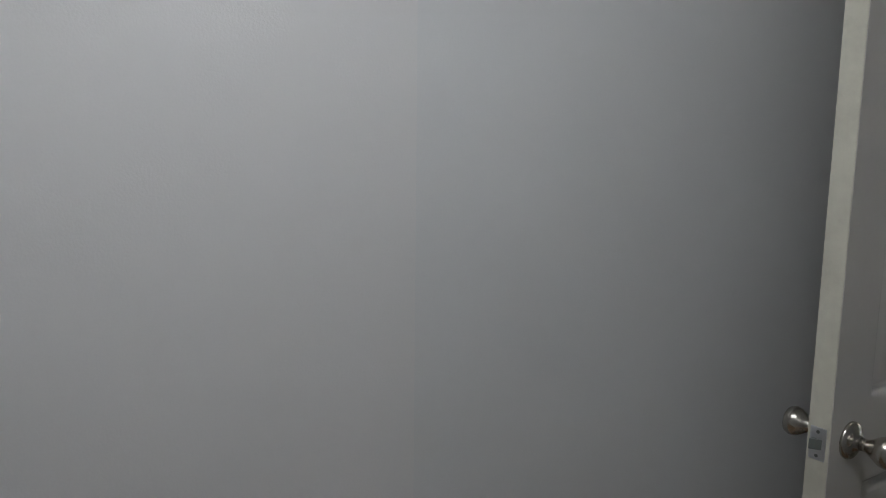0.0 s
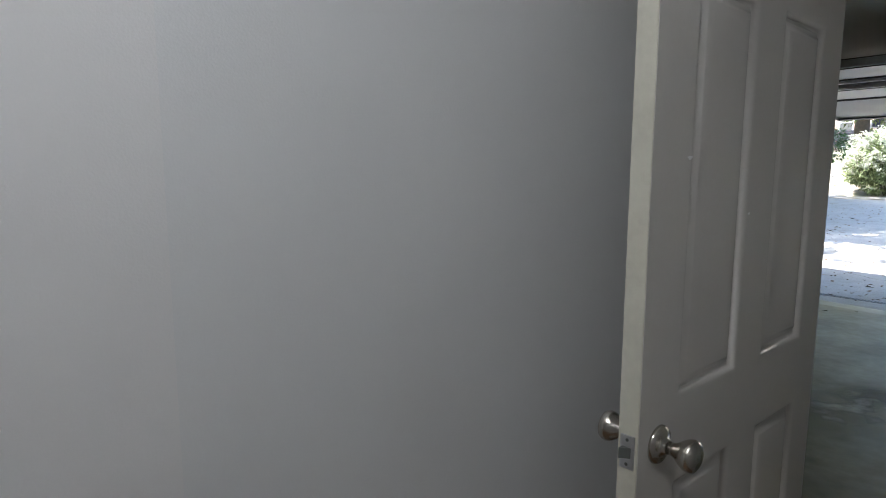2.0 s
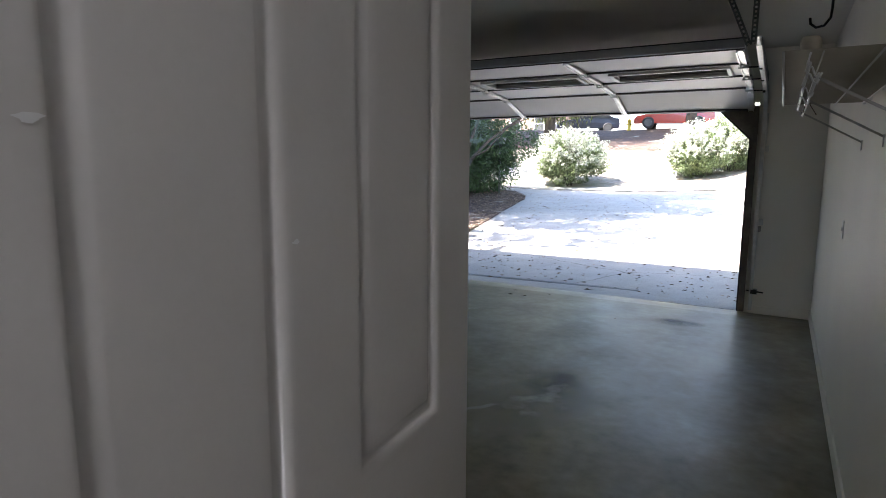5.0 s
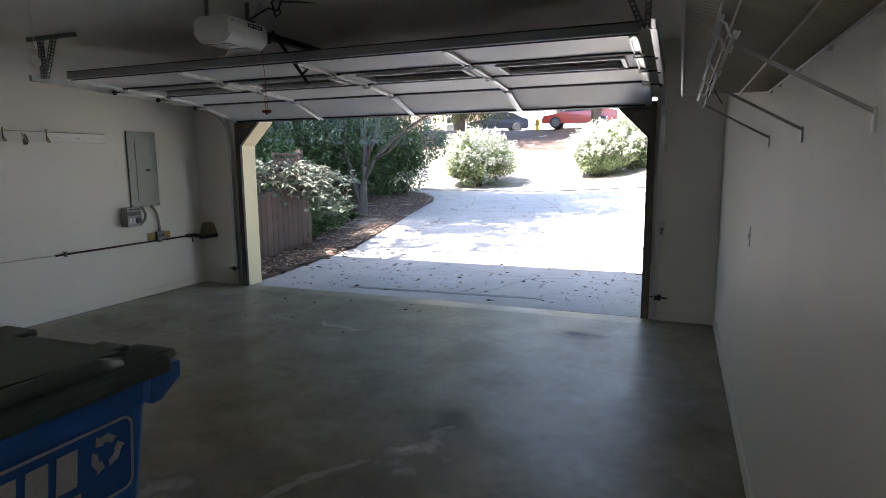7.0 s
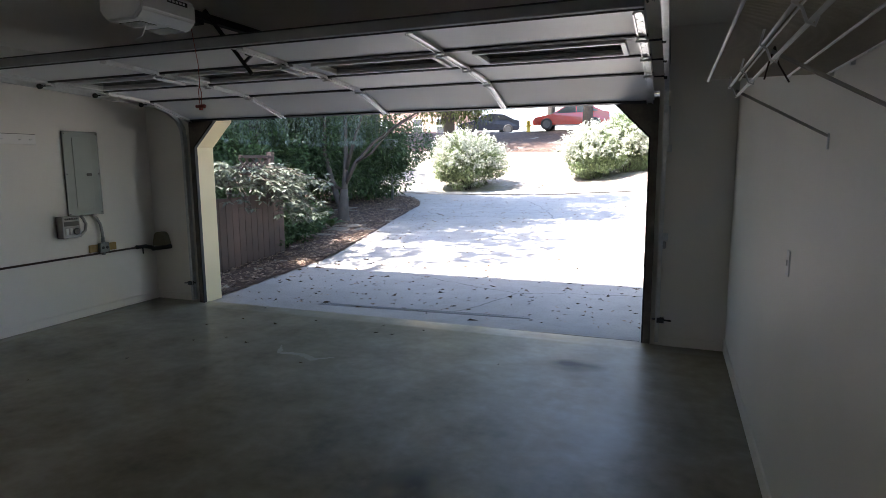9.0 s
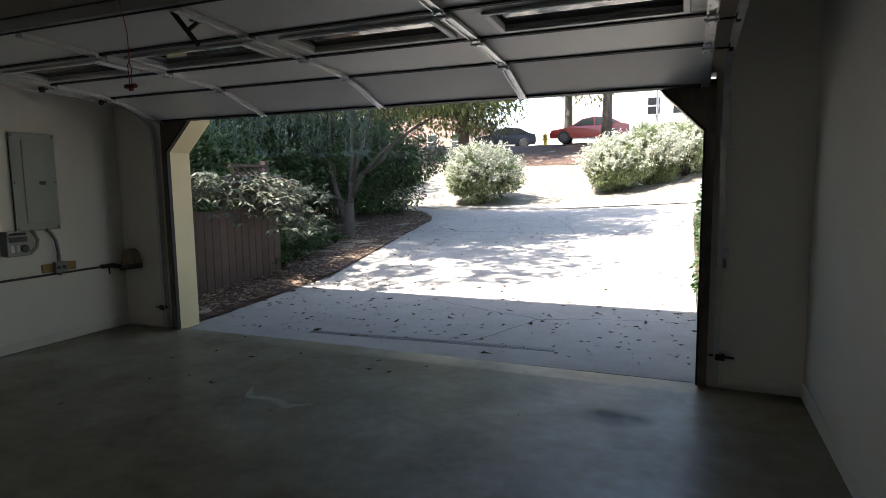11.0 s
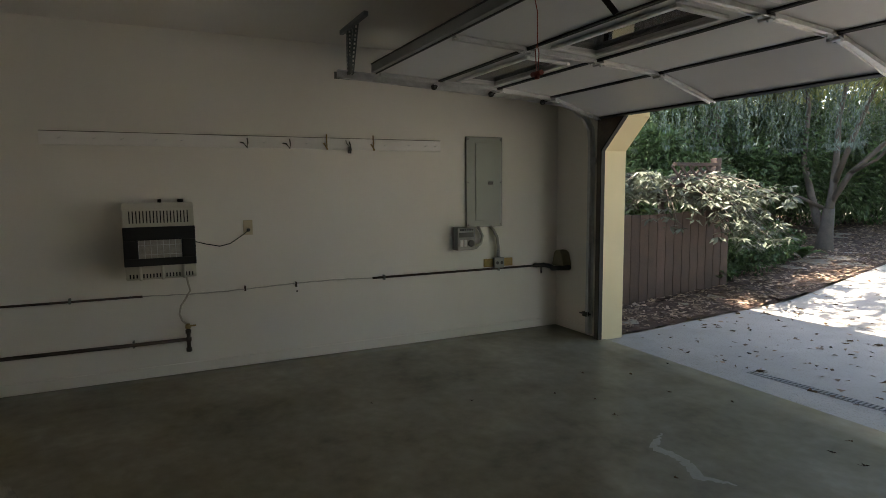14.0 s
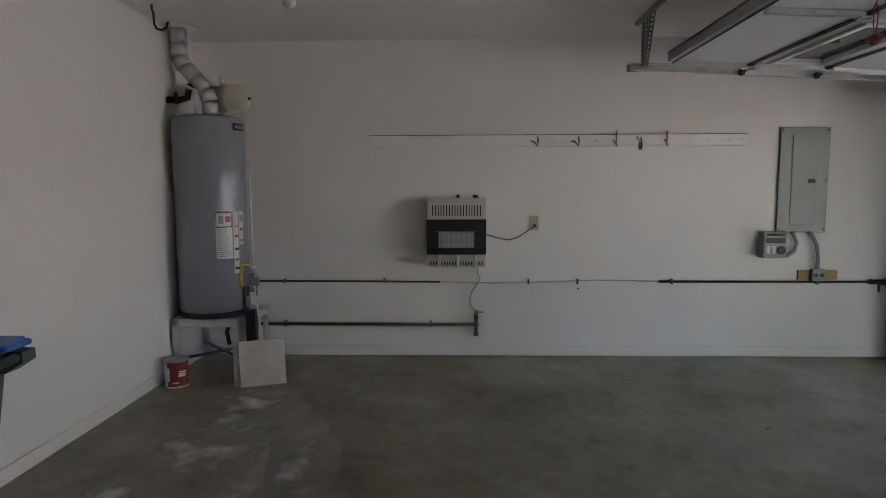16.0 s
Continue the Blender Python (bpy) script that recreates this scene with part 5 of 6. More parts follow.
p = thing("breaker_panel", "grey steel electrical breaker panel on the wall", "electrical panel", (XL, 5.145, 1.5))
b = bmnew()
box(b, XL, XL + 0.022, 4.94, 5.345, 1.075, 1.95, 0.004)
part("cover", b, M_GREYSTEEL, p)
b = bmnew()
box(b, XL + 0.022, XL + 0.028, 5.04, 5.245, 1.14, 1.885, 0.003)
dd = part("panel_door", b, M_GREYSTEEL, p)
b = bmnew()
box(b, XL + 0.028, XL + 0.034, 5.175, 5.235, 1.49, 1.52, 0.003)
part("latch", b, M_BLACK, dd, "black latch")
for y in (4.96, 5.325):
    for z in (1.1, 1.51, 1.925):
        b = bmnew()
        lathe(b, [(0.008, 0), (0.006, 0.004)], (XL + 0.022, y, z), "x", 10)
        part("screw", b, M_BLACK, p)
s = thing("transfer_switch", "grey generator transfer switch box with breakers", "switch box", (XL, 4.9, 0.95))
b = bmnew()
box(b, XL, XL + 0.1, 4.80, 4.99, 0.865, 1.085, 0.006)
part("body", b, M_CONDUIT, s)
b = bmnew()
box(b, XL + 0.1, XL + 0.104, 4.815, 4.975, 0.99, 1.035, 0.001)
part("breaker_strip", b, M_BLACK, s)
for i in range(6):
    b = bmnew()
    box(b, XL + 0.1, XL + 0.108, 4.825 + i * 0.025, 4.843 + i * 0.025, 1.052, 1.07, 0.002)
    part("toggle", b, M_BLACK, s)
for y in (4.84, 4.885):
    b = bmnew()
    box(b, XL + 0.1, XL + 0.106, y - 0.015, y + 0.015, 0.9, 0.965, 0.003)
    part("outlet", b, M_WHITE, s)
b = bmnew()
lathe(b, [(0.034, 0), (0.034, 0.012), (0.026, 0.014)], (XL + 0.1, 4.945, 0.93), "x", 20)
part("inlet", b, M_BLACK, s)
b = bmnew()
tube(b, [(XL + 0.04, 4.97, 0.88), (XL + 0.04, 5.03, 0.875), (XL + 0.04, 5.09, 0.92), (XL + 0.04, 5.105, 0.99), (XL + 0.035, 5.08, 1.05), (XL + 0.03, 5.06, 1.078)], 0.015, 10)
solo("flexible_conduit", b, M_CONDUIT, "grey flexible conduit below the breaker panel", "conduit", "conduits")
b = bmnew()
tube(b, [(XL + 0.03, 5.20, 1.078), (XL + 0.04, 5.235, 1.04), (XL + 0.045, 5.27, 0.97), (XL + 0.045, 5.285, 0.87), (XL + 0.045, 5.285, 0.82)], 0.015, 10)
tube(b, [(XL + 0.045, 5.285, 0.83), (XL + 0.045, 5.285, 0.77)], 0.018, 10)
solo("flexible_conduit", b, M_CONDUIT, "grey flexible conduit below the breaker panel", "conduit", "conduits")
b = bmnew()
box(b, XL, XL + 0.02, 5.14, 5.47, 0.672, 0.752, 0.003)
solo("wood_block", b, M_WOOD, "small pine mounting block on the wall", "wood block")
o = thing("steel_outlet_box", "galvanised steel outlet box on a pine block", "outlet box", (XL, 5.285, 0.72))
b = bmnew()
box(b, XL + 0.02, XL + 0.065, 5.235, 5.345, 0.665, 0.765, 0.005)
part("box", b, M_GREYSTEEL, o)
for y in (5.265, 5.315):
    b = bmnew()
    lathe(b, [(0.017, 0), (0.016, 0.003)], (XL + 0.065, y, 0.715), "x", 14)
    part("socket", b, M_BLACK, o)
v = thing("pipe_valve", "black hose valve with an olive cover on the wall", "valve", (XL, 5.85, 0.7))
b = bmnew()
tube(b, [(XL + 0.03, 5.72, 0.655), (XL + 0.04, 5.84, 0.655), (XL + 0.07, 5.93, 0.63)], [0.018, 0.024, 0.022], 10)
tube(b, [(XL + 0.045, 5.8, 0.65), (XL + 0.045, 5.805, 0.57)], 0.008, 8)
tube(b, [(XL + 0.06, 5.93, 0.615), (XL + 0.31, 5.96, 0.65)], 0.026, 12)
part("body", b, M_BLACK, v)
b = bmnew()
prism(b, [(XL + 0.045, 0.65), (XL + 0.27, 0.65), (XL + 0.225, 0.79), (XL + 0.195, 0.815), (XL + 0.12, 0.815), (XL + 0.085, 0.79)], "y", YD - 0.1, YD)
bmesh.ops.bevel(b, geom=b.edges[:], offset=0.012, segments=2, affect="EDGES")
part("cover", b, M_OLIVE, v, "olive plastic cover")


# ---- water heater corner ----
HXc, HYc, HR = -5.82, 0.3, 0.27


def arc(bm, r, a0, a1, z0, z1, thick=0.0015, n=8):
    P = []
    for i in range(n + 1):
        a = radians(a0 + (a1 - a0) * i / n)
        P.append([bm.verts.new((HXc + q * math.cos(a), HYc + q * math.sin(a), z)) for q, z in ((r, z0), (r + thick, z0), (r + thick, z1), (r, z1))])
    for p, q in zip(P, P[1:]):
        for k in range(4):
            bm.faces.new((p[k], p[(k + 1) % 4], q[(k + 1) % 4], q[k]))
    bm.faces.new(P[0])
    bm.faces.new(P[-1][::-1])


def water_heater():
    t = thing("water_heater", "tall grey tank water heater on a steel stand", "water heater", (HXc, HYc, 0.45))
    b = bmnew()
    lathe(b, [(HR - 0.02, 0.50), (HR, 0.51), (HR, 1.985), (HR - 0.012, 2.0), (HR - 0.06, 2.012), (0.06, 2.03)], (HXc, HYc, 0), sides=56)
    tank = part("tank", b, mat("grey_tank_enamel", (0.27, 0.29, 0.32), 0.32, 0.1, var=0.04, scale=2, fine=120, bump=0.04, coat=0.2), t)
    b = bmnew()
    lathe(b, [(HR - 0.03, 0.455), (HR - 0.012, 0.46), (HR - 0.012, 0.502), (HR - 0.03, 0.503)], (HXc, HYc, 0), sides=48)
    part("base_ring", b, M_BLACK, t, "black base ring")
    paper = mat("label_paper", (0.62, 0.62, 0.6), 0.45, var=0.06, scale=15)
    red = mat("label_red", (0.4, 0.06, 0.03), 0.5, var=0.1)
    inkg = mat("label_grey_print", (0.3, 0.3, 0.3), 0.6, var=0.1)
    for a0, a1, z0, z1 in ((27, 54, 0.92, 1.29), (56, 66, 0.8, 1.28), (68, 78, 1.02, 1.28)):
        b = bmnew()
        arc(b, HR + 0.0006, a0, a1, z0, z1)
        lab = part("label", b, paper, tank, "white printed label")
    for a0, a1, z0, z1, m in ((32, 58, 1.272, 1.284, M_BLACK), (32, 58, 1.16, 1.168, M_BLACK), (32, 33, 1.16, 1.28, M_BLACK), (57, 58, 1.16, 1.28, M_BLACK), (36, 44, 1.19, 1.25, inkg), (47, 55, 1.2, 1.245, red), (62, 70, 1.16, 1.17, red), (62, 70, 1.08, 1.1, red), (62, 70, 0.98, 1.0, M_BLACK), (62, 70, 0.9, 0.915, red), (62, 70, 0.83, 0.85, M_BLACK), (74, 82, 1.13, 1.15, red), (74, 82, 1.05, 1.06, red), (74, 82, 1.2, 1.25, inkg)):
        b = bmnew()
        arc(b, HR + 0.0024, a0 - 4.5, a1 - 4.5, z0, z1, 0.0006, 4)
        part("print_bar", b, m, tank)
    for i in range(14):
        b = bmnew()
        arc(b, HR + 0.0024, 29.5, 29.5 + random.uniform(14, 23), 1.14 - i * 0.0155, 1.145 - i * 0.0155, 0.0005, 4)
        part("print_bar", b, inkg, tank)
    b = bmnew()
    arc(b, HR + 0.0008, 62, 92, 1.90, 1.955, 0.003)
    part("name_plate", b, M_BLACK, tank, "dark name plate with plain shapes")
    for k in range(3):
        b = bmnew()
        arc(b, HR + 0.0042, 66 + 8 * k, 72 + 8 * k, 1.915, 1.94, 0.0006, 3)
        part("name_bar", b, inkg, tank)
    a = radians(80)
    gx, gy = HXc + (HR + 0.03) * math.cos(a), HYc + (HR + 0.03) * math.sin(a)
    b = bmnew()
    gx, gy = gx + 0.02, gy + 0.03
    box(b, gx - 0.03, gx + 0.03, gy - 0.015, gy + 0.035, 0.70, 0.79, 0.008)
    box(b, gx - 0.02, gx + 0.03, gy + 0.03, gy + 0.06, 0.69, 0.76, 0.006)
    lathe(b, [(0.02, 0), (0.02, 0.03), (0.013, 0.034), (0.013, 0.06)], (gx + 0.01, gy + 0.005, 0.645), sides=12)
    lathe(b, [(0.016, 0), (0.018, 0.012), (0.012, 0.03)], (gx + 0.03, gy + 0.01, 0.735), "x", 12)
    tube(b, [(gx + 0.02, gy + 0.045, 0.70), (gx + 0.02, gy + 0.045, 0.62)], 0.007, 8)
    valve = part("gas_valve", b, M_CONDUIT, t, "grey gas control valve")
    b = bmnew()
    lathe(b, [(0.028, 0), (0.028, 0.02), (0.02, 0.028)], (gx, gy + 0.01, 0.82), sides=16)
    part("dial", b, M_WHITE, valve)
    b = bmnew()
    tube(b, [(gx, gy, 0.84), (gx + 0.02, gy - 0.03, 0.865), (gx + 0.03, gy - 0.07, 0.85), (gx + 0.035, gy - 0.075, 0.77), (gx + 0.03, gy - 0.06, 0.69)], 0.014, 10)
    part("gas_line", b, mat("yellow_flex", (0.6, 0.43, 0.03), 0.4, var=0.1), t, "yellow flexible gas line")
    b = bmnew()
    tube(b, [(gx + 0.03, gy - 0.05, 0.69), (gx + 0.03, gy - 0.05, 0.46)], 0.012, 8)
    tube(b, [(gx + 0.035, gy - 0.02, 0.69), (gx + 0.035, gy - 0.02, 0.62)], 0.01, 8)
    part("drip_leg", b, M_PIPE, t)
    # relief pipe down the side
    b = bmnew()
    a = radians(88)
    rx, ry = HXc + (HR + 0.02) * math.cos(a), HYc + (HR + 0.02) * math.sin(a)
    tube(b, [(rx, ry, 1.78), (rx, ry + 0.02, 1.76), (rx, ry + 0.03, 0.6)], 0.011, 8)
    part("relief_pipe", b, M_WHITE, t, "white relief pipe")
    # water pipes on top
    b = bmnew()
    tube(b, [(HXc + 0.12, HYc - 0.04, 2.0), (HXc + 0.12, HYc - 0.04, 2.2), (HXc + 0.10, HYc - 0.12, 2.235), (HXc + 0.06, HYc - 0.24, 2.235), (HXc + 0.06, HYc - 0.26, 2.17)], 0.014, 10)
    part("water_pipe", b, M_WHITE, t, "white insulated water pipe")
    b = bmnew()
    tube(b, [(HXc + 0.08, YB, 2.135), (HXc + 0.08, HYc - 0.18, 2.135), (HXc + 0.08, HYc - 0.12, 2.15), (HXc + 0.08, HYc - 0.1, 2.24), (HXc + 0.08, HYc - 0.03, 2.25)], 0.024, 10)
    tube(b, [(HXc + 0.1, HYc - 0.2, 2.10), (HXc + 0.1, HYc - 0.2, 2.19)], 0.012, 8)
    part("water_pipe", b, M_PIPE, t, "dark insulated water pipe")
    b = bmnew()
    tube(b, [(HXc - 0.05, HYc + 0.1, 2.0), (HXc - 0.05, HYc + 0.1, 2.31)], 0.013, 10)
    lathe(b, [(0.022, 0), (0.022, 0.05)], (HXc - 0.05, HYc + 0.1, 2.28), sides=10)
    part("water_pipe", b, M_STEEL, t)
    return t


water_heater()
b = bmnew()
fl = thing("flue_pipe", "shiny galvanised flue pipe bending up to the ceiling", "flue pipe", (HXc + 0.06, HYc + 0.02, 2.03))
segs = [(HXc + 0.06, HYc + 0.045, 2.0), (HXc + 0.06, HYc + 0.045, 2.12), (HXc + 0.06, HYc + 0.02, 2.2), (HXc + 0.06, HYc - 0.06, 2.30), (HXc + 0.06, HYc - 0.14, 2.39), (HXc + 0.06, HYc - 0.18, 2.46), (HXc + 0.06, HYc - 0.18, 2.56), (HXc + 0.06, HYc - 0.18, ZC)]
for p, q in zip(segs, segs[1:]):
    b = bmnew()
    tube(b, [p, q], [0.061, 0.06], 24)
    part("segment", b, M_STEEL, fl)
    b = bmnew()
    d = (Vector(q) - Vector(p)).normalized()
    tube(b, [Vector(p) - d * 0.004, Vector(p) + d * 0.008], 0.0645, 24)
    part("collar_bead", b, M_STEEL, fl)
b = bmnew()
lathe(b, [(0.135, 0), (0.13, -0.012), (0.07, -0.02)], (HXc + 0.06, HYc - 0.18, ZC), sides=28)
part("ceiling_collar", b, M_WHITE, fl, "white ceiling collar")
et = thing("expansion_tank", "cream painted expansion tank above the heater", "expansion tank", (-5.9, 0.47, 2.15))
b = bmnew()
lathe(b, [(0.03, -0.15), (0.075, -0.14), (0.1, -0.11), (0.105, -0.03), (0.107, -0.028), (0.107, -0.02), (0.105, -0.018), (0.105, 0.09), (0.085, 0.125), (0.02, 0.135)], (-5.9, 0.46, 2.165), "y", 28)
part("shell", b, mat("cream_enamel", (0.5, 0.48, 0.38), 0.35, var=0.04), et)
b = bmnew()
lathe(b, [(0.012, 0), (0.012, 0.02)], (-5.9, 0.593, 2.165), "y", 10)
part("air_valve", b, M_BLACK, et)
b = bmnew()
tube(b, [(-5.9, 0.32, 2.165), (-5.93, 0.30, 2.165), (-5.935, 0.29, 2.02)], 0.014, 8)
part("nipple", b, M_STEEL, et)

st = thing("heater_stand", "square galvanised steel stand under the heater", "stand", (HXc, HYc, 0))
x0, x1, y0, y1 = -6.18, -5.60, 0.04, 0.61
b = bmnew()
box(b, x0, x1, y0, y1, 0.44, 0.455, 0.003)
for q in ((x0, x1, y0, y0 + 0.004), (x0, x1, y1 - 0.004, y1), (x0, x0 + 0.004, y0, y1), (x1 - 0.004, x1, y0, y1)):
    box(b, *q, 0.39, 0.45)
part("deck", b, M_STEEL, st)
for lx, sx in ((x0, 1), (x1, -1)):
    for ly, sy in ((y0, 1), (y1, -1)):
        b = bmnew()
        box(b, min(lx, lx + sx * 0.05), max(lx, lx + sx * 0.05), min(ly, ly + sy * 0.004), max(ly, ly + sy * 0.004), 0, 0.44)
        box(b, min(lx, lx + sx * 0.004), max(lx, lx + sx * 0.004), min(ly + sy * 0.004, ly + sy * 0.05), max(ly + sy * 0.004, ly + sy * 0.05), 0, 0.44)
        part("leg", b, M_STEEL, st)
for p, q in (((x0, y0), (x1, y1)), ((x0, y1), (x1, y0))):
    b = bmnew()
    tube(b, [(*p, 0.13), (*q, 0.13)], 0.012, 6)
    part("brace", b, M_GREYSTEEL, st)
b = bmnew()
tube(b, [(-5.95, 0.33, 0.44), (-5.95, 0.36, 0.36), (-5.93, 0.34, 0.27), (-5.93, 0.36, 0.17)], 0.018, 8)
solo("drain_hose", b, M_BLACK, "black hose under the heater stand", "hose")

can = thing("paint_can", "red and white printed paint can on the floor", "paint can", (-5.39, 0.16, 0))
cx, cy = -5.39, 0.165
b = bmnew()
lathe(b, [(0.084, 0), (0.086, 0.004), (0.083, 0.01), (0.083, 0.195), (0.086, 0.2), (0.086, 0.207), (0.078, 0.208), (0.076, 0.2)], (cx, cy, 0), sides=32)
body = part("tin", b, M_STEEL, can)


def wrap(name, a0, a1, z0, z1, r, m, label=""):
    b = bmnew()
    P = []
    for i in range(17):
        a = radians(a0 + (a1 - a0) * i / 16)
        P.append([b.verts.new((cx + q * math.cos(a), cy + q * math.sin(a), z)) for q, z in ((r, z0), (r + 0.0006, z0), (r + 0.0006, z1), (r, z1))])
    for p, q in zip(P, P[1:]):
        for k in range(4):
            b.faces.new((p[k], p[(k + 1) % 4], q[(k + 1) % 4], q[k]))
    b.faces.new(P[0])
    b.faces.new(P[-1][::-1])
    part(name, b, m, body, label)


m_red = mat("can_red", (0.26, 0.03, 0.02), 0.4, var=0.12, scale=14)
wrap("wrapper", -20, 130, 0.012, 0.19, 0.0834, m_red, "dark red wrapper")
wrap("wrapper", -75, -21, 0.012, 0.19, 0.0834, M_WHITE, "white wrapper")
wrap("paint_drip", -40, -8, 0.05, 0.15, 0.0845, M_WHITE, "white paint drip")
for z, a0, a1 in ((0.115, 35, 75), (0.1, 35, 70), (0.085, 30, 72), (0.035, 5, 35)):
    wrap("print_bar", a0, a1, z, z + 0.01, 0.0846, M_WHITE)
b = bmnew()
lathe(b, [(0.072, 0.198), (0.07, 0.203), (0.01, 0.203)], (cx, cy, 0), sides=28)
part("lid", b, M_STEEL, can)
tile = thing("floor_tile", "beige square stone tile leaning by the heater stand", "tile", Matrix.Translation((-5.39, 0.815, 0.0)) @ Matrix.Rotation(radians(112.5), 4, "Z"), group="leaning tiles")
b = bmnew()
box(b, -0.165, 0.165, 0, 0.012, 0, 0.33, 0.002, Matrix.Rotation(radians(-16), 4, "X"))
part("slab", b, mat("beige_stone_tile", (0.5, 0.46, 0.4), 0.45, var=0.12, scale=9, fine=70, bump=0.1, dirt=(0.4, 0.35, 0.28), dirt_amount=0.4), tile, local=True)
copy_thing(tile, Matrix.Translation((-5.404, 0.768, 0.0)) @ Matrix.Rotation(radians(112.5), 4, "Z"))
b = bmnew()
box(b, -5.64, -5.57, 0.63, 0.705, 0.0, 0.53, 0.006)
solo("black_carton", b, M_BLACK, "narrow black carton standing behind the tiles", "carton")
b = bmnew()
tube(b, [(-5.46, 0.82, 0.01), (-5.585, 0.715, 0.62)], 0.009, 8)
solo("white_stick", b, M_WHITE, "thin white stick leaning on a black carton", "stick")


# ---- ceiling things ----
def ceiling_hook(x, y, name="ceiling_hook"):
    b = bmnew()
    P = [(x + 0.03, y, ZC), (x + 0.03, y, ZC - 0.03), (x + 0.01, y, ZC - 0.045), (x + 0.005, y, ZC - 0.12), (x + 0.015, y + 0.02, ZC - 0.155), (x + 0.03, y + 0.06, ZC - 0.17), (x + 0.04, y + 0.1, ZC - 0.155), (x + 0.045, y + 0.115, ZC - 0.12)]
    tube(b, P, 0.008, 10)
    solo(name, b, M_BLACK, "black rubber-coated ceiling hook", "hook", "ceiling hooks")


ceiling_hook(-5.25, 0.195)
b = bmnew()
tube(b, [(-0.09, 4.2, ZC), (-0.09, 4.2, ZC - 0.05), (-0.095, 4.2, ZC - 0.12), (-0.13, 4.2, ZC - 0.17), (-0.18, 4.2, ZC - 0.18), (-0.215, 4.2, ZC - 0.15), (-0.22, 4.2, ZC - 0.11)], 0.009, 10)
solo("ceiling_hook", b, M_BLACK, "black rubber-coated ceiling hook", "hook", "ceiling hooks")
bl = thing("pull_cord", "white pull cord with a small white ball", "pull cord", (-3.05, 1.725, ZC))
b = bmnew()
lathe(b, [(0.03, 0), (0.03, -0.008), (0.012, -0.016)], (-3.05, 1.725, ZC), sides=20)
part("ceiling_base", b, M_WHITE, bl)
b = bmnew()
tube(b, [(-3.05, 1.725, ZC - 0.01), (-3.05, 1.725, 2.06)], 0.0015, 6)
part("string", b, M_WHITE, bl)
b = bmnew()
lathe(b, [(0.005, 0.04), (0.012, 0.03), (0.02, 0.012), (0.022, 0.0), (0.019, -0.012), (0.006, -0.021)], (-3.05, 1.725, 2.03), sides=16)
part("ball", b, M_WHITE, bl)


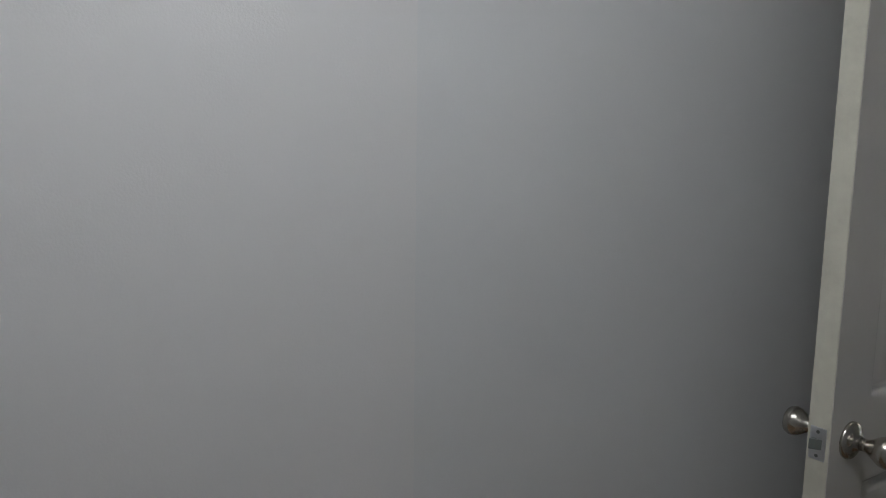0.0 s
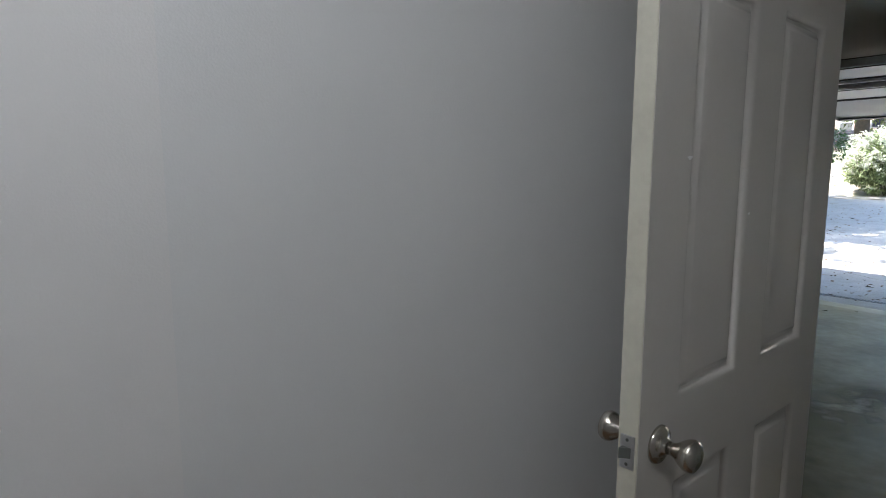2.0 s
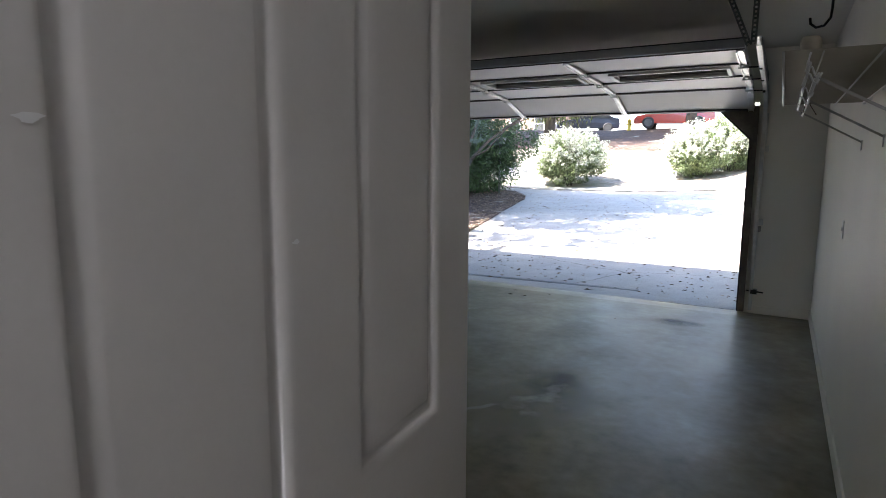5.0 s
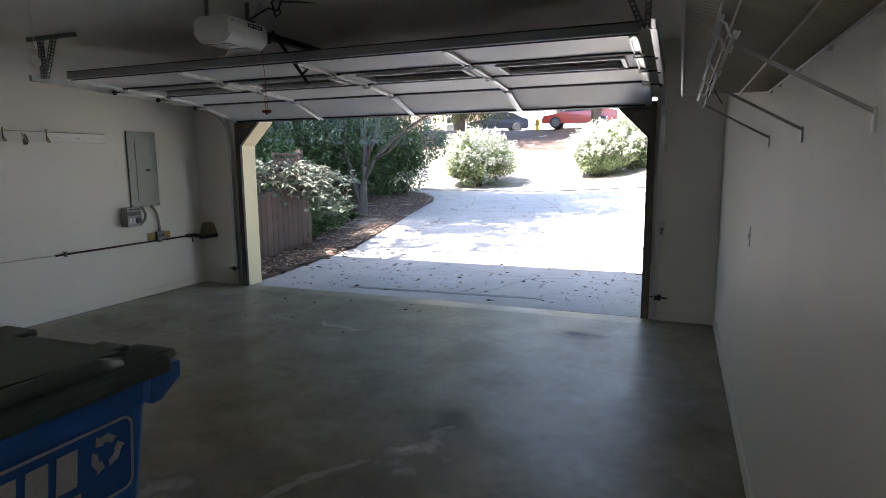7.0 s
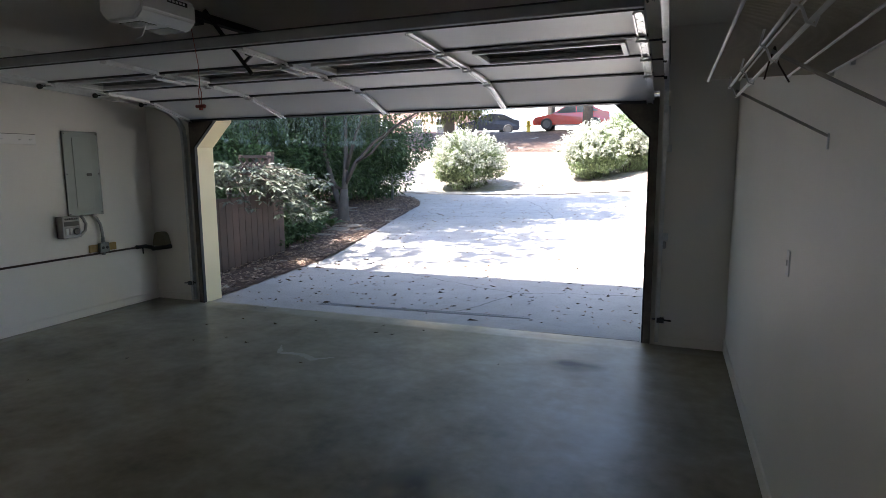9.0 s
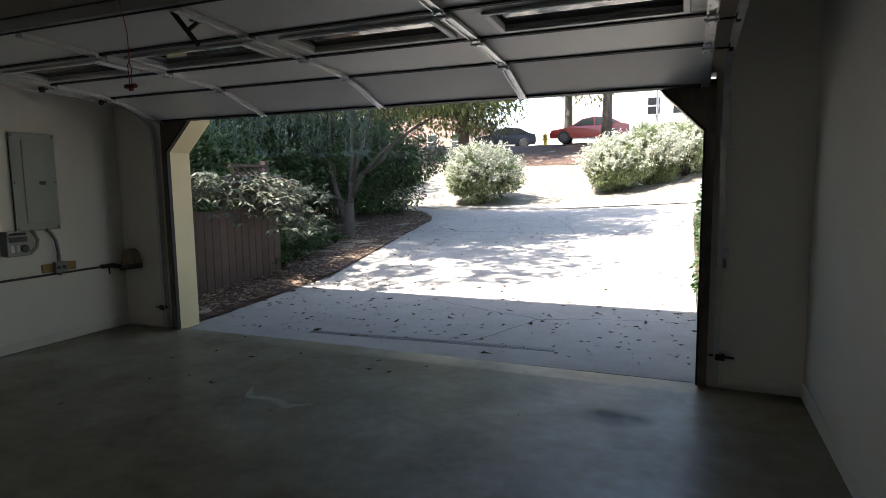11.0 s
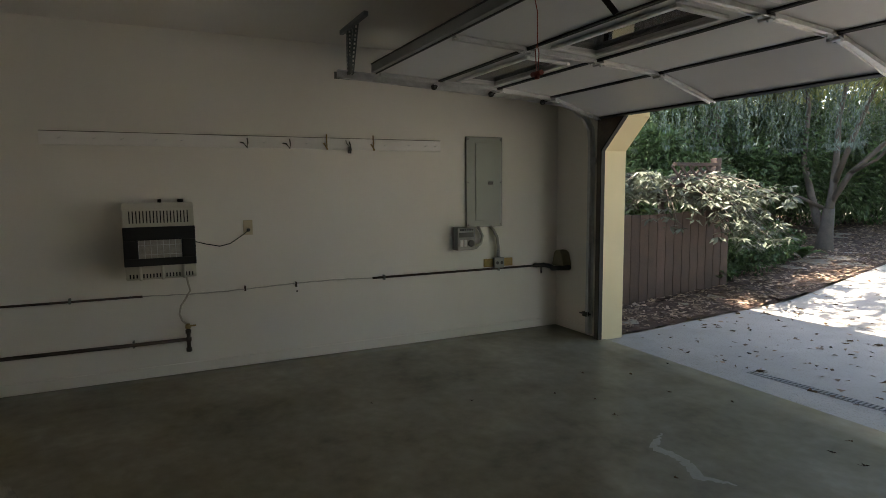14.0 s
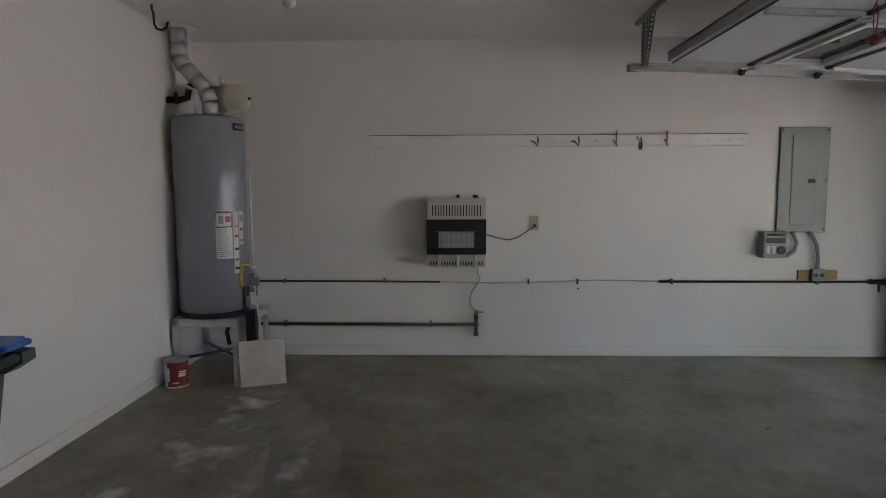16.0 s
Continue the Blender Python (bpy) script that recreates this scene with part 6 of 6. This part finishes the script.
def opener():
    X = -3.27
    t = thing("garage_door_opener", "white ceiling-hung garage door opener motor unit", "door opener", (X, 3.25, 2.48))
    y0, y1, z0, z1 = 3.1, 3.5, 2.375, 2.55
    b = bmnew()
    sec = [(X - 0.155, z1 - 0.03), (X - 0.12, z1), (X + 0.12, z1), (X + 0.155, z1 - 0.03), (X + 0.155, z0 + 0.05), (X + 0.1, z0), (X - 0.1, z0), (X - 0.155, z0 + 0.05)]
    prism(b, sec, "y", y0, y1)
    bmesh.ops.bevel(b, geom=b.edges[:], offset=0.012, segments=3, affect="EDGES")
    body = part("housing", b, M_WHITE, t)
    b = bmnew()
    box(b, X - 0.08, X + 0.08, y0 + 0.06, y0 + 0.17, z0 - 0.002, z0 + 0.004)
    part("vent", b, M_BLACK, body)
    for i in range(6):
        b = bmnew()
        box(b, X - 0.078, X + 0.078, y0 + 0.065 + i * 0.018, y0 + 0.071 + i * 0.018, z0 - 0.005, z0 - 0.001)
        part("vent_rib", b, M_WHITE, body)
    b = bmnew()
    box(b, X - 0.09, X + 0.09, y1 - 0.16, y1 - 0.03, z0 - 0.004, z0 + 0.002, 0.002)
    part("lens", b, M_CONDUIT, body, "translucent lamp lens")
    b = bmnew()
    box(b, X + 0.155, X + 0.157, y1 - 0.22, y1 - 0.07, z0 + 0.12, z0 + 0.145)
    part("name_plate", b, M_BLACK, body, "black name plate")
    for i in range(5):
        b = bmnew()
        box(b, X + 0.157, X + 0.158, y1 - 0.21 + i * 0.026, y1 - 0.193 + i * 0.026, z0 + 0.127, z0 + 0.138)
        part("name_bar", b, M_WHITE, body)
    for yy, xx in ((y0 + 0.08, X - 0.1), (y1 - 0.1, X + 0.06)):
        b = bmnew()
        box(b, xx - 0.016, xx + 0.016, yy - 0.002, yy + 0.002, z1 - 0.01, ZC)
        for j in range(5):
            lathe(b, [(0.005, 0), (0.005, 0.001)], (xx, yy + 0.002, z1 + 0.03 + j * 0.04), "y", 6)
        part("hanger", b, M_GREYSTEEL, t)
        b = bmnew()
        box(b, xx - 0.05, xx + 0.05, yy - 0.02, yy + 0.02, z1 - 0.004, z1 + 0.012, 0.004)
        part("mount", b, M_BLACK, t)
    b = bmnew()
    m = Matrix.Translation((X + 0.1, y1 - 0.06, 2.6)) @ Matrix.Rotation(radians(28), 4, "Y")
    box(b, -0.014, 0.014, -0.002, 0.002, -0.1, 0.1, m=m)
    part("hanger", b, M_STEEL, t)
    b = bmnew()
    box(b, X - 0.03, X + 0.03, y1, 6.0, 2.5, 2.545, 0.004)
    part("rail", b, M_BLACK, t, "black drive rail")
    b = bmnew()
    box(b, X - 0.035, X + 0.035, 3.52, 3.7, 2.465, 2.5, 0.006)
    part("trolley", b, M_BLACK, t)
    b = bmnew()
    m = Matrix.Translation((-3.17, 3.84, 2.375)) @ (Vector((-3.12, 3.99, 2.2)) - Vector((-3.22, 3.69, 2.55))).to_track_quat("Z", "X").to_matrix().to_4x4()
    box(b, -0.014, 0.014, -0.003, 0.003, -0.24, 0.24, 0.002, m=m)
    box(b, -0.003, 0.003, -0.016, 0.016, -0.21, 0.04, 0.002, m=m)
    tube(b, [(-3.14, 3.94, 2.265), (-3.11, 4.0, 2.325)], 0.011, 6)
    box(b, -3.15, -3.07, 3.965, 4.03, 2.318, 2.331, 0.003)
    part("arm", b, M_BLACK, t, "bent black door arm")
    # wiring
    b = bmnew()
    tube(b, [(X + 0.02, y1 - 0.1, z1), (X + 0.2, y1 - 0.05, z1 + 0.1), (X + 0.32, y1 - 0.1, z1 + 0.06), (X + 0.36, y1 - 0.1, z1 + 0.14), (X + 0.33, y1 - 0.1, ZC)], 0.006, 8)
    tube(b, [(X + 0.30, y1 - 0.1, ZC), (X + 0.27, y1 - 0.1, z1 + 0.12), (X + 0.3, y1 - 0.1, z1 + 0.02), (X + 0.34, y1 - 0.1, z1 + 0.04), (X + 0.33, y1 - 0.1, z1 + 0.12), (X + 0.5, y1 + 0.1, ZC)], 0.006, 8)
    part("wire", b, M_BLACK, t, "looped black wire")
    b = bmnew()
    tube(b, [(X + 0.02, y0 + 0.15, z0), (X + 0.01, y0 + 0.13, z0 - 0.06), (X - 0.03, y0 + 0.1, z0 - 0.09)], 0.0025, 6)
    part("antenna", b, M_WHITE, t)


opener()
c = thing("release_cord", "red emergency release cord with a red handle", "cord", (-3.38, 3.76, 2.44))
kx, ky = -3.36, 3.76
b = bmnew()
tube(b, [(kx + 0.05, ky - 0.1, 2.47), (kx, ky, 2.24), (kx + 0.002, ky, 2.1)], 0.0022, 6)
tube(b, [(kx, ky, 2.1), (kx - 0.012, ky, 2.08), (kx - 0.006, ky, 1.985)], 0.0022, 6)
tube(b, [(kx, ky, 2.1), (kx + 0.014, ky, 2.06), (kx + 0.008, ky, 1.985)], 0.0022, 6)
part("string", b, M_CORD, c)
b = bmnew()
tube(b, [(kx - 0.035, ky, 1.975), (kx + 0.035, ky, 1.975)], 0.012, 8)
box(b, kx - 0.01, kx + 0.012, ky - 0.008, ky + 0.008, 1.95, 1.975, 0.004)
part("handle", b, M_CORD, c, "red plastic handle")


# ---- wire shelf on the east wall ----
# White of the shelf greyed for its brackets, shadow put into the colour.
M_BRACKET = mat("shadowed_white_bracket", (0.45, 0.44, 0.42), 0.5, var=0.08, scale=9)


def wire_shelf():
    ya, yb, x0, x1, z = 1.08, 2.95, -0.332, XR - 0.008, 1.875
    t = thing("wire_shelf", "white wire shelf with hanging rod and brackets", "shelf", (0.0, 2.0, z))
    for x, dz, r in ((x0, 0, 0.004), (x0 + 0.10, -0.004, 0.0025), (-0.09, -0.006, 0.0035), (x1 - 0.004, 0, 0.0035)):
        b = bmnew()
        tube(b, [(x, ya, z + dz), (x, yb, z + dz)], r, 8)
        part("long_wire", b, M_WHITE, t)
    dusty = mat("dusty_wire", (0.5, 0.46, 0.38), 0.5, var=0.1)
    b = bmnew()
    tube(b, [(x0, 0, z + 0.004), (x1, 0, z + 0.004)], 0.0019, 4)
    b.transform(Matrix.Translation((0.0, -2.0, -z)))
    shared = mesh_of("cross_wire", b, dusty)
    n = 148
    for i in range(n):
        w = new("cross_wire", shared)
        w.parent = t
        w.location = (0, ya + 0.006 + (yb - ya - 0.012) * i / (n - 1), 0)
    for x, zz in ((-0.262, z - 0.028), (-0.238, z - 0.06)):
        b = bmnew()
        tube(b, [(x, ya + 0.04, zz), (x, yb, zz)], 0.0045, 8)
        part("rod", b, M_WHITE, t)
    for y in (ya + 0.05, 1.29, 1.7, 2.09, 2.5, 2.89):
        b = bmnew()
        tube(b, [(-0.262, y, z + 0.003), (-0.269, y, z - 0.03), (-0.255, y, z - 0.04), (-0.246, y, z - 0.064), (-0.234, y, z - 0.07), (-0.23, y, z - 0.056)], 0.0028, 6)
        part("rod_hook", b, M_WHITE, t)
    for y in (1.29, 2.09, 2.89):
        b = bmnew()
        P, Q = Vector((-0.245, y, z - 0.045)), Vector((XR - 0.003, y, 1.668))
        dv = Q - P
        m = Matrix.Translation((P + Q) / 2) @ dv.to_track_quat("Z", "Y").to_matrix().to_4x4()
        box(b, -0.0015, 0.0015, -0.0045, 0.0045, -dv.length / 2, dv.length / 2, m=m)
        box(b, -0.0045, 0.0045, -0.0012, 0.0012, -dv.length / 2, dv.length / 2, m=m)
        br = part("bracket", b, M_BRACKET, t, "white steel bracket greyed as if in shadow")
        b = bmnew()
        box(b, XR - 0.006, XR, y - 0.006, y + 0.006, 1.625, 1.678, 0.002)
        part("foot_plate", b, M_STEEL, br)
    for y in (1.3, 1.75, 2.2, 2.65, 2.9):
        b = bmnew()
        box(b, XR - 0.014, XR, y - 0.012, y + 0.012, z - 0.012, z + 0.014, 0.003)
        part("wall_clip", b, M_WHITE, t)
    b = bmnew()
    tube(b, [(-0.235, 2.12, z - 0.03), (-0.245, 2.13, z - 0.07), (-0.25, 2.14, z - 0.1)], 0.002, 6)
    tube(b, [(-0.235, 2.12, z - 0.03), (-0.225, 2.12, z - 0.07), (-0.2, 2.13, z - 0.11)], 0.002, 6)
    part("wire_tie", b, M_PIPE, t, "brown wire tie")


wire_shelf()
b = bmnew()
lathe(b, [(0.024, 0), (0.028, 0.006), (0.029, 0.042), (0.023, 0.054), (0.008, 0.057)], (-0.262, 1.22, 1.883), sides=20)
solo("paper_tub", b, mat("cream_tub", (0.6, 0.55, 0.45), 0.5, var=0.1), "cream plastic tub standing on the wire shelf", "tub")
sw = thing("wall_plate", "narrow white switch plate on the wall", "switch plate", (XR, 3.43, 1.15))
b = bmnew()
box(b, XR - 0.006, XR, 3.40, 3.46, 1.1, 1.21, 0.002)
part("plate", b, M_WHITE, sw)
b = bmnew()
box(b, XR - 0.012, XR - 0.006, 3.422, 3.438, 1.145, 1.17, 0.002)
part("toggle", b, M_WHITE, sw)
# sensor and angle beside the east track
b = bmnew()
box(b, OR + 0.11, OR + 0.15, YD - 0.03, YD - 0.001, 1.72, 2.05, 0.003)
solo("track_plate", b, M_STEEL, "perforated steel plate on the door wall", "plate")
b = bmnew()
box(b, OR + 0.1, OR + 0.16, YD - 0.05, YD - 0.001, 0.85, 0.91, 0.006)
solo("door_sensor", b, M_CONDUIT, "small grey door safety sensor box", "sensor")


# ---- wheeled bins ----
def wheeled_bin(x, y, body_m, lid_m, label, handle_m, marks, size):
    """Origin at the floor; the handle side looks to +y, the printed side to +x."""
    t = thing("wheeled_bin", label, "waste bin", Matrix.Translation((x, y, 0)) @ Matrix.Diagonal((*size, 1)), group="wheeled bins")
    H = 1.0
    b = bmnew()
    rings = []
    for z, hx, y0, y1 in ((0.05, 0.25, -0.28, 0.24), (0.3, 0.275, -0.31, 0.28), (0.935, 0.333, -0.373, 0.338), (0.94, 0.345, -0.385, 0.35), (H, 0.35, -0.39, 0.355)):
        r = 0.06
        ring = []
        for cxx, cyy, a0 in ((hx - r, y1 - r, 0), (-hx + r, y1 - r, 90), (-hx + r, y0 + r, 180), (hx - r, y0 + r, 270)):
            for k in range(5):
                a = radians(a0 + 22.5 * k)
                ring.append(b.verts.new((cxx + r * math.cos(a), cyy + r * math.sin(a), z)))
        rings.append(ring)
    n = len(rings[0])
    for p, q in zip(rings, rings[1:]):
        for i in range(n):
            f = b.faces.new((p[i], p[(i + 1) % n], q[(i + 1) % n], q[i]))
    b.faces.new(rings[0][::-1])
    b.faces.new(rings[-1])
    tub = part("tub", b, body_m, t, local=True)
    b = bmnew()
    for s in (-1, 1):
        prism(b, [(0.33, 0.925), (0.36, 0.925), (0.43, 0.968), (0.43, 1.008), (0.33, 1.008)], "x", s * 0.3 - 0.035, s * 0.3 + 0.035)
    tube(b, [(-0.3, 0.405, 0.985), (0.3, 0.405, 0.985)], 0.018, 10)
    part("handle", b, handle_m, tub, "moulded handle", local=True)
    b = bmnew()
    box(b, -0.375, 0.375, -0.43, 0.37, 1.0, 1.045, 0.012)
    prism(b, [(-0.41, 1.04), (0.33, 1.04), (0.30, 1.06), (-0.2, 1.078), (-0.37, 1.07)], "x", -0.27, 0.27)
    for s in (-1, 1):
        tube(b, [(s * 0.305, -0.36, 1.048), (s * 0.305, 0.2, 1.05), (s * 0.305, 0.26, 1.036)], 0.026, 10)
        box(b, s * 0.19 - 0.05, s * 0.19 + 0.05, 0.18, 0.36, 1.045, 1.059, 0.006)
    bmesh.ops.recalc_face_normals(b, faces=b.faces[:])
    lid = part("lid", b, lid_m, t, "moulded lid", local=True)
    for s in (-1, 1):
        b = bmnew()
        box(b, s * 0.27 - 0.07, s * 0.27 + 0.07, 0.34, 0.42, 1.02, 1.045, 0.01)
        part("hinge", b, lid_m, lid, local=True)
    for s in (-1, 1):
        b = bmnew()
        lathe(b, [(0.1, -0.025), (0.125, -0.02), (0.125, 0.02), (0.1, 0.025)], (s * 0.29, 0.26, 0.125), "x", 24)
        part("wheel", b, M_RUBBER, t, "black rubber wheel", local=True)
    b = bmnew()
    tube(b, [(-0.29, 0.26, 0.125), (0.29, 0.26, 0.125)], 0.012, 8)
    part("axle", b, M_STEEL, t, local=True)
    if marks:
        # printed panel on the leaning side: local u along +y, v up the side
        lean = math.atan2(0.058, 0.635)
        m = Matrix.Translation((0.276, 0, 0.3)) @ Matrix.Rotation(lean, 4, "Y")

        def mark(name, pts, lift=0.0015):
            b = bmnew()
            prism(b, pts, "x", lift, lift + 0.001)
            b.transform(m)
            part(name, b, M_WHITE_PRINT, tub, local=True)

        def rounded(a0, a1, c0, c1, r):
            P = []
            for cu, cv, start in ((a1 - r, c1 - r, 0), (a0 + r, c1 - r, 90), (a0 + r, c0 + r, 180), (a1 - r, c0 + r, 270)):
                P += [(cu + r * math.cos(radians(start + 18 * k)), cv + r * math.sin(radians(start + 18 * k))) for k in range(6)]
            return P

        outer, inner = rounded(-0.26, 0.268, 0.44, 0.63, 0.03), rounded(-0.253, 0.261, 0.447, 0.623, 0.024)
        b = bmnew()
        ro = [[b.verts.new((h, *p)) for p in outer] for h in (0.0015, 0.0025)]
        ri = [[b.verts.new((h, *p)) for p in inner] for h in (0.0015, 0.0025)]
        n = len(outer)
        for k in range(n):
            q = (k + 1) % n
            b.faces.new((ro[1][k], ro[1][q], ri[1][q], ri[1][k]))
            b.faces.new((ro[0][k], ro[0][q], ro[1][q], ro[1][k]))
            b.faces.new((ri[0][q], ri[0][k], ri[1][k], ri[1][q]))
        b.transform(m)
        part("print_border", b, M_WHITE_PRINT, tub, local=True)
        for u in (-0.22, -0.15, -0.08, -0.01, 0.06):
            mark("print_block", [(u, 0.515), (u + 0.052, 0.515), (u + 0.056, 0.602), (u + 0.006, 0.602)])
        for i in range(5):
            u = -0.07 + i * 0.04
            mark("print_bar", [(u, 0.466), (u + 0.031, 0.466), (u + 0.031, 0.494), (u, 0.494)])
        for k in range(3):
            a = radians(90 + 120 * k)
            cu, cv = 0.19, 0.562
            P = []
            for rr, da in ((0.04, -48), (0.044, -10), (0.044, 24), (0.054, 28), (0.036, 52), (0.02, 20), (0.026, 18), (0.024, -8), (0.023, -44)):
                P.append((cu + rr * math.cos(a + radians(da)), cv + rr * math.sin(a + radians(da))))
            mark("print_arrow", P)
        for i in range(2):
            mark("print_bar", [(0.15 + i * 0.04, 0.3), (0.18 + i * 0.04, 0.3), (0.18 + i * 0.04, 0.325), (0.15 + i * 0.04, 0.325)])
    return t


M_WHITE_PRINT = mat("white_print", (0.55, 0.55, 0.55), 0.6, var=0.12, scale=30)
M_BINBLUE = mat("blue_bin_plastic", (0.025, 0.15, 0.52), 0.42, var=0.08, scale=6, fine=140, bump=0.08)
M_BINGREEN = mat("dark_green_bin_plastic", (0.06, 0.095, 0.08), 0.45, var=0.12, scale=6, fine=140, bump=0.1)
wheeled_bin(-1.9, 0.565, M_BINBLUE, M_BINGREEN, "blue wheeled recycling bin with a dark green lid", M_BINBLUE, True, (1.0, 0.98, 1.04))
wheeled_bin(-2.76, 0.44, M_BINGREEN, M_BINBLUE, "dark green wheeled bin with a blue lid", M_BINGREEN, False, (0.9, 0.88, 0.9))

# ---- stains on the slab ----
def lime_bloom(name, colour):
    """Thin pale bloom, densest in the middle and broken up towards the rim."""
    m = mat(name, colour, 0.55, var=0.25, scale=8, fine=80)
    nt = m.node_tree
    N = nt.nodes.new
    tc, sep, geo = N("ShaderNodeTexCoord"), N("ShaderNodeVectorMath"), N("ShaderNodeNewGeometry")
    sep.operation = "MULTIPLY_ADD"
    sep.inputs[1].default_value, sep.inputs[2].default_value = (2, 2, 0), (-1, -1, 0)
    link(nt, tc.outputs["Generated"], sep.inputs[0])
    far_out = N("ShaderNodeVectorMath")
    far_out.operation = "LENGTH"
    link(nt, sep.outputs["Vector"], far_out.inputs[0])
    fall, patch = N("ShaderNodeMapRange"), N("ShaderNodeMapRange")
    fall.inputs["From Min"].default_value, fall.inputs["From Max"].default_value = 0.95, 0.2
    link(nt, far_out.outputs["Value"], fall.inputs["Value"])
    tex = N("ShaderNodeTexNoise")
    tex.inputs["Scale"].default_value, tex.inputs["Detail"].default_value = 5.5, 6
    link(nt, geo.outputs["Position"], tex.inputs["Vector"])
    patch.inputs["From Min"].default_value, patch.inputs["From Max"].default_value, patch.inputs["To Max"].default_value = 0.3, 0.66, 0.9
    link(nt, tex.outputs["Fac"], patch.inputs["Value"])
    mul = N("ShaderNodeMath")
    mul.operation = "MULTIPLY"
    link(nt, fall.outputs[0], mul.inputs[0])
    link(nt, patch.outputs[0], mul.inputs[1])
    link(nt, mul.outputs[0], nt.nodes["Principled BSDF"].inputs["Alpha"])
    return m


M_BLOOM = lime_bloom("lime_bloom", (0.52, 0.49, 0.44))
M_DAMP = lime_bloom("oil_bloom", (0.1, 0.09, 0.072))


def bloom(name, x, y, rx, ry, turn, material=M_BLOOM, label="pale lime bloom on the slab"):
    b = bmnew()
    c, s = math.cos(turn), math.sin(turn)
    ring = []
    for k in range(32):
        a = k * math.pi / 16
        u, v = rx * math.cos(a), ry * math.sin(a)
        ring.append(b.verts.new((x + u * c - v * s, y + u * s + v * c, slab_z(x, y) + 0.0025)))
    b.faces.new(ring)
    structure(name, b, material, label, "stain")


bloom("stain_2", -4.4, 0.85, 1.1, 0.6, 0.25)
bloom("stain_8", -4.95, 0.8, 0.75, 0.42, 0.5)
bloom("stain_11", -4.1, 1.45, 0.85, 0.2, 0.25)
bloom("stain_12", -3.7, 0.55, 0.6, 0.35, -0.2)
bloom("stain_4", -3.6, 1.2, 0.95, 0.42, 0.1)
bloom("stain_6", -2.6, 1.6, 0.9, 0.4, 0.8)
bloom("stain_9", -1.6, 2.6, 0.7, 0.35, 1.2)
bloom("stain_5", -1.1, 5.2, 0.3, 0.16, 0.2, M_DAMP, "dark oily stain on the slab")
bloom("stain_10", -1.6, 3.0, 0.22, 0.3, 0.3, M_DAMP, "dark oily stain on the slab")
M_PALE = mat("pale_lime_stain", (0.36, 0.335, 0.285), 0.5, var=0.2, scale=6, fine=60)


def splash(name, keys, w, material, label):
    b = bmnew()
    pts = wander(keys, 9, 0.012)
    L, R = [], []
    n = len(pts)
    for i, (qx, qy) in enumerate(pts):
        q, p = pts[min(i + 1, n - 1)], pts[max(i - 1, 0)]
        d = Vector((q[0] - p[0], q[1] - p[1], 0)).normalized()
        s = Vector((-d.y, d.x, 0)) * w * (0.15 + math.sin(math.pi * (i + 0.4) / n)) * random.uniform(0.5, 1.1)
        L.append(b.verts.new((qx + s.x, qy + s.y, slab_z(qx, qy) + 0.0015)))
        R.append(b.verts.new((qx - s.x, qy - s.y, slab_z(qx, qy) + 0.0015)))
    for i in range(n - 1):
        b.faces.new((L[i], R[i], R[i + 1], L[i + 1]))
    structure(name, b, material, label, "stain")


splash("stain_1", [(-3.62, 4.86), (-3.52, 4.68), (-3.3, 4.7), (-3.15, 4.62), (-3.0, 4.72)], 0.035, M_PALE, "pale curled stain on the slab")
splash("stain_3", [(-3.3, 1.15), (-3.9, 1.24), (-4.35, 1.2)], 0.04, M_PALE, "pale smeared stain on the slab")
splash("stain_7", [(-2.15, 1.75), (-2.0, 2.2), (-1.75, 2.5)], 0.03, M_PALE, "pale streak on the slab")
